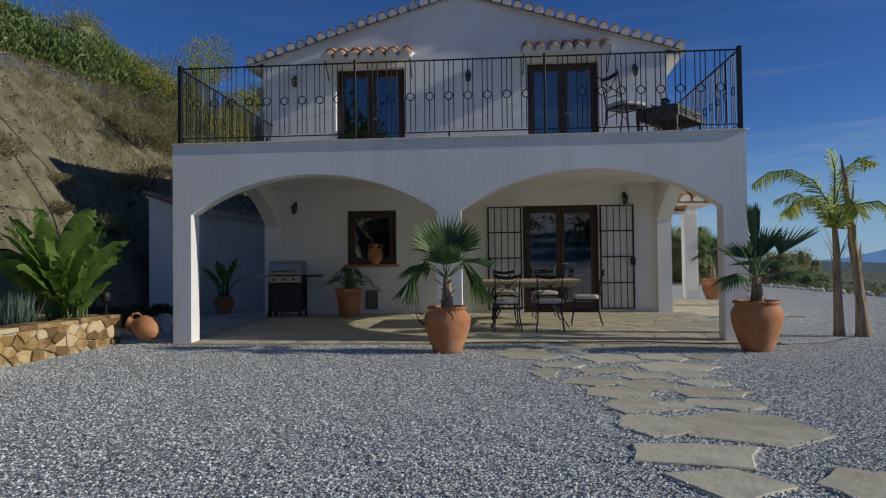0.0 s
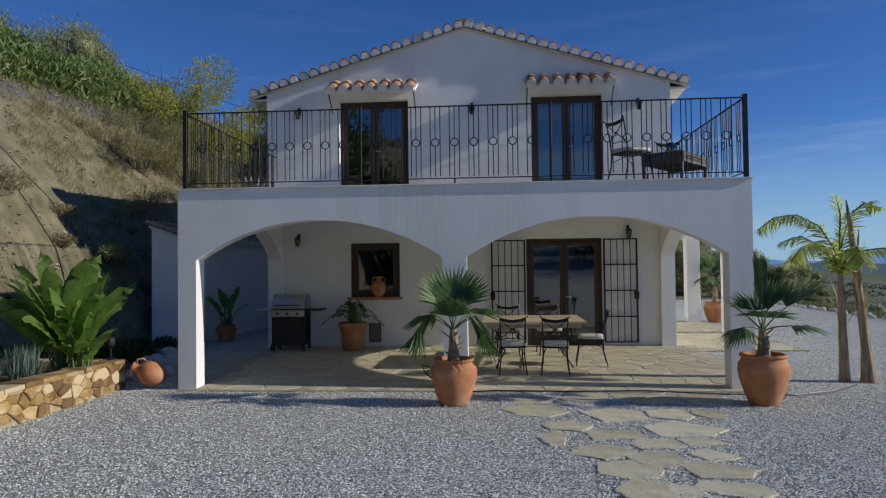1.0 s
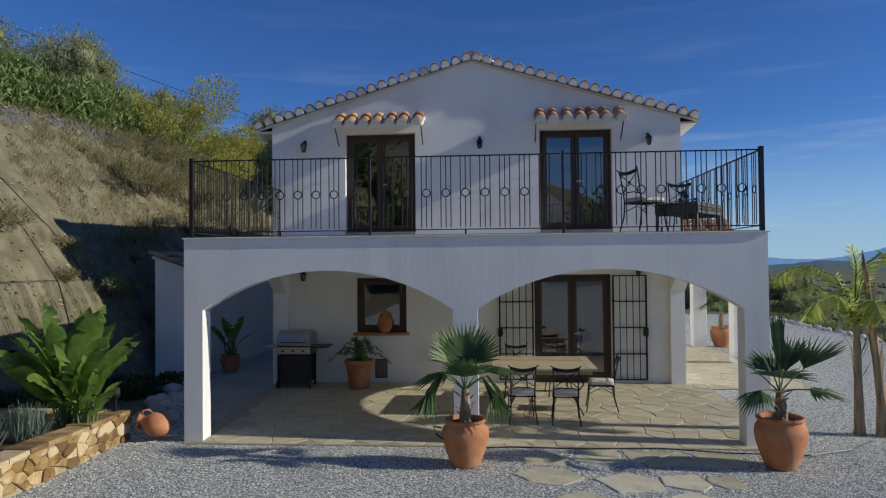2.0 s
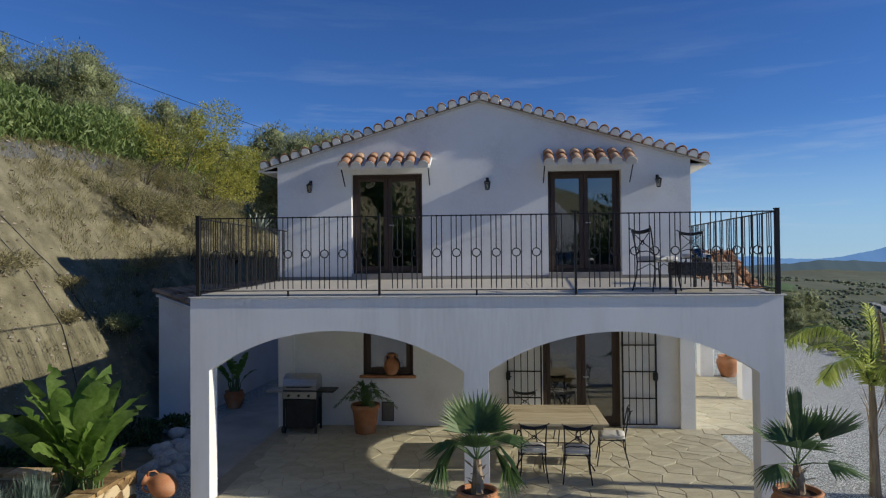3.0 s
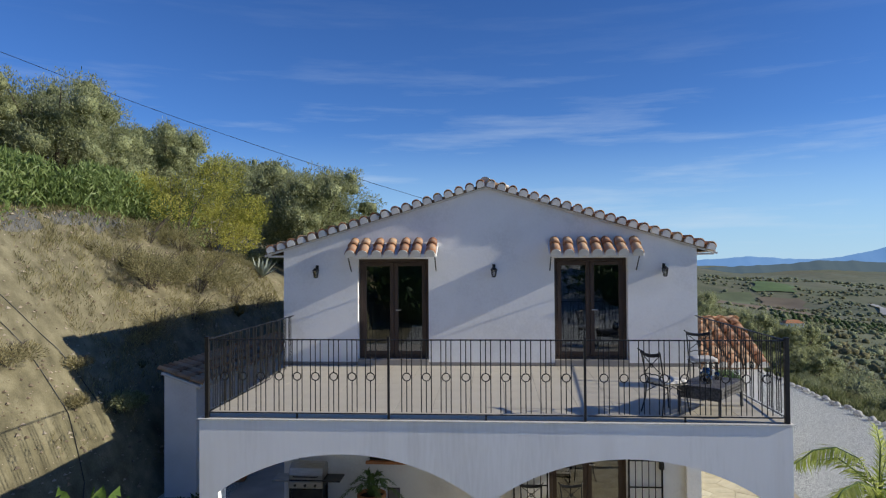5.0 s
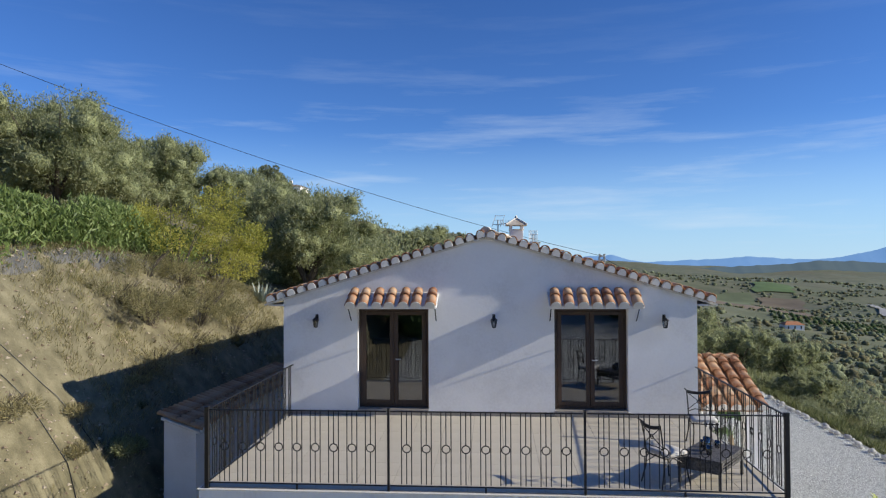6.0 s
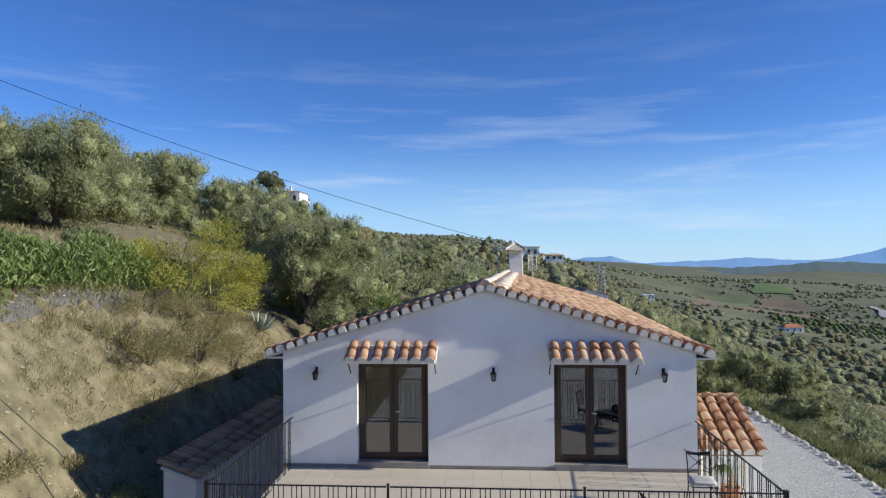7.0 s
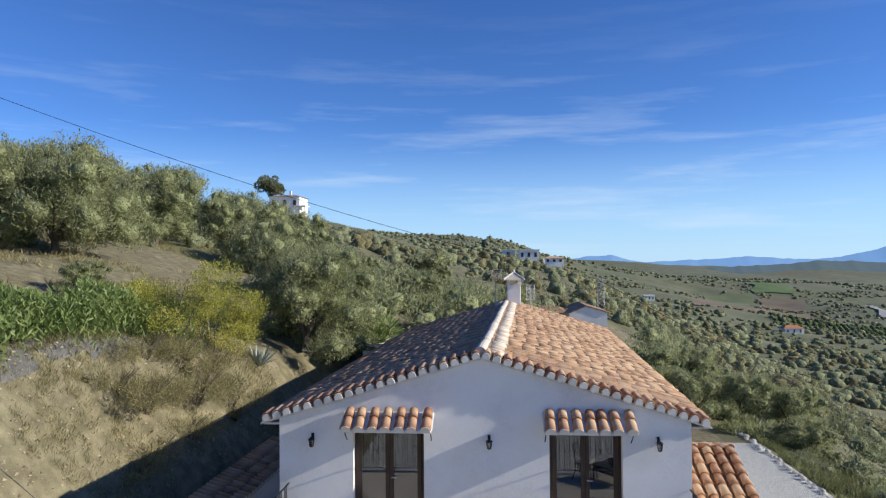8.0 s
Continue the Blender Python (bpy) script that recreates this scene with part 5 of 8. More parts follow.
def iron_chair(label, group):
    """A wrought iron chair, seat at its origin, back towards -y."""
    ob = thing("iron_chair", 0, 0, 0, label, "chair", group)
    for sx in (-1, 1):
        bm = bmesh.new()
        tube(bm, [(sx * 0.22, -0.27, 0), (sx * 0.19, -0.21, 0.24), (sx * 0.185, -0.2, 0.44), (sx * 0.19, -0.235, 0.68), (sx * 0.20, -0.28, 0.9), (sx * 0.23, -0.32, 0.93)], 0.011, 6)
        part("back_leg", bm, IRON, ob)
        bm = bmesh.new()
        tube(bm, [(sx * 0.22, 0.25, 0), (sx * 0.19, 0.21, 0.25), (sx * 0.19, 0.2, 0.43)], 0.011, 6)
        part("front_leg", bm, IRON, ob)
        bm = bmesh.new()
        tube(bm, [(sx * 0.19, -0.2, 0.3), (sx * 0.14, 0.0, 0.4), (sx * 0.19, 0.2, 0.3)], 0.007, 5)
        part("brace", bm, IRON, ob)
    bm = bmesh.new()
    pts = [(-0.2, -0.2, 0.43), (0.2, -0.2, 0.43), (0.21, 0.21, 0.43), (-0.21, 0.21, 0.43), (-0.2, -0.2, 0.43)]
    tube(bm, pts, 0.011, 6)
    for k in range(1, 5):
        tube(bm, [(-0.2 + 0.08 * k, -0.2, 0.43), (-0.2 + 0.08 * k, 0.21, 0.43)], 0.006, 5)
    part("seat_frame", bm, IRON, ob)
    bm = bmesh.new()
    tube(bm, [(-0.2, -0.28, 0.885), (-0.1, -0.3, 0.86), (0, -0.305, 0.85), (0.1, -0.3, 0.86), (0.2, -0.28, 0.885)], 0.017, 6, squash=1.7)
    part("top_rail", bm, IRON, ob)
    bm = bmesh.new()
    tube(bm, [(-0.19, -0.215, 0.55), (-0.07, -0.25, 0.585), (0, -0.255, 0.575), (0.07, -0.25, 0.585), (0.19, -0.215, 0.55)], 0.008, 5)
    part("lower_rail", bm, IRON, ob)
    for sx in (-1, 1):
        bm = bmesh.new()
        tube(bm, [(-sx * 0.19, -0.225, 0.58), (-sx * 0.06, -0.255, 0.68), (sx * 0.02, -0.262, 0.73), (sx * 0.17, -0.28, 0.85)], 0.007, 5)
        part("cross_bar", bm, IRON, ob)
    bm = bmesh.new()
    torus(bm, 0, -0.259, 0.71, 0.03, 0.007)
    part("rosette", bm, IRON, ob)
    bm = bmesh.new()
    bmesh.ops.create_cube(bm, size=1.0)
    bmesh.ops.subdivide_edges(bm, edges=bm.edges, cuts=6, use_grid_fill=True)
    for v in bm.verts:
        x, y, z = v.co * 2
        k = (max(abs(x), abs(y))) ** 6
        v.co = Vector((0.215 * x * (1 - 0.05 * abs(y) ** 4), 0.215 * y * (1 - 0.05 * abs(x) ** 4), 0.475 + 0.035 * z * (1 - 0.45 * k) + 0.006 * (1 - x * x) * (z > 0)))
    part("cushion", bm, CUSHION, ob, "off-white seat cushion", smooth=True)
    return ob


chair = iron_chair("black wrought iron chair with an off-white cushion at the dining table", "chairs round the dining table")
chair.matrix_basis = pose(0.62, 1.22, 0.03 + FALL * 1.22, 0, 0, 3)
for x, y, turn in ((1.31, 1.18, -4), (1.99, 2.0, 84), (0.6, 3.06, 178), (1.38, 3.1, 184)):
    copy_thing(chair, pose(x, y, 0.03 + FALL * y, 0, 0, turn))
tagged(copy_thing(chair, pose(2.42, 0.52, SLAB + 0.009 + FALL * 0.52, 0, 0, -62)), "black wrought iron chair with a white cushion on the terrace", "chair", "chairs on the terrace")
tagged(copy_thing(chair, pose(3.5, 2.35, SLAB + 0.009 + FALL * 2.35, 0, 0, 176)), "black wrought iron chair with a white cushion by the terrace wall", "chair", "chairs on the terrace")

# low woven table with glasses
WICKER = material("grey_wicker", ((0.03, 0.028, 0.026), (0.10, 0.095, 0.09), (0.2, 0.19, 0.18)), 0.6, 30.0, 120.0, 0.7)
low = thing("terrace_table", 3.14, 0.77, SLAB + 0.009 + FALL * 0.77, "low dark woven terrace table with a perforated edge", "table", rz=53)
bm = bmesh.new()
box(bm, -0.5, 0.5, -0.32, 0.32, 0.385, 0.41, 0.006)
part("tabletop", bm, WICKER, low)
for y in (-0.315, 0.315):
    bm = bmesh.new()
    us = [-0.46 + 0.92 * k / 22 for k in range(23)]
    holes = [(a + 0.008, b - 0.008, z, z + 0.028) for a, b in zip(us, us[1:]) for z in (0.29, 0.33)]
    wall_grid(bm, (-0.48, 0.48), (0.25, 0.383), holes, y - 0.008, y + 0.008)
    part("side_panel", bm, WICKER, low)
for x in (-0.485, 0.485):
    bm = bmesh.new()
    box(bm, x - 0.008, x + 0.008, -0.3, 0.3, 0.22, 0.383, 0.003)
    part("end_panel", bm, WICKER, low)
for sx in (-1, 1):
    for sy in (-1, 1):
        bm = bmesh.new()
        box(bm, sx * 0.47 - 0.02, sx * 0.47 + 0.02, sy * 0.29 - 0.02, sy * 0.29 + 0.02, 0, 0.383, 0.003)
        part("leg", bm, WICKER, low)
CLEAR = glass_material("drinking_glass", (0.9, 0.93, 0.94))
for k, (u, w, r, h) in enumerate(((-0.05, 0.05, 0.055, 0.2), (0.2, -0.02, 0.04, 0.11), (0.1, 0.16, 0.04, 0.11), (-0.22, -0.05, 0.045, 0.13))):
    c, s_ = math.cos(radians(53)), math.sin(radians(53))
    g = thing("drinking_glass" if k else "glass_jug", 3.14 + u * c - w * s_, 0.77 + u * s_ + w * c, SLAB + 0.42 + FALL * 0.77, "clear drinking glass on the woven table" if k else "clear glass jug on the woven table", "glass" if k else "jug", "glasses on the terrace table" if k else "")
    bm = bmesh.new()
    lathe(bm, [(r * 0.8, 0.0), (r * 0.85, 0.01), (r, h * 0.5), (r * 0.92, h), (r * 0.86, h), (r * 0.92, h * 0.5), (r * 0.78, 0.02)], 16)
    part("body", bm, CLEAR, g, smooth=True)
    if not k:
        bm = bmesh.new()
        tube(bm, [(r * 0.95, 0, h * 0.9), (r * 1.9, 0, h * 0.8), (r * 1.9, 0, h * 0.4), (r, 0, h * 0.25)], 0.007, 6)
        part("handle", bm, CLEAR, g)

# ---- barbecue ----
STEEL = material("brushed_steel", ((0.40, 0.39, 0.37), (0.55, 0.54, 0.52)), 0.35, 8.0, 80.0, 0.05, metal=0.85, stretch=(1, 1, 12))
DARK = material("dark_enamel", ((0.012, 0.012, 0.013), (0.03, 0.03, 0.03)), 0.45, 8.0, 60.0, 0.05)
bbq = thing("gas_barbecue", -3.78, 3.72, 0.03 + FALL * 3.72, "gas barbecue with a steel lid and black cabinet on the porch", "barbecue")
bm = bmesh.new()
box(bm, -0.29, 0.29, -0.2, 0.22, 0.1, 0.66, 0.01)
part("cabinet", bm, DARK, bbq)
bm = bmesh.new()
box(bm, -0.34, 0.34, -0.26, -0.21, 0.68, 0.82, 0.012)
panel = part("control_panel", bm, STEEL, bbq)
for x in (-0.2, 0.0, 0.2):
    bm = bmesh.new()
    tube(bm, [(x, -0.26, 0.75), (x, -0.295, 0.75)], 0.024, 12)
    part("knob", bm, DARK, panel)
bm = bmesh.new()
box(bm, -0.34, 0.34, -0.21, 0.24, 0.66, 0.84, 0.01)
part("firebox", bm, DARK, bbq)
bm = bmesh.new()
prof = [(-0.22, 0.845), (-0.23, 0.93), (-0.18, 1.06), (-0.06, 1.13), (0.1, 1.13), (0.22, 1.06), (0.25, 0.845)]
a = [bm.verts.new((-0.335, y, z)) for y, z in prof]
b = [bm.verts.new((0.335, y, z)) for y, z in prof]
bm.faces.new(a)
bm.faces.new(b[::-1])
for i in range(len(prof)):
    j = (i + 1) % len(prof)
    bm.faces.new((a[i], a[j], b[j], b[i]))
bmesh.ops.recalc_face_normals(bm, faces=bm.faces)
lid = part("lid", bm, STEEL, bbq)
bm = bmesh.new()
tube(bm, [(-0.24, -0.24, 0.92), (-0.24, -0.285, 0.92), (0.24, -0.285, 0.92), (0.24, -0.24, 0.92)], 0.011, 6)
part("handle", bm, DARK, lid)
for sx in (-1, 1):
    bm = bmesh.new()
    box(bm, min(sx * 0.345, sx * 0.68), max(sx * 0.345, sx * 0.68), -0.22, 0.22, 0.8, 0.835, 0.008)
    part("side_shelf", bm, STEEL if sx < 0 else DARK, bbq)
    for y in (-0.2, 0.2):
        bm = bmesh.new()
        box(bm, sx * 0.315 - 0.02, sx * 0.315 + 0.02, y - 0.02, y + 0.02, 0.07 if sx < 0 else 0.0, 0.66)
        part("leg", bm, DARK, bbq)
for y in (-0.2, 0.2):
    bm = bmesh.new()
    tube(bm, [(-0.35, y, 0.07), (-0.29, y, 0.07)], 0.07, 16)
    part("wheel", bm, DARK, bbq)

# ---- stone planter ----
PL_STONE = material("planter_stone", ((0.17, 0.10, 0.04), (0.38, 0.25, 0.10), (0.62, 0.49, 0.29)), 0.85, 5.0, 40.0, 0.9, spots=((0.50, 0.33, 0.08), 1.2, 0.5), per_object=0.7)
planter = thing("stone_planter", 0, 0, 0, "low planter wall of rough golden-brown stones", "planter")
bm = bmesh.new()
box(bm, -5.55, -5.265, -7.5, 0.12, -0.1, 0.40)
box(bm, -7.6, -5.55, -0.16, 0.12, -0.1, 0.40)
part("core", bm, JOINT, planter)
for k, poly in enumerate(cells(-7.0 / 1.5, 0.08, 0.0, 0.42, 0.135, 21, 0.005)):
    r = random.Random(700 + k)
    edge = []
    for (ay, az), (by, bz) in zip(poly, poly[1:] + poly[:1]):
        edge.append((1.5 * ay + r.uniform(-0.008, 0.008), az + r.uniform(-0.005, 0.005)))
        if math.hypot(by - ay, bz - az) > 0.07:
            edge.append((1.5 * (ay + by) / 2 + r.uniform(-0.012, 0.012), (az + bz) / 2 + r.uniform(-0.012, 0.012)))
    poly = edge
    bm = bmesh.new()
    cy, cz = sum(p[0] for p in poly) / len(poly), sum(p[1] for p in poly) / len(poly)
    out = r.uniform(0.006, 0.05)
    back = [bm.verts.new((-5.27, y, z)) for y, z in poly]
    face = [bm.verts.new((-5.262 + out * 0.6, y, z)) for y, z in poly]
    top = [bm.verts.new((-5.262 + out, cy + (y - cy) * 0.82, cz + (z - cz) * 0.82)) for y, z in poly]
    bm.faces.new(top)
    for a, b in ((back, face), (face, top)):
        for i in range(len(poly)):
            j = (i + 1) % len(poly)
            bm.faces.new((a[i], a[j], b[j], b[i]))
    part("wall_stone", bm, PL_STONE, planter)
r = random.Random(44)
y = 0.13
k = 0
while y > -6.8:
    L = r.uniform(0.28, 0.5)
    poly = [(-5.225 + r.uniform(-0.02, 0.02), y), (-5.23 + r.uniform(-0.02, 0.02), y - L + 0.015), (-5.58 + r.uniform(-0.03, 0.03), y - L + 0.01), (-5.57 + r.uniform(-0.03, 0.03), y)]
    slab_piece("coping_stone", poly, 0.40, 0.455 + r.uniform(-0.01, 0.01), PL_STONE, planter, 0.004, k)
    y -= L
    k += 1
x = -5.6
while x > -7.3:
    L = r.uniform(0.3, 0.45)
    slab_piece("coping_stone", [(x, -0.17), (x, 0.15), (x - L + 0.015, 0.15), (x - L + 0.015, -0.17)], 0.40, 0.45, PL_STONE, planter, 0.004, k)
    x -= L
    k += 1
bm = bmesh.new()
box(bm, -7.9, -5.55, -7.5, -0.16, -0.1, 0.36)
part("planting_soil", bm, material("bed_soil", ((0.05, 0.035, 0.022), (0.12, 0.085, 0.055)), 0.95, 5.0, 40.0, 0.7), planter)

# garden torch by the planter end
torch = thing("garden_lamp", -5.42, 0.02, 0.45, "small dark garden lamp on the end of the planter", "lamp")
bm = bmesh.new()
lathe(bm, [(0.05, 0), (0.05, 0.02), (0.018, 0.04), (0.018, 0.16), (0.05, 0.2), (0.06, 0.22)], 12)
part("stand", bm, IRON, torch)
bm = bmesh.new()
lathe(bm, [(0.055, 0.221), (0.065, 0.27), (0.06, 0.32), (0.045, 0.34)], 12)
part("globe", bm, DARK, torch)

# white stones at the foot of the bank
WSTONE = material("white_stone", ((0.36, 0.35, 0.33), (0.56, 0.55, 0.52)), 0.85, 3.0, 25.0, 0.3, per_object=0.4)
bm = bmesh.new()
bmesh.ops.create_icosphere(bm, subdivisions=2, radius=1.0)
for v in bm.verts:
    v.co *= 1 + 0.22 * noise.noise(v.co * 1.7)
    v.co.z *= 0.7
stone_me = bpy.data.meshes.new("field_stone")
bm.to_mesh(stone_me)
bm.free()
stone_me.polygons.foreach_set("use_smooth", [True] * len(stone_me.polygons))
stone_me.materials.append(WSTONE)
r = random.Random(8)
for k in range(46):
    u = r.random()
    x, y = -5.2 - 1.5 * u + r.uniform(-0.35, 0.35), 0.9 + 3.6 * u + r.uniform(-0.5, 0.5)
    s = r.uniform(0.08, 0.19)
    ob = new("field_stone", stone_me)
    ob.matrix_basis = Matrix.Translation((x, y, s * 0.45)) @ Matrix.Rotation(r.uniform(0, 6), 4, "Z") @ Matrix.Diagonal((s, s * r.uniform(0.7, 1), s, 1))
    tagged(ob, "rounded pale stone at the foot of the bank", "stone", "pale stones by the bank")
for k in range(40):
    y = 9.0 + 0.42 * k + r.uniform(-0.1, 0.1)
    s = r.uniform(0.09, 0.17)
    ob = new("border_stone", stone_me)
    ob.matrix_basis = Matrix.Translation((11.85 + 0.018 * y + r.uniform(-0.12, 0.12), y, s * 0.3)) @ Matrix.Rotation(r.uniform(0, 6), 4, "Z") @ Matrix.Diagonal((s, s * 0.8, s, 1))
    tagged(ob, "pale stone bordering the gravel yard", "stone", "border stones of the yard")

# black irrigation hose on the ground
bm = bmesh.new()
hose = [(-0.5, -0.35, 0.035), (0.4, -0.22, 0.045), (1.4, -0.3, 0.05), (2.4, -0.22, 0.05), (3.3, -0.35, 0.03), (4.3, -0.42, 0.03), (5.0, -0.1, 0.03), (5.5, 0.35, 0.03)]
tube(bm, hose, 0.009, 6)
tagged(part("irrigation_hose", bm, DARK), "thin black irrigation hose lying along the porch edge", "hose")

# ---- plants ----
def leaf_mesh(name, rows, mat):
    """Leaves as (base, way, up, length, width, bend) rows, each a folded blade of two quads and a tip."""
    vs, fs = [], []
    for base, way, up, length, width, bend in rows:
        side = way.cross(up)
        if side.length < 1e-4:
            side = way.cross(Vector((1, 0.3, 0)))
        side.normalize()
        nrm = side.cross(way).normalized()
        i = len(vs)
        mid = base + way * (length * 0.45) - nrm * (bend * 0.3) * length
        tip = base + way * (length * (1 - 0.25 * abs(bend))) - nrm * bend * length
        vs += [base - side * width * 0.25, base + side * width * 0.25, mid - side * width * 0.5, mid + side * width * 0.5, tip]
        fs += [(i, i + 1, i + 3, i + 2), (i + 2, i + 3, i + 4)]
    return mesh_of(name, vs, fs, mat, False)


FAN_LEAF = leaf_material("fan_palm_leaf", ((0.05, 0.10, 0.03), (0.10, 0.175, 0.05), (0.17, 0.25, 0.085)), 2.0)
PALM_LEAF = leaf_material("feather_palm_leaf", ((0.27, 0.33, 0.06), (0.42, 0.49, 0.10), (0.58, 0.62, 0.20)), 2.0, 0.6)
DRY_LEAF = leaf_material("dry_leaf", ((0.20, 0.14, 0.07), (0.32, 0.24, 0.13)), 3.0, 0.2)
FIBRE = material("palm_fibre", ((0.16, 0.11, 0.065), (0.33, 0.25, 0.165), (0.45, 0.37, 0.265)), 0.95, 6.0, 50.0, 0.8, stretch=(3, 3, 0.5))
BIG_LEAF = leaf_material("broad_leaf", ((0.085, 0.16, 0.03), (0.20, 0.32, 0.06), (0.36, 0.49, 0.14)), 2.2, 0.6, 0.32)
STALK = material("green_stalk", ((0.08, 0.13, 0.04), (0.14, 0.2, 0.07)), 0.6, 5.0, 40.0, 0.1)


def fan_leaf(rows, stems, foot, az, el, stalk, radius, droop, spread, r, fold=0.25):
    """One fan: a stalk, then leaflets spread round its end. droop bends them down."""
    az, el = radians(az), radians(el)
    way = Vector((math.cos(az) * math.cos(el), math.sin(az) * math.cos(el), math.sin(el)))
    end = foot + way * stalk
    stems.append([foot, foot + way * stalk * 0.5 + Vector((0, 0, 0.02)), end])
    side = way.cross(Vector((0, 0, 1)))
    side = side.normalized() if side.length > 0.05 else Vector((1, 0, 0))
    up = side.cross(way).normalized()
    n = 26
    for k in range(n):
        a = radians(-spread + 2 * spread * (k + 0.5) / n)
        d = (way * math.cos(a) + side * math.sin(a) + up * (fold * abs(math.sin(a)) - droop * 0.35) - Vector((0, 0, 1.3 * max(droop - 0.4, 0)))).normalized()
        rows.append((end, d, up, radius * (0.78 + 0.22 * math.cos(a * 0.7)) * r.uniform(0.92, 1.05), radius * 0.085, droop + r.uniform(-0.05, 0.08)))


def fan_palm(x, y, z, trunk, leaves, label, seed):
    r = random.Random(seed)
    ob = thing("fan_palm", x, y, z, label, "palm", "potted fan palms")
    bm = bmesh.new()
    tube(bm, [(0, 0, 0), (0.01, 0, trunk * 0.5), (0.0, 0.01, trunk)], [0.085, 0.07, 0.045], 9)
    part("trunk", bm, FIBRE, ob)
    rows = []
    for k in range(11):
        a = 2.4 * k
        h = trunk * (0.1 + 0.07 * k)
        d = Vector((math.cos(a) * 0.8, math.sin(a) * 0.8, 0.65)).normalized()
        rows.append((Vector((0.05 * math.cos(a), 0.05 * math.sin(a), h)), d, Vector((0, 0, 1)), r.uniform(0.1, 0.2), 0.06, r.uniform(-0.1, 0.4)))
    leaf_base = new("fibre_collar", leaf_mesh("fibre_collar", rows, DRY_LEAF))
    leaf_base.parent = ob
    for az, el, stalk, radius, droop, spread in leaves:
        rows, stems = [], []
        fan_leaf(rows, stems, Vector((0, 0, trunk * 0.95)), az, el, stalk, radius, droop, spread, r)
        leaf = new("fan_leaf", leaf_mesh("fan_leaf", rows, FAN_LEAF))
        leaf.parent = ob
        bm = bmesh.new()
        tube(bm, stems[0], [0.012, 0.009, 0.006], 5)
        part("stalk", bm, STALK, leaf)
    return ob


fan_palm(-0.19, -0.93, 0.55, 0.43, [(95, 76, 0.34, 0.58, 0.0, 88), (60, 66, 0.36, 0.56, 0.05, 80), (130, 64, 0.36, 0.56, 0.05, 80), (172, 30, 0.38, 0.52, 0.95, 62), (198, 40, 0.36, 0.55, 1.1, 58), (8, 32, 0.34, 0.52, 0.95, 62),
                                     (-20, 38, 0.30, 0.52, 1.1, 58), (40, 40, 0.36, 0.5, 0.5, 70), (150, 35, 0.36, 0.5, 0.6, 70), (270, 70, 0.2, 0.42, 0.35, 75)], "fan palm with drooping green leaves in a terracotta pot", 31)
fan_palm(3.75, -0.86, 0.59, 0.36, [(165, 42, 0.46, 0.40, 0.12, 125), (82, 86, 0.34, 0.62, 0.0, 9), (14, 40, 0.46, 0.62, 0.05, 55), (40, 62, 0.3, 0.5, 0.1, 40), (-25, 12, 0.34, 0.52, 0.35, 85), (205, 10, 0.32, 0.45, 0.5, 90), (100, 55, 0.3, 0.4, 0.2, 80), (60, 30, 0.3, 0.5, 0.3, 80)],
         "young fan palm with stiff spread leaves in a terracotta pot", 32)
fan_palm(6.95, 11.0, 0.57, 0.5, [(20, 60, 0.5, 0.6, 0.3, 80), (90, 70, 0.5, 0.6, 0.1, 80), (160, 50, 0.5, 0.6, 0.4, 80), (230, 40, 0.5, 0.6, 0.6, 80), (300, 30, 0.5, 0.6, 0.7, 80), (190, 75, 0.6, 0.6, 0.2, 80)], "fan palm in a pot beside the side porch", 33)


def frond(rows, spine, r, length, droop=0.5, pairs=46):
    """Leaflets hanging from both sides of a curved spine."""
    for k in range(pairs):
        t = (k + 1) / (pairs + 1) * (len(spine) - 1)
        i = min(int(t), len(spine) - 2)
        p = spine[i].lerp(spine[i + 1], t - i)
        way = (spine[i + 1] - spine[i]).normalized()
        side = way.cross(Vector((0, 0, 1)))
        side = side.normalized() if side.length > 0.05 else Vector((0, 1, 0))
        up = side.cross(way).normalized()
        f = k / pairs
        L = length * (0.55 + 0.9 * f * (1.3 - f)) * (1 if f < 0.85 else 1 - (f - 0.85) * 3)
        for sgn in (-1, 1):
            d = (way * 0.62 + side * sgn * 0.75 + up * r.uniform(-0.1, 0.45) - Vector((0, 0, droop * r.uniform(0.3, 1.0)))).normalized()
            rows.append((p, d, up, L * r.uniform(0.85, 1.1), 0.02, 0.2 + droop * r.uniform(0.1, 0.5)))


palm = thing("feather_palm", 5.57, 0.82, 0.0, "young feather palm with yellow-green fronds and a ragged brown trunk", "palm", "palms on the gravel")
bm = bmesh.new()
tube(bm, [(0, 0, -0.05), (0.0, 0, 0.1), (-0.01, 0, 0.8), (-0.01, 0, 1.3), (-0.03, 0, 1.68)], [0.095, 0.075, 0.056, 0.05, 0.036], 10)
part("trunk", bm, FIBRE, palm)
r = random.Random(51)
rows = []
for k in range(16):
    a = r.uniform(0, 6.28)
    rows.append((Vector((0.045 * math.cos(a), 0.045 * math.sin(a), r.uniform(0.4, 1.35))), Vector((0.25 * math.cos(a), 0.25 * math.sin(a), r.uniform(0.5, 1.0))).normalized(), Vector((0, 0, 1)), r.uniform(0.25, 0.5), 0.035, 0.05))
old = new("fibre_skirt", leaf_mesh("fibre_skirt", rows, DRY_LEAF))
old.parent = palm
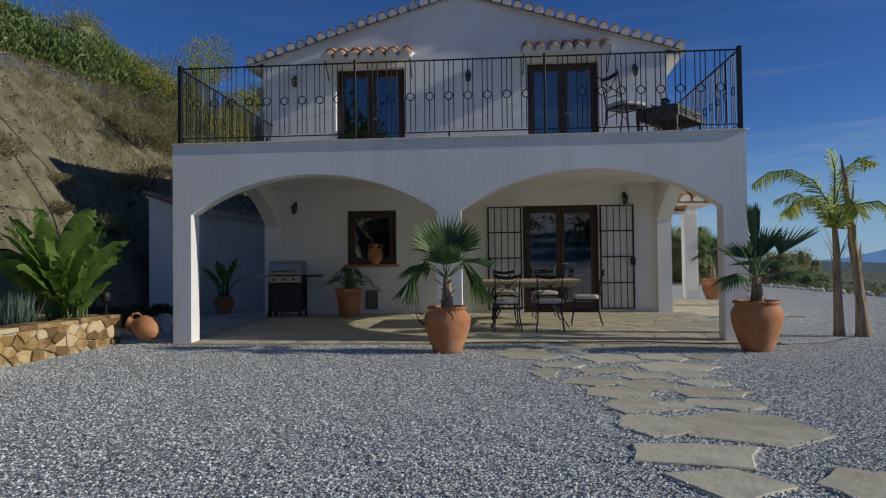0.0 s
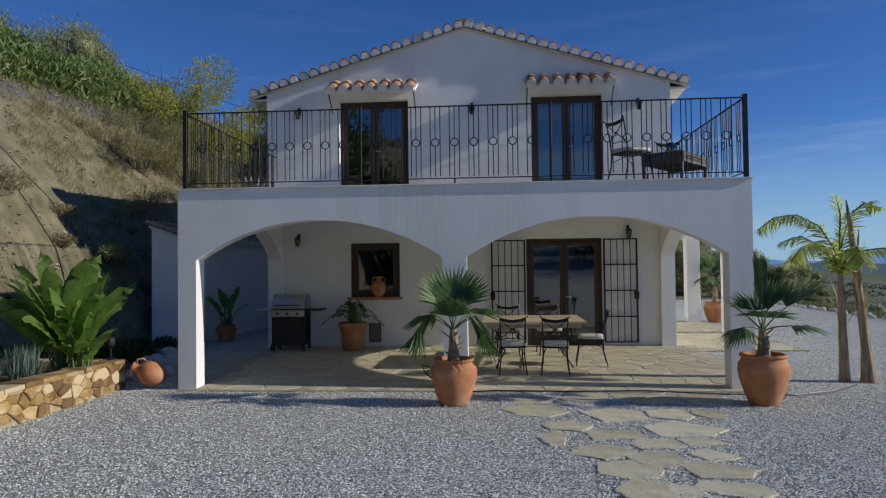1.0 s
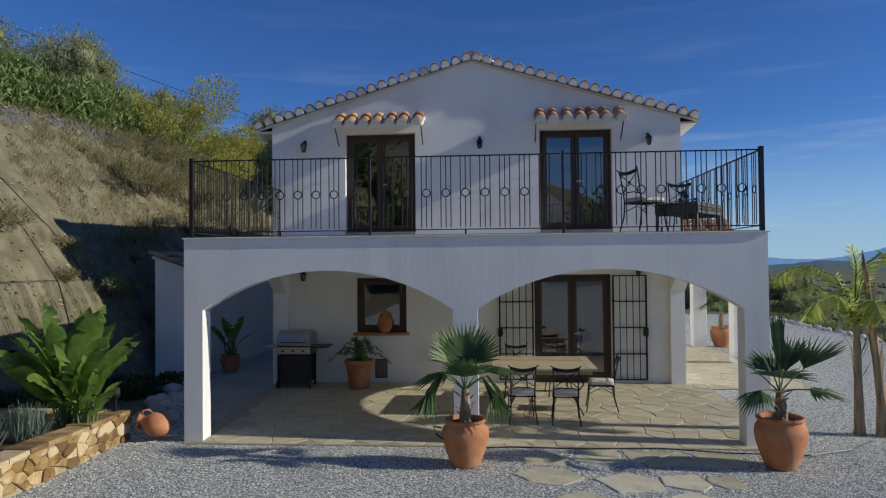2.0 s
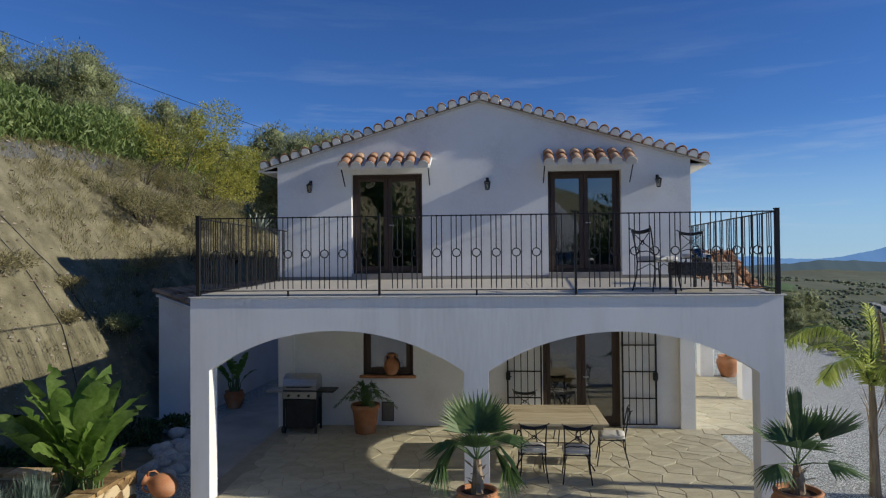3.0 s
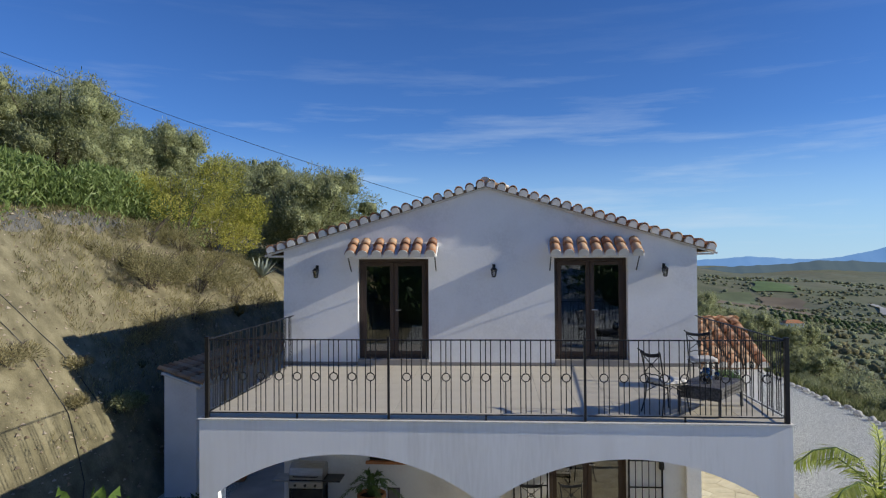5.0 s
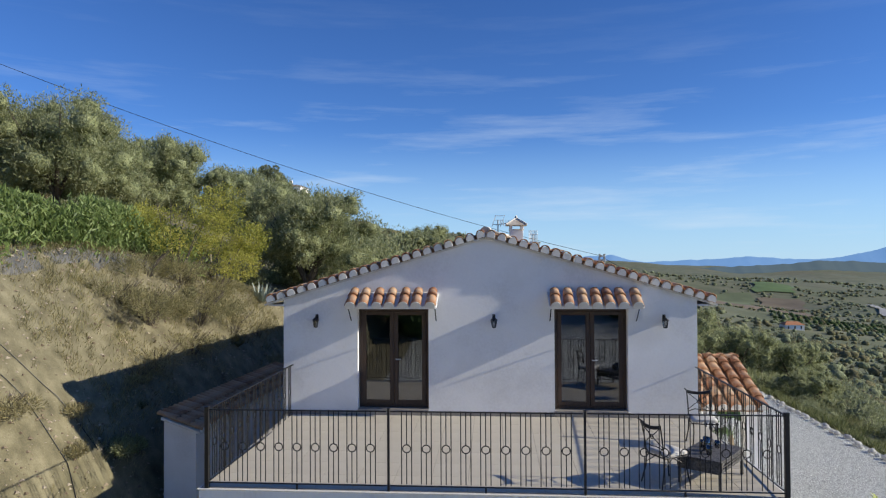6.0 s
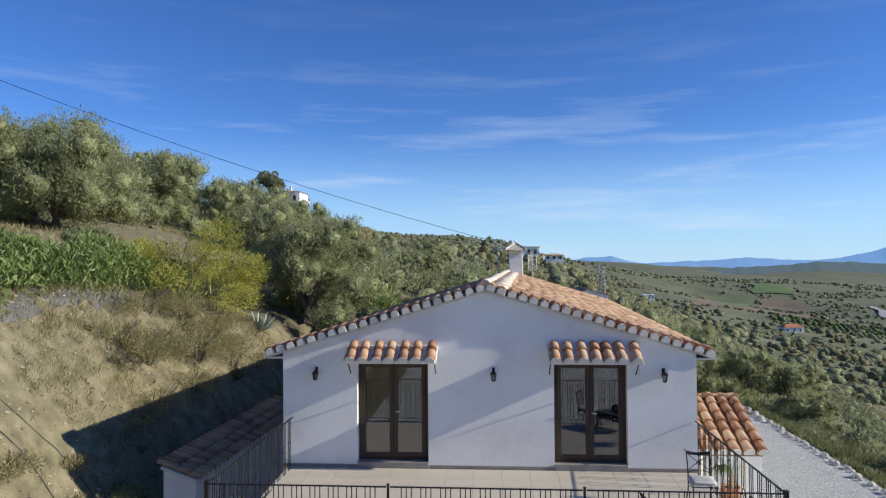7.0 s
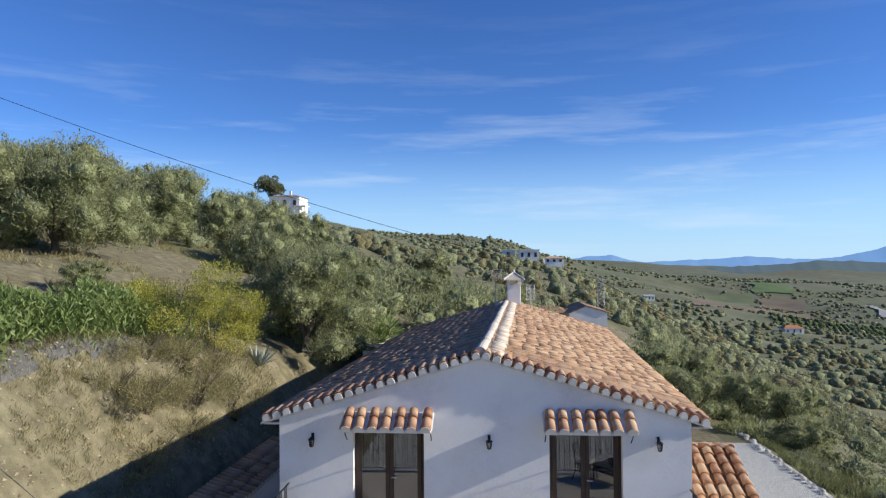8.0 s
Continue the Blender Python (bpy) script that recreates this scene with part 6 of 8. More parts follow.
for pts, L, dr, pr in (([(-0.03, 0, 1.6), (-0.12, -0.02, 2.0), (-0.34, -0.06, 2.33), (-0.68, -0.1, 2.5), (-1.02, -0.14, 2.46), (-1.28, -0.17, 2.28)], 0.36, 0.55, 110),
                       ([(-0.03, 0, 1.6), (-0.22, -0.16, 1.95), (-0.5, -0.34, 2.08), (-0.8, -0.5, 2.0), (-1.0, -0.6, 1.8)], 0.34, 0.6, 80),
                       ([(-0.03, 0, 1.6), (0.04, 0.04, 2.1), (0.18, 0.08, 2.5), (0.42, 0.12, 2.68), (0.68, 0.16, 2.6)], 0.3, 0.45, 80),
                       ([(-0.03, 0, 1.6), (-0.02, -0.26, 1.95), (-0.06, -0.55, 2.0), (-0.1, -0.82, 1.78)], 0.34, 0.6, 70),
                       ([(-0.03, 0, 1.6), (0.16, -0.2, 1.95), (0.4, -0.4, 1.98), (0.58, -0.55, 1.75)], 0.3, 0.6, 60),
                       ([(-0.03, 0, 1.6), (-0.16, 0.2, 2.0), (-0.4, 0.42, 2.2), (-0.65, 0.6, 2.1)], 0.3, 0.5, 60),
                       ([(-0.03, 0, 1.65), (-0.02, 0.0, 2.1), (0.0, 0.0, 2.5), (-0.06, 0.0, 2.8)], 0.22, 0.2, 40)):
    rows = []
    spine = [Vector(p) for p in pts]
    frond(rows, spine, r, L, dr, pr)
    fr = new("frond", leaf_mesh("frond", rows, PALM_LEAF))
    fr.parent = palm
    bm = bmesh.new()
    tube(bm, pts, [0.022] + [0.013] * (len(pts) - 2) + [0.004], 5)
    part("spine", bm, STALK, fr)
dead = thing("dead_palm", 5.86, 0.74, 0.0, "bare brown palm trunk with a split pointed top", "palm", "palms on the gravel")
bm = bmesh.new()
tube(bm, [(0.02, 0, -0.05), (0.02, 0, 0.05), (-0.01, 0, 0.5), (-0.07, 0.02, 1.2), (-0.13, 0.04, 1.9), (-0.17, 0.06, 2.4), (-0.2, 0.08, 2.72)], [0.14, 0.11, 0.07, 0.06, 0.048, 0.036, 0.01], 11)
for v in bm.verts:
    v.co += Vector((1, 0.6, 0)) * 0.022 * noise.noise(v.co * 6)
part("trunk", bm, FIBRE, dead)
rows = []
for k in range(14):
    h = r.uniform(0.3, 2.1)
    a = r.uniform(0, 6.28)
    rows.append((Vector((-0.07 * h + 0.05 * math.cos(a), 0.05 * math.sin(a), h)), Vector((0.12 * math.cos(a), 0.12 * math.sin(a), 1)).normalized(), Vector((math.cos(a), math.sin(a), 0)), r.uniform(0.3, 0.6), 0.045, 0.0))
old = new("fibre_skirt", leaf_mesh("fibre_skirt", rows, DRY_LEAF))
old.parent = dead


def broad_plant(x, y, z, leaves, label, seed, size=1.0):
    """A clump of broad paddle leaves on long stalks."""
    r = random.Random(seed)
    ob = thing("broad_leaf_plant", x, y, z, label, "plant")
    for k in range(leaves):
        az = 2.39996 * k + r.uniform(-0.3, 0.3)
        lean = 0.04 + 0.34 * (k / leaves)
        H = size * (1.35 - 0.85 * (k / leaves)) * r.uniform(0.85, 1.1)
        out = Vector((math.cos(az), math.sin(az), 0))
        foot = out * 0.1 * r.random()
        top = foot + out * H * lean * 0.5 + Vector((0, 0, H * 0.48))
        L, Wd = size * r.uniform(0.6, 0.95), size * r.uniform(0.095, 0.15)
        n, bmv = 8, bmesh.new()
        way = (out * (0.35 + lean) + Vector((0, 0, 1.25 - lean))).normalized()
        p, rows = top.copy(), []
        bend = r.uniform(0.0, 0.05) + 0.12 * lean
        twist = r.uniform(-1.3, 1.3)
        for i in range(n + 1):
            t = i / n
            w = Wd * (math.sin(math.pi * min(t * 0.93 + 0.07, 1.0)) ** 0.6) * (1 if i < n else 0.05)
            side = way.cross(Vector((0, 0, 1)))
            side = (side.normalized() if side.length > 0.05 else Vector((1, 0, 0)))
            side = (Matrix.Rotation(twist, 3, way) @ side).normalized()
            nrm = side.cross(way).normalized()
            ruffle = 0.012 * math.sin(i * 2.3 + k)
            rows.append((bmv.verts.new(p - side * w + nrm * (w * 0.35 + ruffle)), bmv.verts.new(p), bmv.verts.new(p + side * w + nrm * (w * 0.35 - ruffle))))
            p = p + way * L / n
            way = (way + (out * 0.5 - Vector((0, 0, 1))) * bend).normalized()
        for a, b in zip(rows, rows[1:]):
            for q in (0, 2):
                if r.random() < 0.3:
                    # a tear: the blade runs to a point between the ribs
                    edge = bmv.verts.new(a[q].co.lerp(b[q].co, 0.7) - Vector((0, 0, 0.03 * size)))
                    bmv.faces.new((a[1], b[1], edge, a[q]))
                else:
                    bmv.faces.new((a[q], a[1], b[1], b[q]))
        bmesh.ops.recalc_face_normals(bmv, faces=bmv.faces)
        leaf = part("leaf", bmv, BIG_LEAF, ob, smooth=True)
        bm = bmesh.new()
        tube(bm, [foot, foot.lerp(top, 0.5) + out * 0.02, top], [0.022, 0.016, 0.01], 6)
        part("stalk", bm, STALK, leaf)
    return ob


broad_plant(-5.75, -0.6, 0.34, 26, "tall broad-leaved plant with paddle leaves in the stone planter", 61, 1.28)
broad_plant(-5.42, -0.72, 0.34, 14, "low broad-leaved plant at the front of the planter", 63, 0.72)
broad_plant(-6.0, -0.25, 0.34, 10, "smaller broad-leaved plant behind the planter wall", 62, 0.8)


def tuft(name, x, y, z, blades, length, mat, label, category, seed, spread=0.6, width=0.012, group="", scale_xy=0.12):
    r = random.Random(seed)
    rows = []
    for k in range(blades):
        a = r.uniform(0, 6.28)
        e = r.uniform(0.15, 1.0) * spread
        d = Vector((math.cos(a) * e, math.sin(a) * e, 1 - 0.35 * e)).normalized()
        q = r.uniform(0, scale_xy)
        b = r.uniform(0, 6.28)
        rows.append((Vector((q * math.cos(b), q * math.sin(b), 0)), d, Vector((math.cos(a), math.sin(a), 0.2)), length * r.uniform(0.6, 1.1), width, r.uniform(0.1, 0.6)))
    ob = new(name, leaf_mesh(name, rows, mat))
    ob.location = (x, y, z)
    return tagged(ob, label, category, group)


BLUE_GRASS = leaf_material("blue_grass", ((0.09, 0.14, 0.10), (0.17, 0.23, 0.18), (0.27, 0.33, 0.28)), 3.0, 0.25)
for k, (x, y, s) in enumerate(((-5.78, -1.35, 0.52), (-5.95, -1.95, 0.55), (-6.3, -1.6, 0.5), (-5.75, -2.6, 0.5), (-6.2, -2.5, 0.55))):
    tuft("blue_fescue", x, y, 0.34, 420, s, BLUE_GRASS, "grey-blue tufted grass in the stone planter", "grass", 70 + k, 1.1, 0.014, "fescue tufts", 0.16)


def cycad(x, y, z, n, L, label, seed):
    r = random.Random(seed)
    ob = thing("cycad", x, y, z, label, "plant")
    for k in range(n):
        a = 2.399 * k
        e = 0.3 + 1.0 * (k / n)
        out = Vector((math.cos(a), math.sin(a), 0))
        up = Vector((0, 0, 1))
        spine = [out * 0.02, out * L * 0.25 * e + up * L * (0.75 - 0.3 * e), out * L * 0.6 * e + up * L * (1.0 - 0.55 * e), out * L * 0.9 * e + up * L * (0.95 - 0.75 * e)]
        rows = []
        frond(rows, spine, r, 0.13, 0.15, 26)
        fr = new("frond", leaf_mesh("frond", rows, FAN_LEAF))
        fr.parent = ob
        bm = bmesh.new()
        tube(bm, spine, [0.008, 0.006, 0.005, 0.002], 4)
        part("spine", bm, STALK, fr)
    return ob


cycad(-2.5, 3.66, 0.61, 14, 0.62, "dark green cycad in a terracotta pot on the porch", 81)
back_pot = olla("terracotta_pot", -6.2, 6.3, 0.2, 0.24, 0.42, "terracotta pot in the shaded passage beside the house", "terracotta pots")
broad_plant(-6.2, 6.3, 0.4, 9, "broad-leaved pot plant in the shaded passage", 63, 0.75)

# ---- trees and shrubs ----
def leaf_cloud(name, pts, ways, length, width, mat, rs):
    """Many small pointed leaves from arrays of places and directions, in one mesh."""
    n = len(pts)
    ways = ways / np.linalg.norm(ways, axis=1, keepdims=True)
    side = np.cross(ways, rs.normal(size=(n, 3)))
    side /= np.linalg.norm(side, axis=1, keepdims=True)
    L = (length * rs.uniform(0.6, 1.15, n))[:, None]
    Wd = (width * rs.uniform(0.7, 1.2, n))[:, None]
    quad = np.stack([pts, pts + ways * L * 0.45 + side * Wd / 2, pts + ways * L, pts + ways * L * 0.45 - side * Wd / 2], 1).reshape(-1, 3)
    me = bpy.data.meshes.new(name)
    me.from_pydata(quad.tolist(), [], np.arange(4 * n).reshape(-1, 4).tolist())
    me.materials.append(mat)
    return me


def crown_points(blobs, n, rs, fill=0.55):
    """Places in and on a set of rounded clumps (x, y, z, r), with outward directions."""
    blobs = np.array(blobs, float)
    pick = rs.choice(len(blobs), n, p=blobs[:, 3] ** 2 / (blobs[:, 3] ** 2).sum())
    d = rs.normal(size=(n, 3))
    d /= np.linalg.norm(d, axis=1, keepdims=True)
    rad = blobs[pick, 3] * (fill + (1 - fill) * rs.uniform(0, 1, n) ** 0.5) * (1 + 0.18 * np.sin(d[:, 0] * 7 + pick) * np.cos(d[:, 2] * 6))
    p = blobs[pick, :3] + d * rad[:, None] * np.array([1, 1, 0.85])
    return p, d


OLIVE = leaf_material("olive_leaf", ((0.20, 0.225, 0.10), (0.31, 0.335, 0.165), (0.43, 0.45, 0.265)), 0.5, 0.55, 0.8)
GREEN = leaf_material("dark_shrub_leaf", ((0.03, 0.06, 0.018), (0.06, 0.105, 0.03), (0.11, 0.165, 0.05)), 0.8, 0.3)
YELLOW = leaf_material("yellowing_leaf", ((0.27, 0.29, 0.055), (0.48, 0.47, 0.095), (0.64, 0.59, 0.15)), 0.8, 0.6)
REED = leaf_material("oleander_leaf", ((0.12, 0.175, 0.05), (0.20, 0.275, 0.08), (0.29, 0.36, 0.13)), 0.8, 0.4)
STRAW = leaf_material("dry_grass", ((0.19, 0.165, 0.08), (0.31, 0.275, 0.135), (0.43, 0.385, 0.205)), 0.8, 0.35)
TWIG = leaf_material("twiggy_scrub_leaf", ((0.18, 0.165, 0.08), (0.30, 0.28, 0.13), (0.43, 0.395, 0.20)), 0.8, 0.55)
BARK = material("olive_bark", ((0.06, 0.05, 0.04), (0.15, 0.125, 0.10)), 0.95, 6.0, 30.0, 0.9, stretch=(2, 2, 0.6))


def foliage_mass(name, colors, grain):
    """A dense mass of small leaves: mottled, with deep relief."""
    m = material(name, colors, 0.95, 1.1, grain, 1.0, detail=8.0)
    for node in m.node_tree.nodes:
        if node.type == "BUMP":
            node.inputs["Distance"].default_value = 0.35
    m.node_tree.nodes["Principled BSDF"].inputs["Specular IOR Level"].default_value = 0.15
    return m


OLIVE_MASS = foliage_mass("olive_foliage", ((0.16, 0.18, 0.085), (0.24, 0.265, 0.135), (0.31, 0.335, 0.185)), 9.0)
BUSH_MASS = foliage_mass("scrub_foliage", ((0.125, 0.142, 0.076), (0.185, 0.207, 0.117), (0.25, 0.27, 0.162)), 4.0)
HEATH_MASS = foliage_mass("heath_foliage", ((0.085, 0.085, 0.042), (0.15, 0.142, 0.072), (0.22, 0.195, 0.11)), 4.0)
GREEN_MASS = foliage_mass("dark_foliage", ((0.025, 0.042, 0.016), (0.055, 0.085, 0.03), (0.10, 0.14, 0.05)), 4.0)


def ico(level):
    bm = bmesh.new()
    bmesh.ops.create_icosphere(bm, subdivisions=level, radius=1.0)
    v = np.array([p.co[:] for p in bm.verts])
    f = np.array([[q.index for q in p.verts] for p in bm.faces])
    bm.free()
    return v, f


ICO = {k: ico(k) for k in (1, 2, 3)}


def lumps(centres, radii, level, rs, flat=0.9, rough=0.07, wide=None):
    """Uneven rounded masses as arrays of vertices and faces."""
    v, f = ICO[level]
    n = len(centres)
    ph = rs.uniform(0, 6.28, (n, 1, 4))
    a, b, c = v[None, :, 0], v[None, :, 1], v[None, :, 2]
    rad = 1 + 0.2 * np.sin(4 * a + ph[..., 0]) * np.cos(4 * b + ph[..., 1]) + 0.13 * np.sin(7 * c + 6 * a + ph[..., 2]) + 0.1 * np.sin(11 * b - 7 * c + ph[..., 3]) + rs.normal(0, rough, (n, len(v)))
    w = np.ones(n) if wide is None else wide
    out = np.stack([a * rad * w[:, None], b * rad, c * rad * flat], -1) * radii[:, None, None] + centres[:, None, :]
    faces = (f[None] + len(v) * np.arange(n)[:, None, None]).reshape(-1, 3)
    return out.reshape(-1, 3), faces


def olive_tree(x, y, label, height, radius, seed, leaves=14000, low=0.12, blade=0.18):
    rs, r = np.random.RandomState(seed), random.Random(seed)
    z = float(land(x, y))
    ob = thing("olive_tree", x, y, z - 0.1, label, "tree", "olive trees on the slope")
    bm = bmesh.new()
    tips = []
    fork = height * 0.11
    tube(bm, [(0, 0, 0), (0.1, 0.05, fork * 0.5), (0.05, 0.1, fork)], [0.3, 0.22, 0.2], 9)
    for k in range(6):
        a = k * 1.05 + r.uniform(-0.3, 0.3)
        e = Vector((math.cos(a) * radius * 0.6, math.sin(a) * radius * 0.6, height * r.uniform(0.55, 0.8)))
        mid = Vector((e.x * 0.4, e.y * 0.4, fork + (e.z - fork) * 0.45))
        tube(bm, [(0.05, 0.1, fork - 0.05), mid, e], [0.15, 0.09, 0.025], 7)
        tips.append(e)
        for j in range(2):
            tube(bm, [mid, mid + Vector((r.uniform(-1, 1), r.uniform(-1, 1), r.uniform(0.3, 1.0))) * radius * 0.45], [0.06, 0.015], 5)
    part("trunk", bm, BARK, ob)
    blobs = [(0, 0, height * 0.55, radius * 0.7)]
    for k in range(64):
        a, e = r.uniform(0, 6.28), r.uniform(-1.0, 1.0)
        d = radius * r.uniform(0.35, 0.9)
        blobs.append((d * math.cos(a), d * math.sin(a), max(height * (0.42 + 0.48 * e * (1 - 0.3 * d / radius)), radius * low), radius * r.uniform(0.16, 0.32)))
    p, d = crown_points(blobs, leaves, rs, 0.3)
    ways = d * 0.35 + np.array([0, 0, 0.7]) + rs.normal(size=d.shape) * 0.75
    crown = new("crown", leaf_cloud("crown", p, ways, blade, blade * 0.2, OLIVE, rs))
    crown.parent = ob
    arr = np.array(blobs)
    vs, fs = lumps(arr[:, :3], arr[:, 3] * 0.54, 1, rs, 0.85, 0.15)
    inner = new("inner_crown", mesh_of("inner_crown", vs.tolist(), fs.tolist(), OLIVE_MASS))
    inner.parent = ob
    return ob


olive_tree(-8.8, 21.6, "wide grey-green olive tree behind the bank", 6.0, 3.2, 1, 46000, -0.1, 0.2)
olive_tree(-24.3, 26.0, "large grey-green olive tree on the slope above the bank", 7.2, 4.5, 2, 46000, 0.3, 0.26)
olive_tree(-26.0, 40.5, "grey-green olive tree on the bare slope", 6.2, 3.7, 3, 24000, 0.3, 0.28)
olive_tree(-17.0, 40.0, "grey-green olive tree on the slope behind the house", 4.6, 3.3, 4, 16000, 0.2, 0.26)
base_tree = olive_tree(-31.5, 33.0, "grey-green olive tree on the upper slope", 6.6, 3.9, 5, 10500, 0.2, 0.34)
for x, y, rot, s in ((-38, 38, 40, 1.0), (-33, 48, 110, 1.0), (-23.5, 48, 170, 0.8), (-17.0, 52, 220, 0.7), (-11.0, 46, 280, 0.55), (-12.5, 31, 320, 0.6), (-37, 47, 20, 1.1), (-40, 30, 70, 1.1), (-27, 60, 130, 0.95), (-34.5, 58, 15, 1.15), (-21, 62, 240, 0.85), (-5.5, 52, 60, 0.55),
                     (-33, 17.5, 200, 1.05), (-26.5, 14.0, 250, 1.0), (-4.5, 33.0, 100, 0.45), (-9.8, 37.5, 190, 0.5), (2.0, 40.0, 150, 0.4), (-21.5, 53, 75, 0.9), (-16.0, 15.7, 30, 0.27),
                     (8.2, 28.2, 20, 0.5), (10.8, 27.6, 130, 0.46), (13.4, 28.6, 210, 0.5), (9.6, 31.5, 300, 0.55), (12.4, 32.5, 50, 0.5), (6.6, 31.0, 170, 0.5), (15.5, 24.5, 95, 0.36), (16.5, 29.0, 260, 0.48)):
    copy_thing(base_tree, pose(x, y, float(land(x, y)) - 0.1, 0, 0, rot) @ Matrix.Diagonal((s, s, s, 1)))


def shrub(name, x, y, z, r0, h, n, size, mat, label, seed, category="shrub", width=0.45, up=0.6, group="", twigs=9):
    rs, r = np.random.RandomState(seed), random.Random(seed)
    blobs = [(0, 0, h * 0.5, r0 * 0.6)] + [(r0 * 0.75 * math.cos(a), r0 * 0.75 * math.sin(a), h * r.uniform(0.3, 0.85), r0 * r.uniform(0.25, 0.5)) for a in (r.uniform(0, 6.28) for _ in range(12))]
    p, d = crown_points(blobs, n, rs, 0.4)
    p[:, 2] = np.maximum(p[:, 2] * h / (r0 * 1.2 + h * 0.3), -0.2)
    ob = thing(name, x, y, z, label, category, group)
    leaves = new("foliage", leaf_cloud("foliage", p, d + np.array([0, 0, up]) + rs.normal(size=d.shape) * 0.5, size, size * width, mat, rs))
    leaves.parent = ob
    bm = bmesh.new()
    for k in range(twigs):
        a = r.uniform(0, 6.28)
        tube(bm, [(0.05 * math.cos(a), 0.05 * math.sin(a), -0.3), (r0 * 0.35 * math.cos(a), r0 * 0.35 * math.sin(a), h * 0.4), (r0 * 0.7 * math.cos(a + 0.2), r0 * 0.7 * math.sin(a + 0.2), h * 0.8)], [0.03, 0.014, 0.005] if twigs < 12 else [0.016, 0.009, 0.003], 5)
    part("branchwork", bm, BARK, ob)
    return ob


def on_land(x, y):
    return float(land(x, y))


shrub("yellow_shrub", -10.3, 11.6, on_land(-10.3, 11.6) - 0.1, 1.75, 2.7, 12000, 0.085, YELLOW, "yellow-green shrub on the edge of the bank", 11)
shrub("yellow_shrub", -9.9, 13.8, on_land(-9.9, 13.8) - 0.1, 1.6, 2.3, 10000, 0.09, YELLOW, "yellow-green shrub beside the agave", 12)
shrub("dry_shrub", -9.7, 8.6, on_land(-9.7, 8.6) - 0.1, 1.25, 1.2, 6500, 0.11, TWIG, "large brown-green twiggy shrub on the bank", 13, width=0.16, twigs=40)
shrub("dry_shrub", -9.2, 10.6, on_land(-9.2, 10.6) - 0.1, 1.3, 1.15, 6500, 0.11, TWIG, "twiggy olive-brown shrub above the shaded bank", 14, width=0.16, twigs=40)
for k, (x, y, r0) in enumerate(((-10.3, 8.2, 0.9), (-10.4, 9.8, 1.1), (-9.1, 8.0, 0.8), (-8.9, 9.6, 1.0), (-9.9, 11.0, 1.1), (-8.8, 12.4, 1.0), (-9.1, 7.0, 0.55), (-9.3, 2.5, 0.6), (-9.1, 4.4, 0.35), (-8.75, 3.7, 0.3), (-9.5, 12.6, 1.0), (-8.6, 14.2, 0.7))):
    shrub("dry_shrub", x, y, on_land(x, y) - 0.12, r0, r0 * 0.85, int(2600 * (0.4 + r0 * r0)), 0.10, (TWIG, TWIG, STRAW)[k % 3] if not 6 < k < 10 else STRAW, "straggling dry shrub growing on the earth bank", 130 + k, width=0.14, group="dry shrubs on the bank", twigs=24)
shrub("green_shrub", -7.4, 17.8, on_land(-7.4, 17.8) - 0.2, 1.5, 1.7, 7000, 0.13, OLIVE, "grey-green leafy shrub behind the house", 15)
shrub("green_shrub", -5.8, 20.6, on_land(-5.8, 20.6) - 0.2, 1.7, 1.9, 7000, 0.13, OLIVE, "grey-green leafy shrub behind the roof", 16)
shrub("green_shrub", -7.2, 3.2, on_land(-7.2, 3.2) - 0.2, 0.6, 0.7, 2200, 0.1, GREEN, "dark shrub at the shaded foot of the bank", 17)
shrub("green_shrub", -6.4, 4.2, -0.05, 0.45, 0.5, 1500, 0.09, GREEN, "low dark shrub beside the shed", 18)
shrub("green_shrub", -7.6, 1.1, on_land(-7.6, 1.1) - 0.2, 0.8, 1.0, 3000, 0.12, GREEN, "dark shrub behind the planter", 19)
shrub("grey_shrub", -8.5, 4.9, on_land(-8.5, 4.9) - 0.05, 0.55, 0.5, 3000, 0.1, OLIVE, "small grey-green shrub hanging on the bank", 20, width=0.2)
shrub("side_shrub", 15.5, 19.0, on_land(15.5, 19.0) - 0.3, 1.5, 1.2, 6000, 0.2, OLIVE, "grey-green shrub below the yard's edge", 21, width=0.22)
shrub("side_shrub", 13.0, 26.0, on_land(13.0, 26.0) - 0.3, 1.6, 1.4, 6000, 0.2, OLIVE, "grey-green shrub on the valley side", 22, width=0.22)
shrub("side_shrub", 11.5, 31.0, on_land(11.5, 31.0) - 0.3, 2.4, 2.6, 7000, 0.2, OLIVE, "grey-green shrub behind the yard", 23, width=0.22)
shrub("side_shrub", 9.0, 27.5, on_land(9.0, 27.5) - 0.3, 1.8, 2.2, 5000, 0.16, OLIVE, "grey-green shrub at the end of the yard", 24, width=0.22)

# hedge of long-leaved oleander along the top of the bank
rs = np.random.RandomState(31)
n = 20000
hy = rs.uniform(1.0, 12.5, n)
hx = bank_top(hy) - 0.75 - 0.2 * np.sin(hy * 1.3) + rs.normal(0, 0.4, n)
hz = land(hx, hy) + rs.uniform(0, 1, n) ** 0.8 * (1.15 + 0.25 * np.sin(hy * 2.1))
hedge = new("hedge", leaf_cloud("hedge", np.stack([hx, hy, hz], 1), np.stack([rs.normal(0, 0.6, n), rs.normal(0, 0.6, n), rs.uniform(0.3, 1.2, n)], 1), 0.26, 0.05, REED, rs))
tagged(hedge, "bright green oleander hedge along the top of the bank", "hedge", kind="stuff")

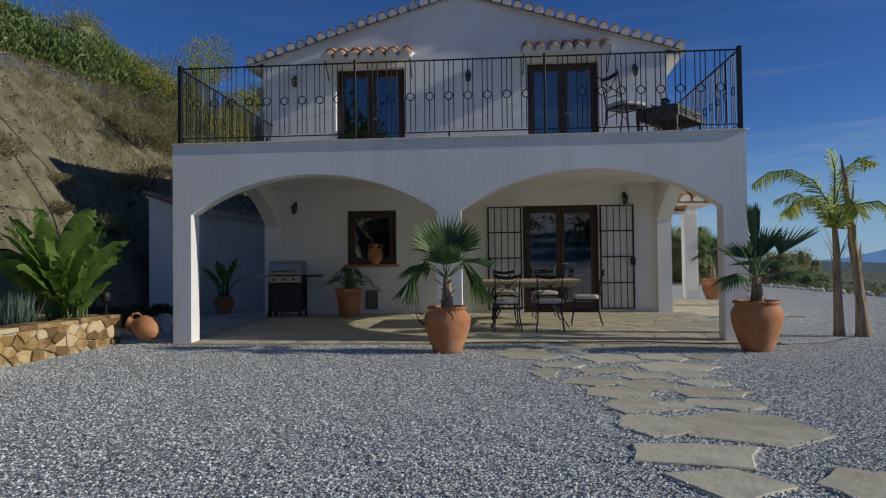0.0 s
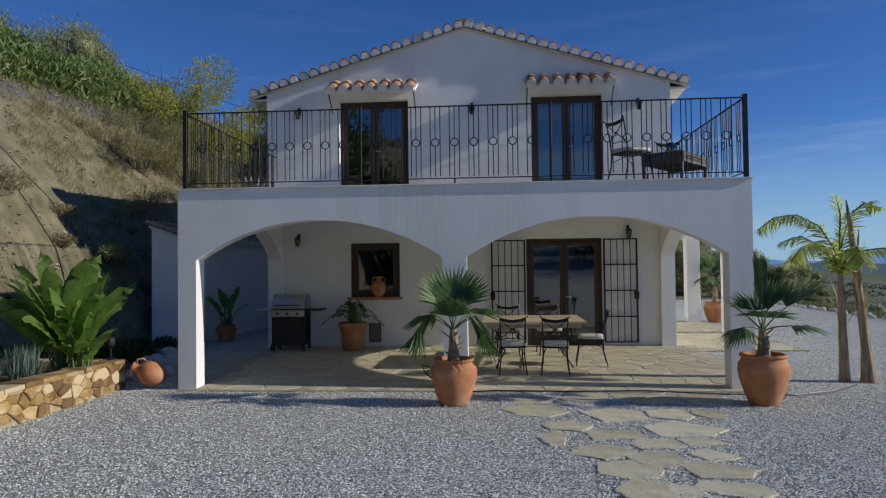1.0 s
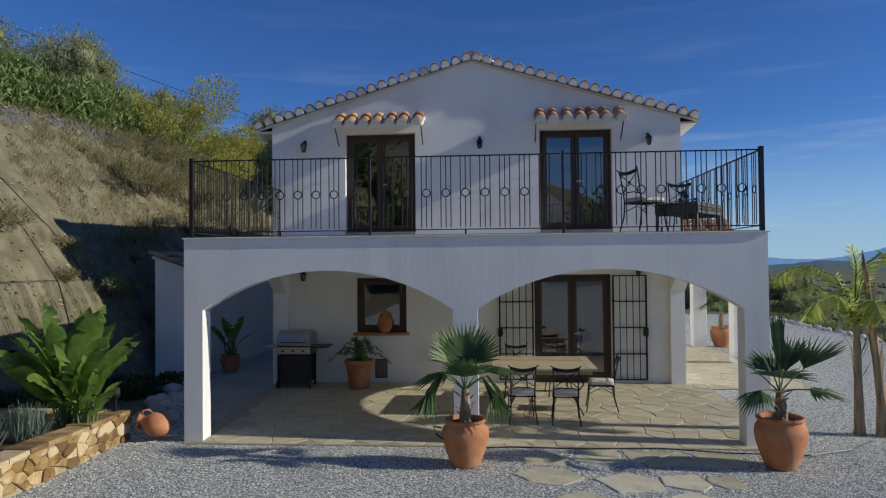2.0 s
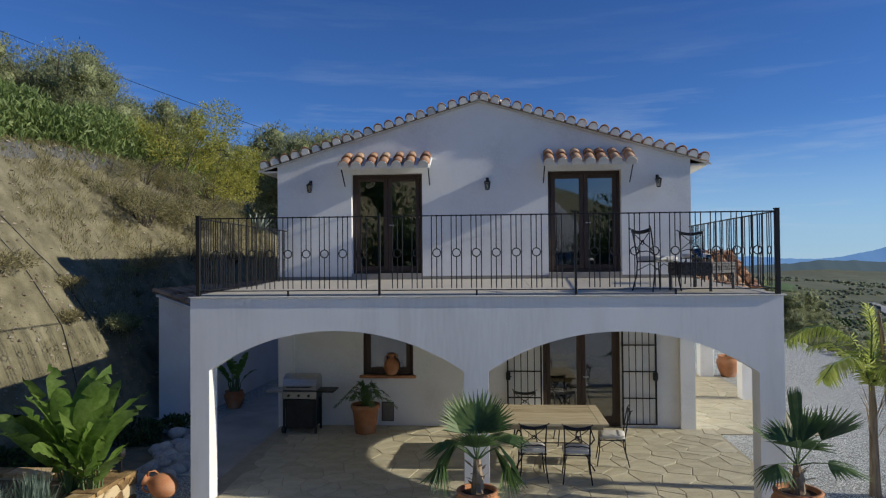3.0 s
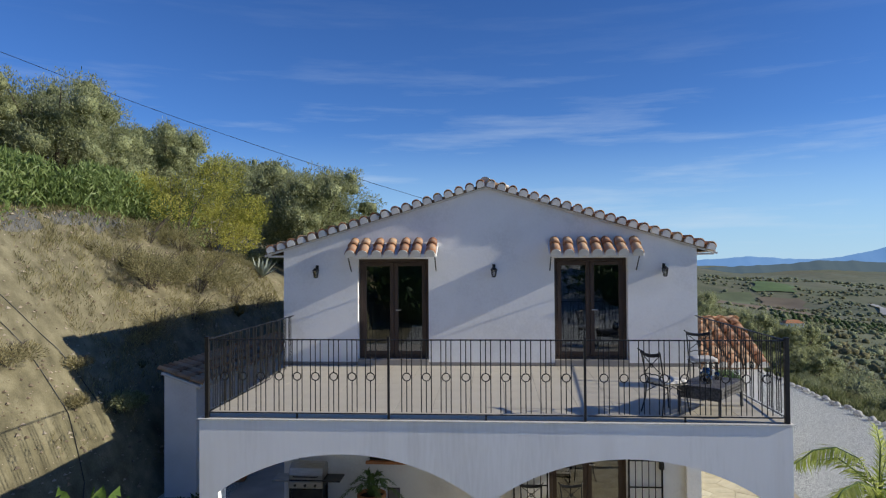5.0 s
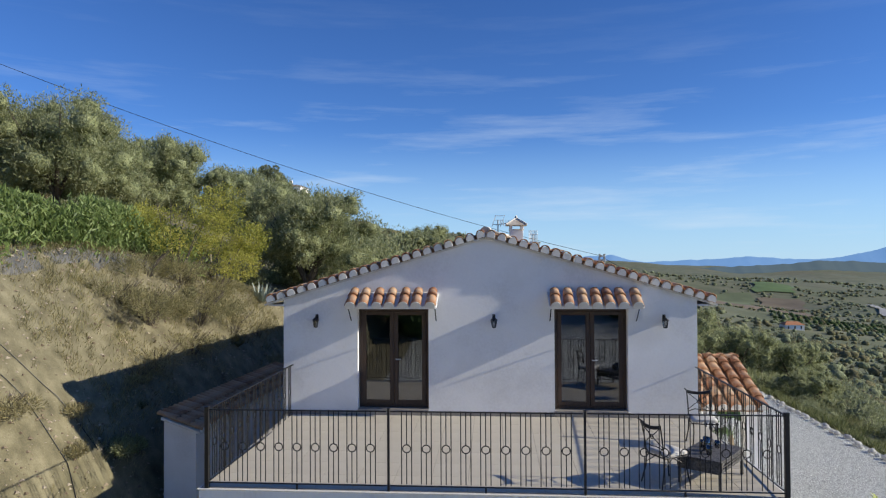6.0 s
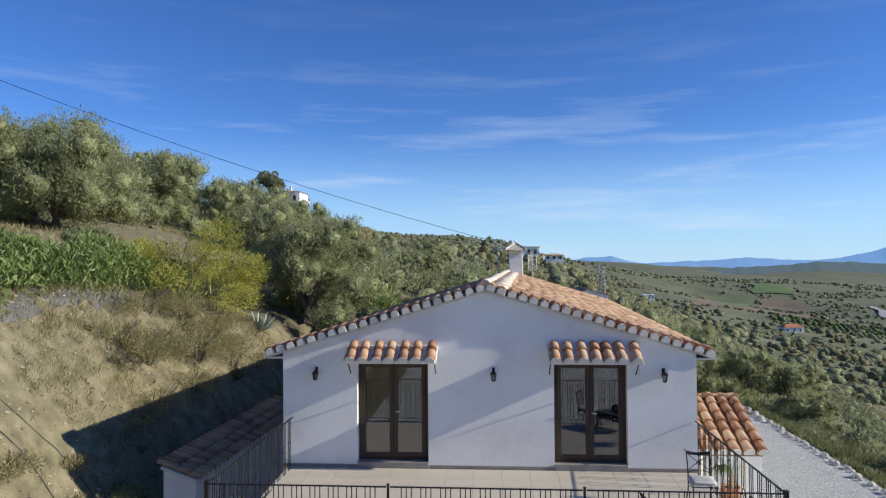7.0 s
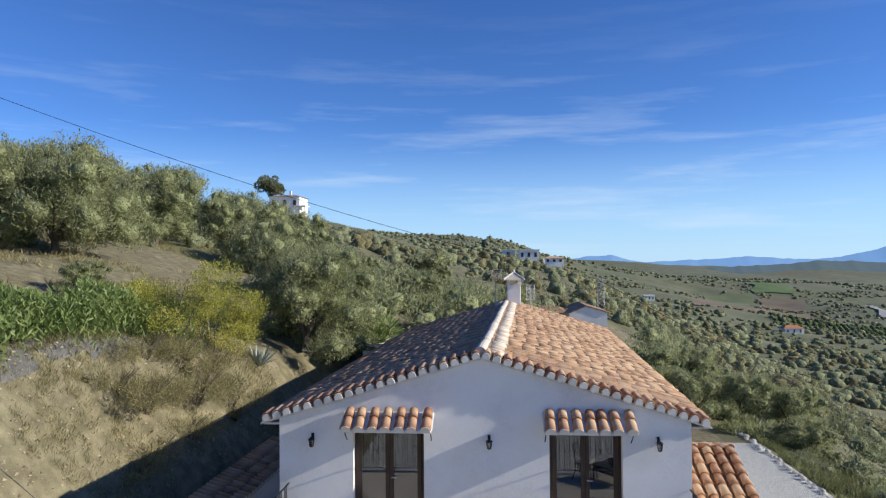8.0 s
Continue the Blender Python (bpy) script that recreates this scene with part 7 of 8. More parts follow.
# agave
AGAVE = leaf_material("agave_leaf", ((0.16, 0.21, 0.17), (0.27, 0.32, 0.27), (0.38, 0.42, 0.35)), 2.0, 0.1, 0.5)
rows = []
r = random.Random(4)
for k in range(34):
    a = 2.39996 * k
    e = 1.25 - 1.15 * k / 34
    rows.append((Vector((0.05 * math.cos(a), 0.05 * math.sin(a), 0)), Vector((math.cos(a) * math.cos(e), math.sin(a) * math.cos(e), math.sin(e))), Vector((0, 0, 1)), r.uniform(0.75, 1.0), 0.13, r.uniform(-0.15, 0.12)))
agave = new("agave", leaf_mesh("agave", rows, AGAVE))
agave.location = (-9.1, 16.2, on_land(-9.1, 16.2) + 0.05)
tagged(agave, "pale grey-green agave rosette on the bank", "agave")

# dry grass and twigs on the bank, green grass on the valley edge
def grass(name, n, xr, yr, keep, length, mat, label, seed, per=7):
    rs = np.random.RandomState(seed)
    x, y = rs.uniform(*xr, n), rs.uniform(*yr, n)
    ok = keep(x, y)
    x, y = np.repeat(x[ok], per), np.repeat(y[ok], per)
    m = len(x)
    x, y = x + rs.normal(0, 0.05, m), y + rs.normal(0, 0.05, m)
    ways = np.stack([rs.normal(0.15, 0.45, m), rs.normal(-0.1, 0.45, m), rs.uniform(0.6, 1.2, m)], 1)
    ob = new(name, leaf_cloud(name, np.stack([x, y, land(x, y) - 0.02], 1), ways, length, length * 0.07, mat, rs))
    return tagged(ob, label, "grass", kind="stuff")


EDGE_GRASS = leaf_material("olive_grass", ((0.09, 0.11, 0.04), (0.16, 0.18, 0.07), (0.25, 0.26, 0.12)), 0.8, 0.4)
clumps = lambda x, y: value_noise(x, y, 1.1, 21) + 0.6 * value_noise(x, y, 0.4, 22)
grass("dry_grass", 9000, (-12.5, -7.0), (-4, 16), lambda x, y: (x < bank_foot(y) - 0.6) & (clumps(x, y) > 0.2), 0.17, STRAW, "dry straw-coloured grass on the earth bank", 41)
grass("dry_grass", 7000, (-12.0, -7.0), (2, 17), lambda x, y: (x < bank_foot(y) - 0.5) & (clumps(x + 5, y) + 0.12 * (y - 8) > 0.35), 0.2, TWIG, "olive-brown dry stalks between the shrubs on the bank", 46, 5)
grass("dry_grass", 9000, (-40, -13), (2, 50), lambda x, y: clumps(x * 0.4, y * 0.4) > 0.1, 0.4, STRAW, "dry grass between the olive trees", 42, 6)
grass("green_grass", 12000, (11.9, 17), (-2, 34), lambda x, y: (x > 12.2 + 0.02 * y) & (clumps(x, y) > -0.25), 0.42, EDGE_GRASS, "long green grass along the yard's edge", 43, 6)
grass("green_grass", 4000, (-40, -13), (2, 50), lambda x, y: clumps(x * 0.5 + 9, y * 0.5) > 0.55, 0.3, REED, "patches of green grass below the olive trees", 44, 6)
# small stones lying on the bank
rs = np.random.RandomState(45)
bx, by = rs.uniform(-12, -7, 9000), rs.uniform(-3, 18, 9000)
ok = (bx < bank_foot(by) - 0.1) & (bx > bank_top(by) - 0.4)
bx, by = bx[ok], by[ok]
mats = [Matrix.Translation((x, y, z)) @ Matrix.Rotation(a, 4, "Z") @ Matrix.Diagonal((s, s * 0.8, s, 1)) for x, y, z, a, s in zip(bx, by, land(bx, by), rs.uniform(0, 6, len(bx)), 0.014 + 0.07 * rs.uniform(0, 1, len(bx)) ** 4)]
CLOD = material("earth_clods", ((0.16, 0.12, 0.08), (0.30, 0.24, 0.165), (0.42, 0.36, 0.27)), 0.95, 6.0, 40.0, 0.3, per_island=0.6)
tagged(joined("bank_stones", pebble_base(), mats, CLOD, None, smooth_shade=False), "small stones and clods lying on the earth bank", "stones", kind="stuff")
# dark irrigation tubes on the bank
for pts in ([(-11.2, 2.6), (-10.2, 3.4), (-9.3, 4.1), (-8.4, 4.5)], [(-10.4, 2.3), (-9.4, 3.2), (-8.6, 3.4), (-8.0, 3.0), (-7.6, 2.2)]):
    bm = bmesh.new()
    fine = [(a[0] + (b[0] - a[0]) * t / 5, a[1] + (b[1] - a[1]) * t / 5) for a, b in zip(pts, pts[1:]) for t in range(5)]
    tube(bm, [(x, y, on_land(x, y) + 0.03) for x, y in fine], 0.009, 5)
    tagged(part("bank_hose", bm, DARK), "thin dark water pipe lying on the earth bank", "pipe")
# tree stakes above the hedge
for x, y in ((-13.6, 12.6), (-13.0, 15.2), (-12.6, 17.0), (-12.2, 18.6)):
    bm = bmesh.new()
    tube(bm, [(x, y, on_land(x, y) - 0.2), (x, y, on_land(x, y) + 1.1)], 0.04, 6)
    tagged(part("stake", bm, TABLE_WOOD), "weathered wooden stake above the hedge", "stake", "stakes above the hedge")

# ---- woods and groves further off ----
BUSH = leaf_material("grey_green_scrub_leaf", ((0.15, 0.17, 0.088), (0.225, 0.25, 0.138), (0.31, 0.33, 0.20)), 0.22, 0.5, 0.95)
HEATH = leaf_material("brown_green_scrub_leaf", ((0.12, 0.115, 0.06), (0.175, 0.16, 0.085), (0.23, 0.20, 0.115)), 0.22, 0.5, 0.95)


def bushes(name, x, y, size, mat, label, seed, sink=0.0, tall=0.9):
    """Rounded uneven clumps of foliage with small leaf sprays round each crown, finer where they stand nearer."""
    rs = np.random.RandomState(seed)
    away = np.hypot(x, y + 9)
    wide = rs.uniform(0.85, 1.25, len(x))
    z = land(x, y)
    near = away < 260
    centres = np.stack([x, y, z + size * (0.32 - sink)], 1)
    vs, fs = [], []
    for pick, level in ((away < 25, 3), ((away >= 25) & (away < 130), 2), (away >= 130, 1)):
        if pick.any():
            v, f = lumps(centres[pick], size[pick] * np.interp(away[pick], (40, 70, 130), (0.42, 0.55, 0.78)), level, rs, tall, wide=wide[pick])
            fs.append(f + sum(len(q) for q in vs))
            vs.append(v)
    mass = {OLIVE: OLIVE_MASS, BUSH: BUSH_MASS, HEATH: HEATH_MASS, GREEN: GREEN_MASS}[mat]
    count = np.select([away < 34, away < 60, away < 130, away < 260], [620, 350, 100, 26], 9)
    card = np.select([away < 34, away < 60, away < 130, away < 260], [0.13, 0.165, 0.2, 0.28], 0.5)
    k = np.repeat(np.arange(len(x)), count)
    m = len(k)
    d = rs.normal(size=(m, 3))
    d[:, 2] = np.abs(d[:, 2]) - 0.25
    d /= np.linalg.norm(d, axis=1, keepdims=True)
    rad = size[k] * np.where(away[k] < 70, rs.uniform(0.5, 1.08, m), rs.uniform(0.78, 1.1, m)) * (1 + 0.2 * np.sin(d[:, 0] * 4 + 3 * k) * np.cos(d[:, 1] * 4 + k))
    c = centres[k] + np.stack([d[:, 0] * rad * wide[k], d[:, 1] * rad, d[:, 2] * rad * tall], 1)
    t1 = d * 0.7 + rs.normal(size=(m, 3)) * 0.5 + np.array([0, 0, 0.4])
    t1 /= np.linalg.norm(t1, axis=1, keepdims=True)
    t2 = np.cross(t1, rs.normal(size=(m, 3)))
    t2 /= np.linalg.norm(t2, axis=1, keepdims=True)
    L = (size[k] * card[k] * rs.uniform(0.6, 1.3, m))[:, None]
    quad = np.stack([c - t1 * L * 0.5, c + t2 * L * 0.17, c + t1 * L * 0.5, c - t2 * L * 0.17], 1).reshape(-1, 3)
    base = sum(len(q) for q in vs)
    tri = np.concatenate(fs)
    me = bpy.data.meshes.new(name)
    me.from_pydata(np.concatenate(vs + [quad]).tolist(), [], tri.tolist() + (base + np.arange(4 * m).reshape(-1, 4)).tolist())
    me.materials.append(mass)
    me.materials.append(mat)
    me.polygons.foreach_set("material_index", np.r_[np.zeros(len(tri), np.int32), np.ones(m, np.int32)])
    me.polygons.foreach_set("use_smooth", np.r_[np.ones(len(tri), bool), np.zeros(m, bool)])
    return tagged(new(name, me), label, "trees", kind="stuff")


rs = np.random.RandomState(61)
clear = lambda x, y: ~((np.abs(x - 7) < 5) & (np.abs(y - 44) < 8)) & ~((np.abs(x + 47) < 8) & (y > 128) & (y < 156)) & ~((np.abs(x - 11) < 1.5) & (np.abs(y - 59) < 3))
for mat, seed, n, label in ((BUSH, 62, 1500, "grey-green olive trees and bushes on the hillside"), (HEATH, 63, 1100, "brownish green bushes on the dry hillside")):
    x, y = rs.uniform(-80, 62, n), 42 + 150 * rs.uniform(0, 1, n) ** 1.15
    ok = clear(x, y) & (value_noise(x, y, 16.0, 90) + 0.5 * value_noise(x, y, 6.0, seed) > -0.3)
    bushes("hillside_bushes", x[ok], y[ok], (0.4 + 1.15 * rs.uniform(0, 1, ok.sum()) ** 2) * (1 + 0.0015 * y[ok]), mat, label, seed)
for mat, seed, n in ((BUSH, 72, 620), (HEATH, 73, 300)):
    x, y = 13.2 + 85 * rs.uniform(0, 1, n) ** 1.5, rs.uniform(-8, 130, n)
    ok = (x > 13.0 + 0.02 * y) & clear(x, y)
    bushes("valley_bushes", x[ok], y[ok], np.minimum(0.42 + 1.15 * rs.uniform(0, 1, ok.sum()) ** 1.7, 0.3 + 0.22 * (x[ok] - 12.3)), mat, "grey-green bushes on the slope below the yard", seed)
x, y = rs.uniform(13.0, 36, 170), rs.uniform(-8, 48, 170)
ok = x > 13.3 + 0.02 * y
bushes("edge_bushes", x[ok], y[ok], np.minimum(rs.uniform(0.35, 1.0, ok.sum()), 0.25 + 0.16 * (x[ok] - 12.6)), BUSH, "low grey-green bushes crowding the slope at the yard's edge", 75, tall=0.8)
# out of view: trees added so that the door glass reflects something dark
x, y = rs.uniform(-50, 50, 70), rs.uniform(-52, -31, 70)
bushes("garden_trees", x, y, rs.uniform(3.0, 5.6, 70), GREEN, "unseen dark trees and bushes added behind the camera for the glass to reflect", 76, tall=1.2)
x, y = rs.uniform(-11.3, -8.2, 22), rs.uniform(0, 15, 22)
ok = (x < bank_foot(y) - 0.7) & (value_noise(x, y, 2.2, 77) > -0.1)
bushes("bank_bushes", x[ok], y[ok], rs.uniform(0.2, 0.5, ok.sum()), HEATH, "small brownish green bushes on the earth bank", 78, tall=0.9)
x, y = rs.uniform(-36, -14.5, 75), rs.uniform(15, 46, 75)
ok = (y > 41 + 0.3 * (x + 26)) | (x < -33)
bushes("slope_bushes", x[ok], y[ok], rs.uniform(0.8, 2.0, ok.sum()), OLIVE, "bushy young olives between the larger trees", 79, tall=1.15)
# groves down the valley, leaving the fields open
FIELDS = (("ploughed_field", 285.0, 735.0, 125.0, 210.0, (0.17, 0.13, 0.085)), ("green_field", 345.0, 1010.0, 75.0, 210.0, (0.12, 0.15, 0.065)), ("green_field", 480.0, 1180.0, 65.0, 110.0, (0.09, 0.15, 0.045)),
          ("ploughed_field", 425.0, 1010.0, 60.0, 130.0, (0.15, 0.12, 0.075)))
u, v = rs.uniform(0, 1, 9500), rs.uniform(0, 1, 9500)
y = 150 + 1750 * v ** 1.35
x = -0.2 * y + u * 0.95 * y + 18
ok = (value_noise(x, y, 90.0, 71) + 0.4 * value_noise(x, y, 30.0, 74) > -0.35) & (y > 190 - 0.9 * x)
for _, fx, fy, fw, fd, _ in FIELDS:
    ok &= ~((np.abs(x - fx - 0.38 * (y - fy)) < fw * 0.5 + 3) & (np.abs(y - fy) < fd * 0.5 + 6))
x, y = x[ok], y[ok]
half = rs.uniform(0, 1, len(x)) < 0.66
for pick, mat, seed in ((half, BUSH, 64), (~half, HEATH, 65)):
    bushes("far_groves", x[pick], y[pick], (0.85 + 1.6 * rs.uniform(0, 1, pick.sum()) ** 1.6) * (1 + y[pick] / 1100), mat, "olive groves and scrub over the far slopes and valley", seed, tall=0.7)
gx_, gy_ = np.meshgrid(np.arange(0, 24), np.arange(0, 12))
x, y = 212 + gx_.ravel() * 5.0 + gy_.ravel() * 4, 510 + gy_.ravel() * 11.0
bushes("orchard_rows", x + rs.normal(0, 0.5, len(x)), y + rs.normal(0, 0.5, len(x)), rs.uniform(1.8, 2.6, len(x)), GREEN, "dark orchard planted in rows in the valley", 66)
# open fields lying on the valley floor
for k, (name, fx, fy, fw, fd, tone) in enumerate(FIELDS):
    fu, fv = np.meshgrid(np.linspace(-0.5, 0.5, 12), np.linspace(-0.5, 0.5, 12))
    px_ = fx + fu * fw + fv * fd * 0.38 + 4 * np.sin(fv * 9)
    py_ = fy + fv * fd + 6 * np.sin(fu * 5 + k)
    pid = np.arange(144).reshape(12, 12)
    quads_ = np.stack([pid[:-1, :-1], pid[:-1, 1:], pid[1:, 1:], pid[1:, :-1]], -1).reshape(-1, 4)
    fm = material("field_soil", (tuple(c * 0.75 for c in tone), tone, tuple(c * 1.25 for c in tone)), 1.0, 0.03, 0.4, 0.0)
    tagged(new(name, mesh_of(name, np.stack([px_, py_, land(px_, py_) + 1.5], -1).reshape(-1, 3).tolist(), quads_.tolist(), fm)), "open field among groves on the valley floor", "field", "fields in the valley", kind="structure")
# a pale road crossing the valley
rt_ = np.linspace(0, 1, 24)
rx_, ry_ = 535 - 75 * rt_ + 6 * np.sin(rt_ * 5), 985 - 190 * rt_
edge_ = np.concatenate([np.stack([rx_ + o, ry_, land(rx_ + o, ry_) + 1.6], 1) for o in (-5, 5)])
ROAD = material("pale_road", ((0.30, 0.30, 0.29), (0.40, 0.40, 0.38)), 0.9, 0.1, 1.0, 0.0)
tagged(new("road", mesh_of("road", edge_.tolist(), [(k, k + 24, k + 25, k + 1) for k in range(23)], ROAD)), "pale grey road crossing the valley", "road", kind="structure")
# close behind the house and between the trees
x, y = rs.uniform(-11, 13, 120), rs.uniform(21, 46, 120)
ok = clear(x, y) & ~((x > 2) & (x < 12.5) & (y < 27)) & ~((x > -6) & (x < 7.6) & (y < 25.5)) & ~((x > -8) & (x < -3) & (y < 26))
bushes("hillside_scrub", x[ok], y[ok], rs.uniform(0.8, 1.7, ok.sum()), OLIVE, "grey-green scrub on the hillside close behind the house", 67, tall=1.1)
x, y = rs.uniform(-46, -12.5, 150), rs.uniform(8, 62, 150)
ok = (y > 44) | (rs.uniform(0, 1, 150) < 0.12)
x, y = x[ok], y[ok]
bushes("hillside_scrub", x, y, 0.25 + 0.75 * rs.uniform(0, 1, len(x)) ** 2, BUSH, "low scrub between the olive trees", 68)
# ---- cables, mast, far houses ----
def cable(a, b, sag, thick, label):
    a, b = Vector(a), Vector(b)
    bm = bmesh.new()
    tube(bm, [a.lerp(b, k / 24) - Vector((0, 0, sag * 4 * (k / 24) * (1 - k / 24))) for k in range(25)], thick, 5)
    return tagged(part("power_cable", bm, DARK), label, "cable", "overhead cables")


cable((-62, 28, 32.0), (11.1, 60, 6.6), 2.3, 0.022, "black overhead power cable above the slope")
cable((11.3, 60, 6.4), (75, 60, -23.4), 1.6, 0.03, "black overhead power cable running down the valley")
mast = thing("lattice_mast", 11.15, 60, on_land(11.15, 60), "grey steel lattice mast carrying power cables", "mast")
GALV = material("galvanised_steel", ((0.22, 0.23, 0.24), (0.34, 0.35, 0.36)), 0.6, 3.0, 20.0, 0.05, metal=0.4)
MH = 6.8 - on_land(11.15, 60)
for sx in (-1, 1):
    for sy in (-1, 1):
        bm = bmesh.new()
        tube(bm, [(sx * 0.36, sy * 0.36, -0.3), (sx * 0.24, sy * 0.24, MH)], 0.04, 4)
        part("leg", bm, GALV, mast)
for k in range(9):
    z0, z1 = MH * k / 9, MH * (k + 1) / 9
    for s_ in (-1, 1):
        bm = bmesh.new()
        tube(bm, [(-0.34, s_ * 0.34, z0), (0.32, s_ * 0.32, z1)], 0.025, 4)
        tube(bm, [(0.34, s_ * 0.34, z0), (-0.32, s_ * 0.32, z1)], 0.025, 4)
        part("brace", bm, GALV, mast)


def far_house(name, x, y, w, d, h, roof_mat, label, roof_h=1.0, flat=False, z=None, windows=3):
    z = on_land(x, y) - 0.5 if z is None else z
    ob = thing(name, x, y, z, label, "house")
    bm = bmesh.new()
    box(bm, -w / 2, w / 2, 0, d, -3, h)
    part("wall", bm, WHITE, ob)
    bm = bmesh.new()
    if flat:
        box(bm, -w / 2 - 0.3, w / 2 + 0.3, -0.3, d + 0.3, h, h + 0.35)
    else:
        v = [bm.verts.new(p) for p in ((-w / 2 - 0.4, -0.4, h), (w / 2 + 0.4, -0.4, h), (w / 2 + 0.4, d + 0.4, h), (-w / 2 - 0.4, d + 0.4, h))]
        t = [bm.verts.new(p) for p in ((-w / 2 + d * 0.3, d / 2, h + roof_h), (w / 2 - d * 0.3, d / 2, h + roof_h))]
        for q in ((v[0], v[1], t[1], t[0]), (v[1], v[2], t[1]), (v[2], v[3], t[0], t[1]), (v[3], v[0], t[0]), (v[3], v[2], v[1], v[0])):
            bm.faces.new(q)
        bmesh.ops.recalc_face_normals(bm, faces=bm.faces)
    part("roof", bm, roof_mat, ob)
    for k in range(windows):
        bm = bmesh.new()
        wx = -w / 2 + w * (k + 0.5) / windows
        box(bm, wx - 0.4, wx + 0.4, -0.04, 0.1, h * 0.35, h * 0.8)
        part("window", bm, WOOD_DARK, ob)
    return ob


vh = far_house("hill_house", -49.5, 148, 7.4, 7.0, 4.0, TILE_FIELD, "white villa with a low tiled roof on the hillside", 0.7, z=20.2)
bm = bmesh.new()
box(bm, 0.3, 0.8, 3.0, 3.5, 4.3, 5.7)
part("chimney", bm, WHITE, vh)
bm = bmesh.new()
box(bm, -3.9, -1.6, -2.2, -0.01, -3, 2.2)
part("side_wing", bm, MORTAR, vh)
bm = bmesh.new()
box(bm, 2.6, 5.6, -1.6, 2.0, 1.55, 1.75)
for x in (2.8, 5.4):
    box(bm, x - 0.12, x + 0.12, -1.5, -1.26, -2, 1.55)
part("porch", bm, WHITE, vh)
far_house("hill_house", 12.0, 206, 6.4, 6.0, 3.2, MORTAR, "grey-white block house on the far ridge", 0.5, True, z=8.3)
far_house("hill_house", 5.6, 212, 4.2, 6.0, 2.2, MORTAR, "low grey house on the far ridge", 0.5, True, z=9.4, windows=1)
far_house("hill_house", 20.0, 206, 6.0, 6.0, 1.8, TILE, "low house with a sandy wall on the far ridge", 0.6, z=7.2)


def gable_shed(x0, x1, y, depth, eave, apex, foot, roof_mat, label):
    """A small building with its gable end towards the yard."""
    ob = thing("outbuilding", 0, 0, 0, label, "house")
    mid = x0 + (x1 - x0) * 0.45
    bm = bmesh.new()
    ring = [(x0, foot), (x1, foot), (x1, eave), (mid, apex), (x0, eave - 0.1)]
    a = [bm.verts.new((x, y, z)) for x, z in ring]
    b = [bm.verts.new((x, y + depth, z)) for x, z in ring]
    bm.faces.new(a[::-1])
    bm.faces.new(b)
    for i in range(5):
        bm.faces.new((a[i], a[(i + 1) % 5], b[(i + 1) % 5], b[i]))
    bmesh.ops.recalc_face_normals(bm, faces=bm.faces)
    part("wall", bm, WHITE, ob)
    for xa, za, xb, zb in ((x0 - 0.15, eave - 0.16, mid, apex), (x1 + 0.15, eave - 0.06, mid, apex)):
        bm = bmesh.new()
        v = [bm.verts.new(p) for p in ((xa, y - 0.08, za + 0.02), (xb, y - 0.08, zb + 0.02), (xb, y + depth, zb + 0.02), (xa, y + depth, za + 0.02))]
        w = [bm.verts.new(q.co + Vector((0, 0, 0.08))) for q in v]
        bm.faces.new(v[::-1])
        bm.faces.new(w)
        for i in range(4):
            bm.faces.new((v[i], v[(i + 1) % 4], w[(i + 1) % 4], w[i]))
        bmesh.ops.recalc_face_normals(bm, faces=bm.faces)
        part("roof", bm, roof_mat, ob)


gable_shed(6.0, 8.9, 43.0, 5.0, 4.6, 5.05, 1.0, TILE_FIELD, "small white gabled outbuilding behind the villa")
far_house("outbuilding", 4.6, 44.6, 3.0, 4.0, 0.75, TILE_FIELD, "low building with a brown roof behind the villa", 0.5, z=3.7, windows=0)
far_house("valley_house", 178.0, 400, 11, 8, 3.6, TERRACOTTA, "white house with a red roof in the valley", 1.8)
far_house("valley_house", 122.0, 520, 8, 8, 4.0, WHITE, "small white house on the far valley slope", 1.0, True)
far_house("valley_house", 215.0, 355, 6, 6, 3.0, MORTAR, "small white house by the valley road", 0.8, True)
# a low lean-to with pale tiles at the foot of the slope behind the house
lean = thing("lean_to", -5.4, 22.6, on_land(-5.4, 22.6), "low lean-to with pale clay tiles behind the house", "shed")
LZ = 4.6 - on_land(-5.4, 22.6)
bm = bmesh.new()
box(bm, -0.75, 0.65, -0.5, 3.0, -0.4, LZ - 0.16, 0.01)
part("wall", bm, WHITE, lean)
tiles_ = [Matrix.Translation((0.75, -0.5 + 0.2 * k, LZ - 0.14)) @ Matrix.Rotation(radians(10), 4, "Y") @ Matrix.Rotation(radians(90), 4, "Z") @ Matrix.Diagonal((1, 3.4, 0.8, 1)) for k in range(18)]
joined("lean_to_tiles", barrel_data(0.46, 0.098, 0.085, seg=6), tiles_, RIDGE_TILE, lean)
shrub("leafy_shrub", -6.5, 24.0, on_land(-6.5, 24.0) - 0.2, 1.5, 2.6, 2600, 0.6, REED, "bright green long-leaved shrub behind the house", 161, width=0.12, up=0.4)
shrub("green_shrub", -3.2, 24.5, on_land(-3.2, 24.5) - 0.2, 1.6, 1.8, 4000, 0.16, GREEN, "dark green leafy shrub on the slope behind the roof", 162)
hilltop = thing("hilltop_tree", -53.6, 149.5, 19.6, "dark round-crowned tree beside the hillside villa", "tree")
rt = random.Random(66)
bm = bmesh.new()
tube(bm, [(0, 0, -3.5), (0.1, 0, 3.0), (0.2, 0, 6.5)], [0.4, 0.3, 0.18], 7)
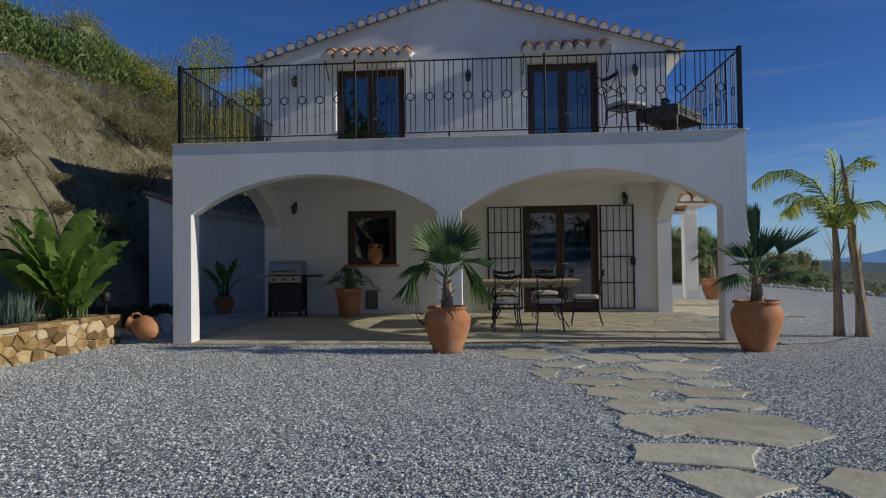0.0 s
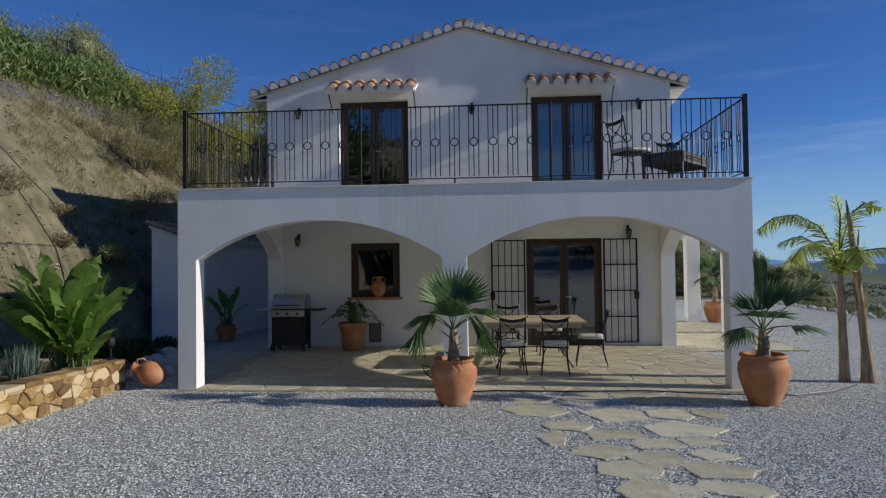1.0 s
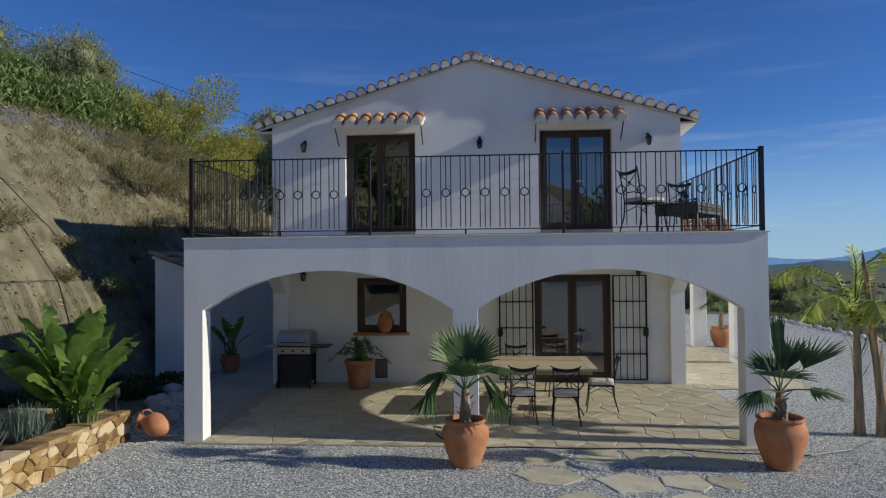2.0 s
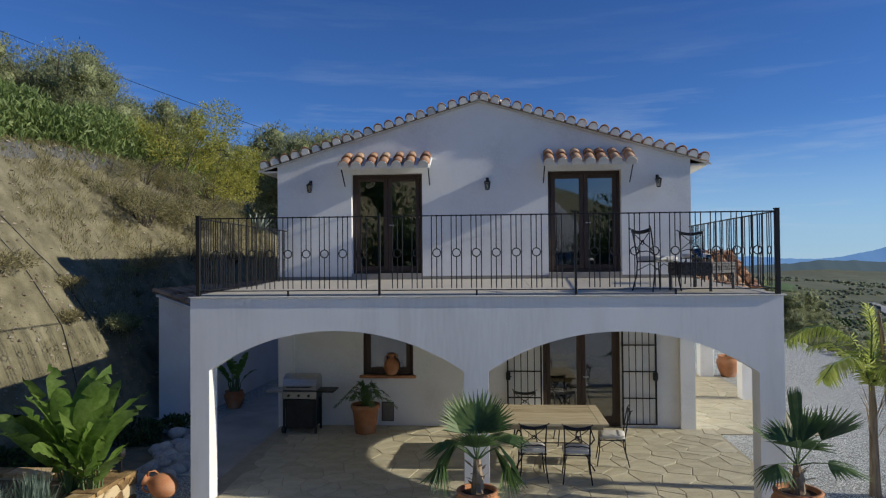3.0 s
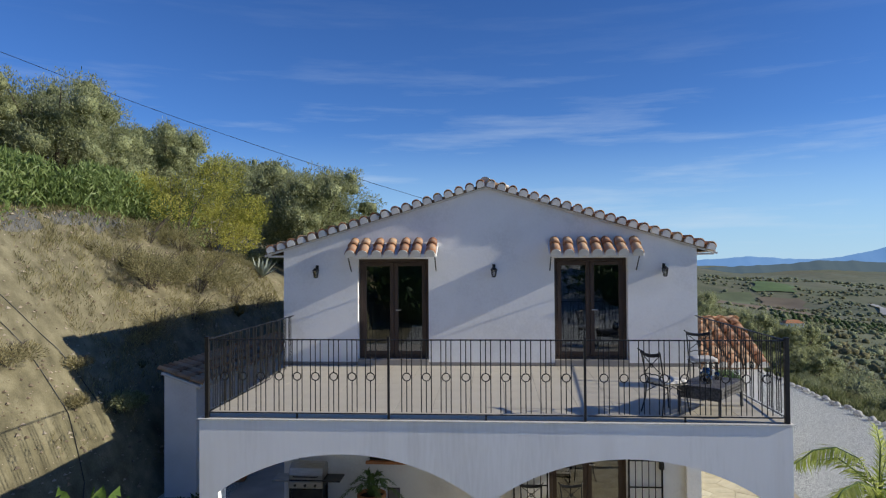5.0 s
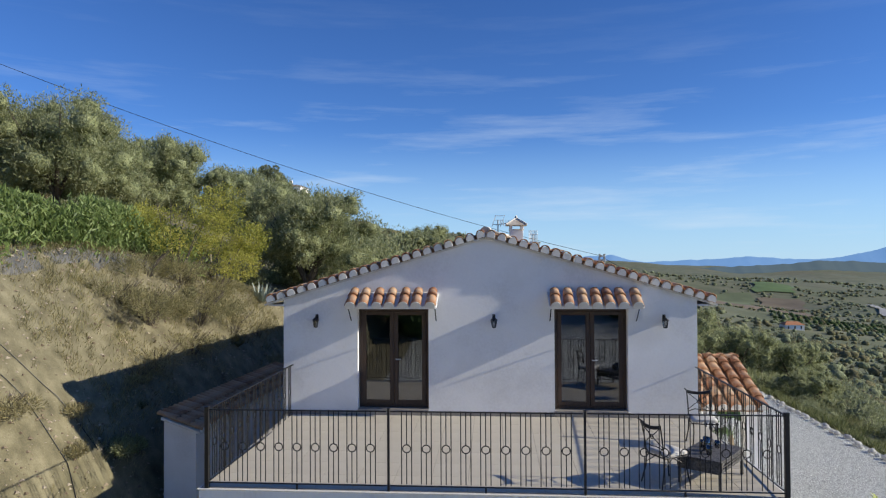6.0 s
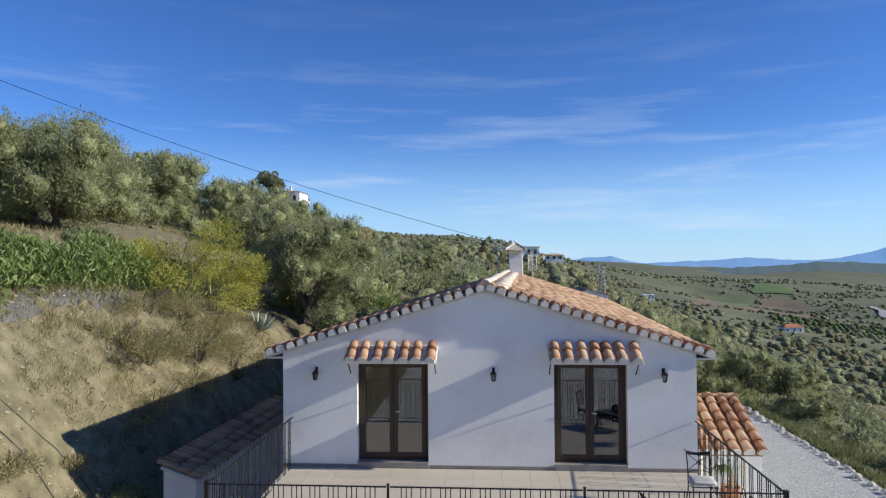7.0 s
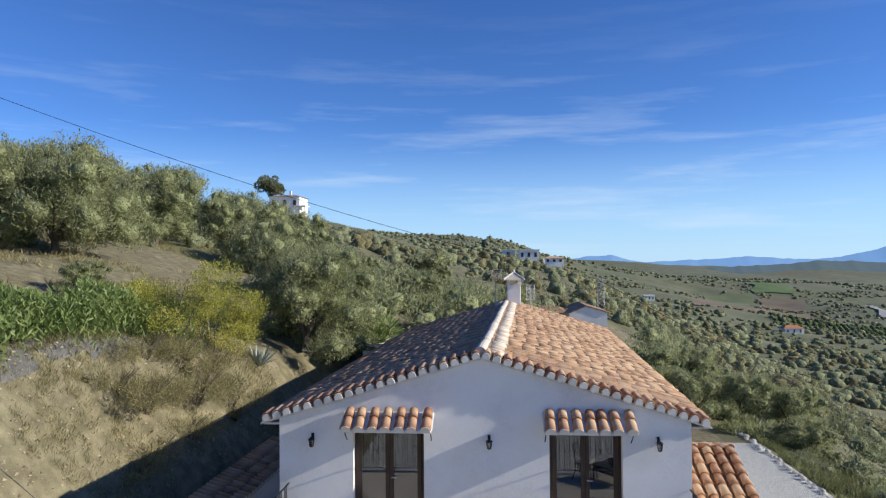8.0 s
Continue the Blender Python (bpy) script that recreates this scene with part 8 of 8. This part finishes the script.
for k in range(5):
    a = 1.3 * k
    tube(bm, [(0.15, 0, 4.2), (1.9 * math.cos(a), 1.9 * math.sin(a), 7.4 + 0.5 * math.sin(2 * a))], [0.15, 0.05], 5)
part("trunk", bm, BARK, hilltop)
p, d = crown_points([(0, 0, 7.6, 1.7)] + [(rt.uniform(-2.5, 2.5), rt.uniform(-1.5, 1.5), 7.5 + rt.uniform(-1.7, 1.7), rt.uniform(0.6, 1.15)) for _ in range(20)], 5600, np.random.RandomState(66), 0.5)
leaves_ = new("crown", leaf_cloud("crown", p, d + np.array([0, 0, 0.3]), 0.5, 0.25, BUSH, np.random.RandomState(67)))
leaves_.parent = hilltop

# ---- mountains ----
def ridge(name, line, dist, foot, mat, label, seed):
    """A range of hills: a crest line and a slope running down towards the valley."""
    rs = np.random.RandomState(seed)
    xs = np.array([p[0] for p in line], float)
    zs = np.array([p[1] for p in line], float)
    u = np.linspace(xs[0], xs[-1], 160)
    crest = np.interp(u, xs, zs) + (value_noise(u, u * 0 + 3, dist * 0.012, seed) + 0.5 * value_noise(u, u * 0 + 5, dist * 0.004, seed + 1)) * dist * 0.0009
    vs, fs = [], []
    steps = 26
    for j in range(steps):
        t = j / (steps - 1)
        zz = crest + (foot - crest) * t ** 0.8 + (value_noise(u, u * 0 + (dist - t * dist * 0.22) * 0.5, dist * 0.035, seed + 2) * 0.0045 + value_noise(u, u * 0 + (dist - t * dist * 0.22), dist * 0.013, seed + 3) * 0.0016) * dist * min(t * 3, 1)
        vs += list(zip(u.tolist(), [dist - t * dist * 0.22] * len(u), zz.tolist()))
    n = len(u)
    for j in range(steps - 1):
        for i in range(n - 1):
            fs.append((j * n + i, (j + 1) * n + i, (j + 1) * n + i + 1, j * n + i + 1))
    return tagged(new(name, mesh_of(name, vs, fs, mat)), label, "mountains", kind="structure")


# air haze painted in: a tinted base colour plus a weak bluish glow
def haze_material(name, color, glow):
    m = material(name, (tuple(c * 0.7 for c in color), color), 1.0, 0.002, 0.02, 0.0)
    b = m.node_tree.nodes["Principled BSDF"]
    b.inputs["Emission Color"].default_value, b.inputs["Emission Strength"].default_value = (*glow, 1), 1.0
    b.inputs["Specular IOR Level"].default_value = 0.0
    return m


BLUE_HILLS = haze_material("haze_glow_blue_hills", (0.10, 0.15, 0.22), (0.10, 0.19, 0.36))
GREEN_HILLS = haze_material("haze_glow_green_hills", (0.055, 0.066, 0.058), (0.058, 0.082, 0.105))
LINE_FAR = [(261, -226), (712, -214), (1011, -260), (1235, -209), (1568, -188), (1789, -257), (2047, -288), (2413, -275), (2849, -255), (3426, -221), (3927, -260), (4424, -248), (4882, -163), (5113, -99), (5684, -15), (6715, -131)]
LINE_NEAR = [(1084, -224), (1383, -195), (1642, -173), (1863, -152), (2009, -130), (2118, -104), (2299, -101), (2444, -113), (2730, -171), (3436, -211)]
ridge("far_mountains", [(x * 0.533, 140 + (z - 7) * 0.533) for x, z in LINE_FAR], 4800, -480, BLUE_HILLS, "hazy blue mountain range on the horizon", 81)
ridge("near_mountains", [(x * 0.783, 107 + (0.45 * z - 105) * 0.783) for x, z in LINE_NEAR], 3600, -330, GREEN_HILLS, "dark green hills beyond the valley, tinted by painted haze", 84)
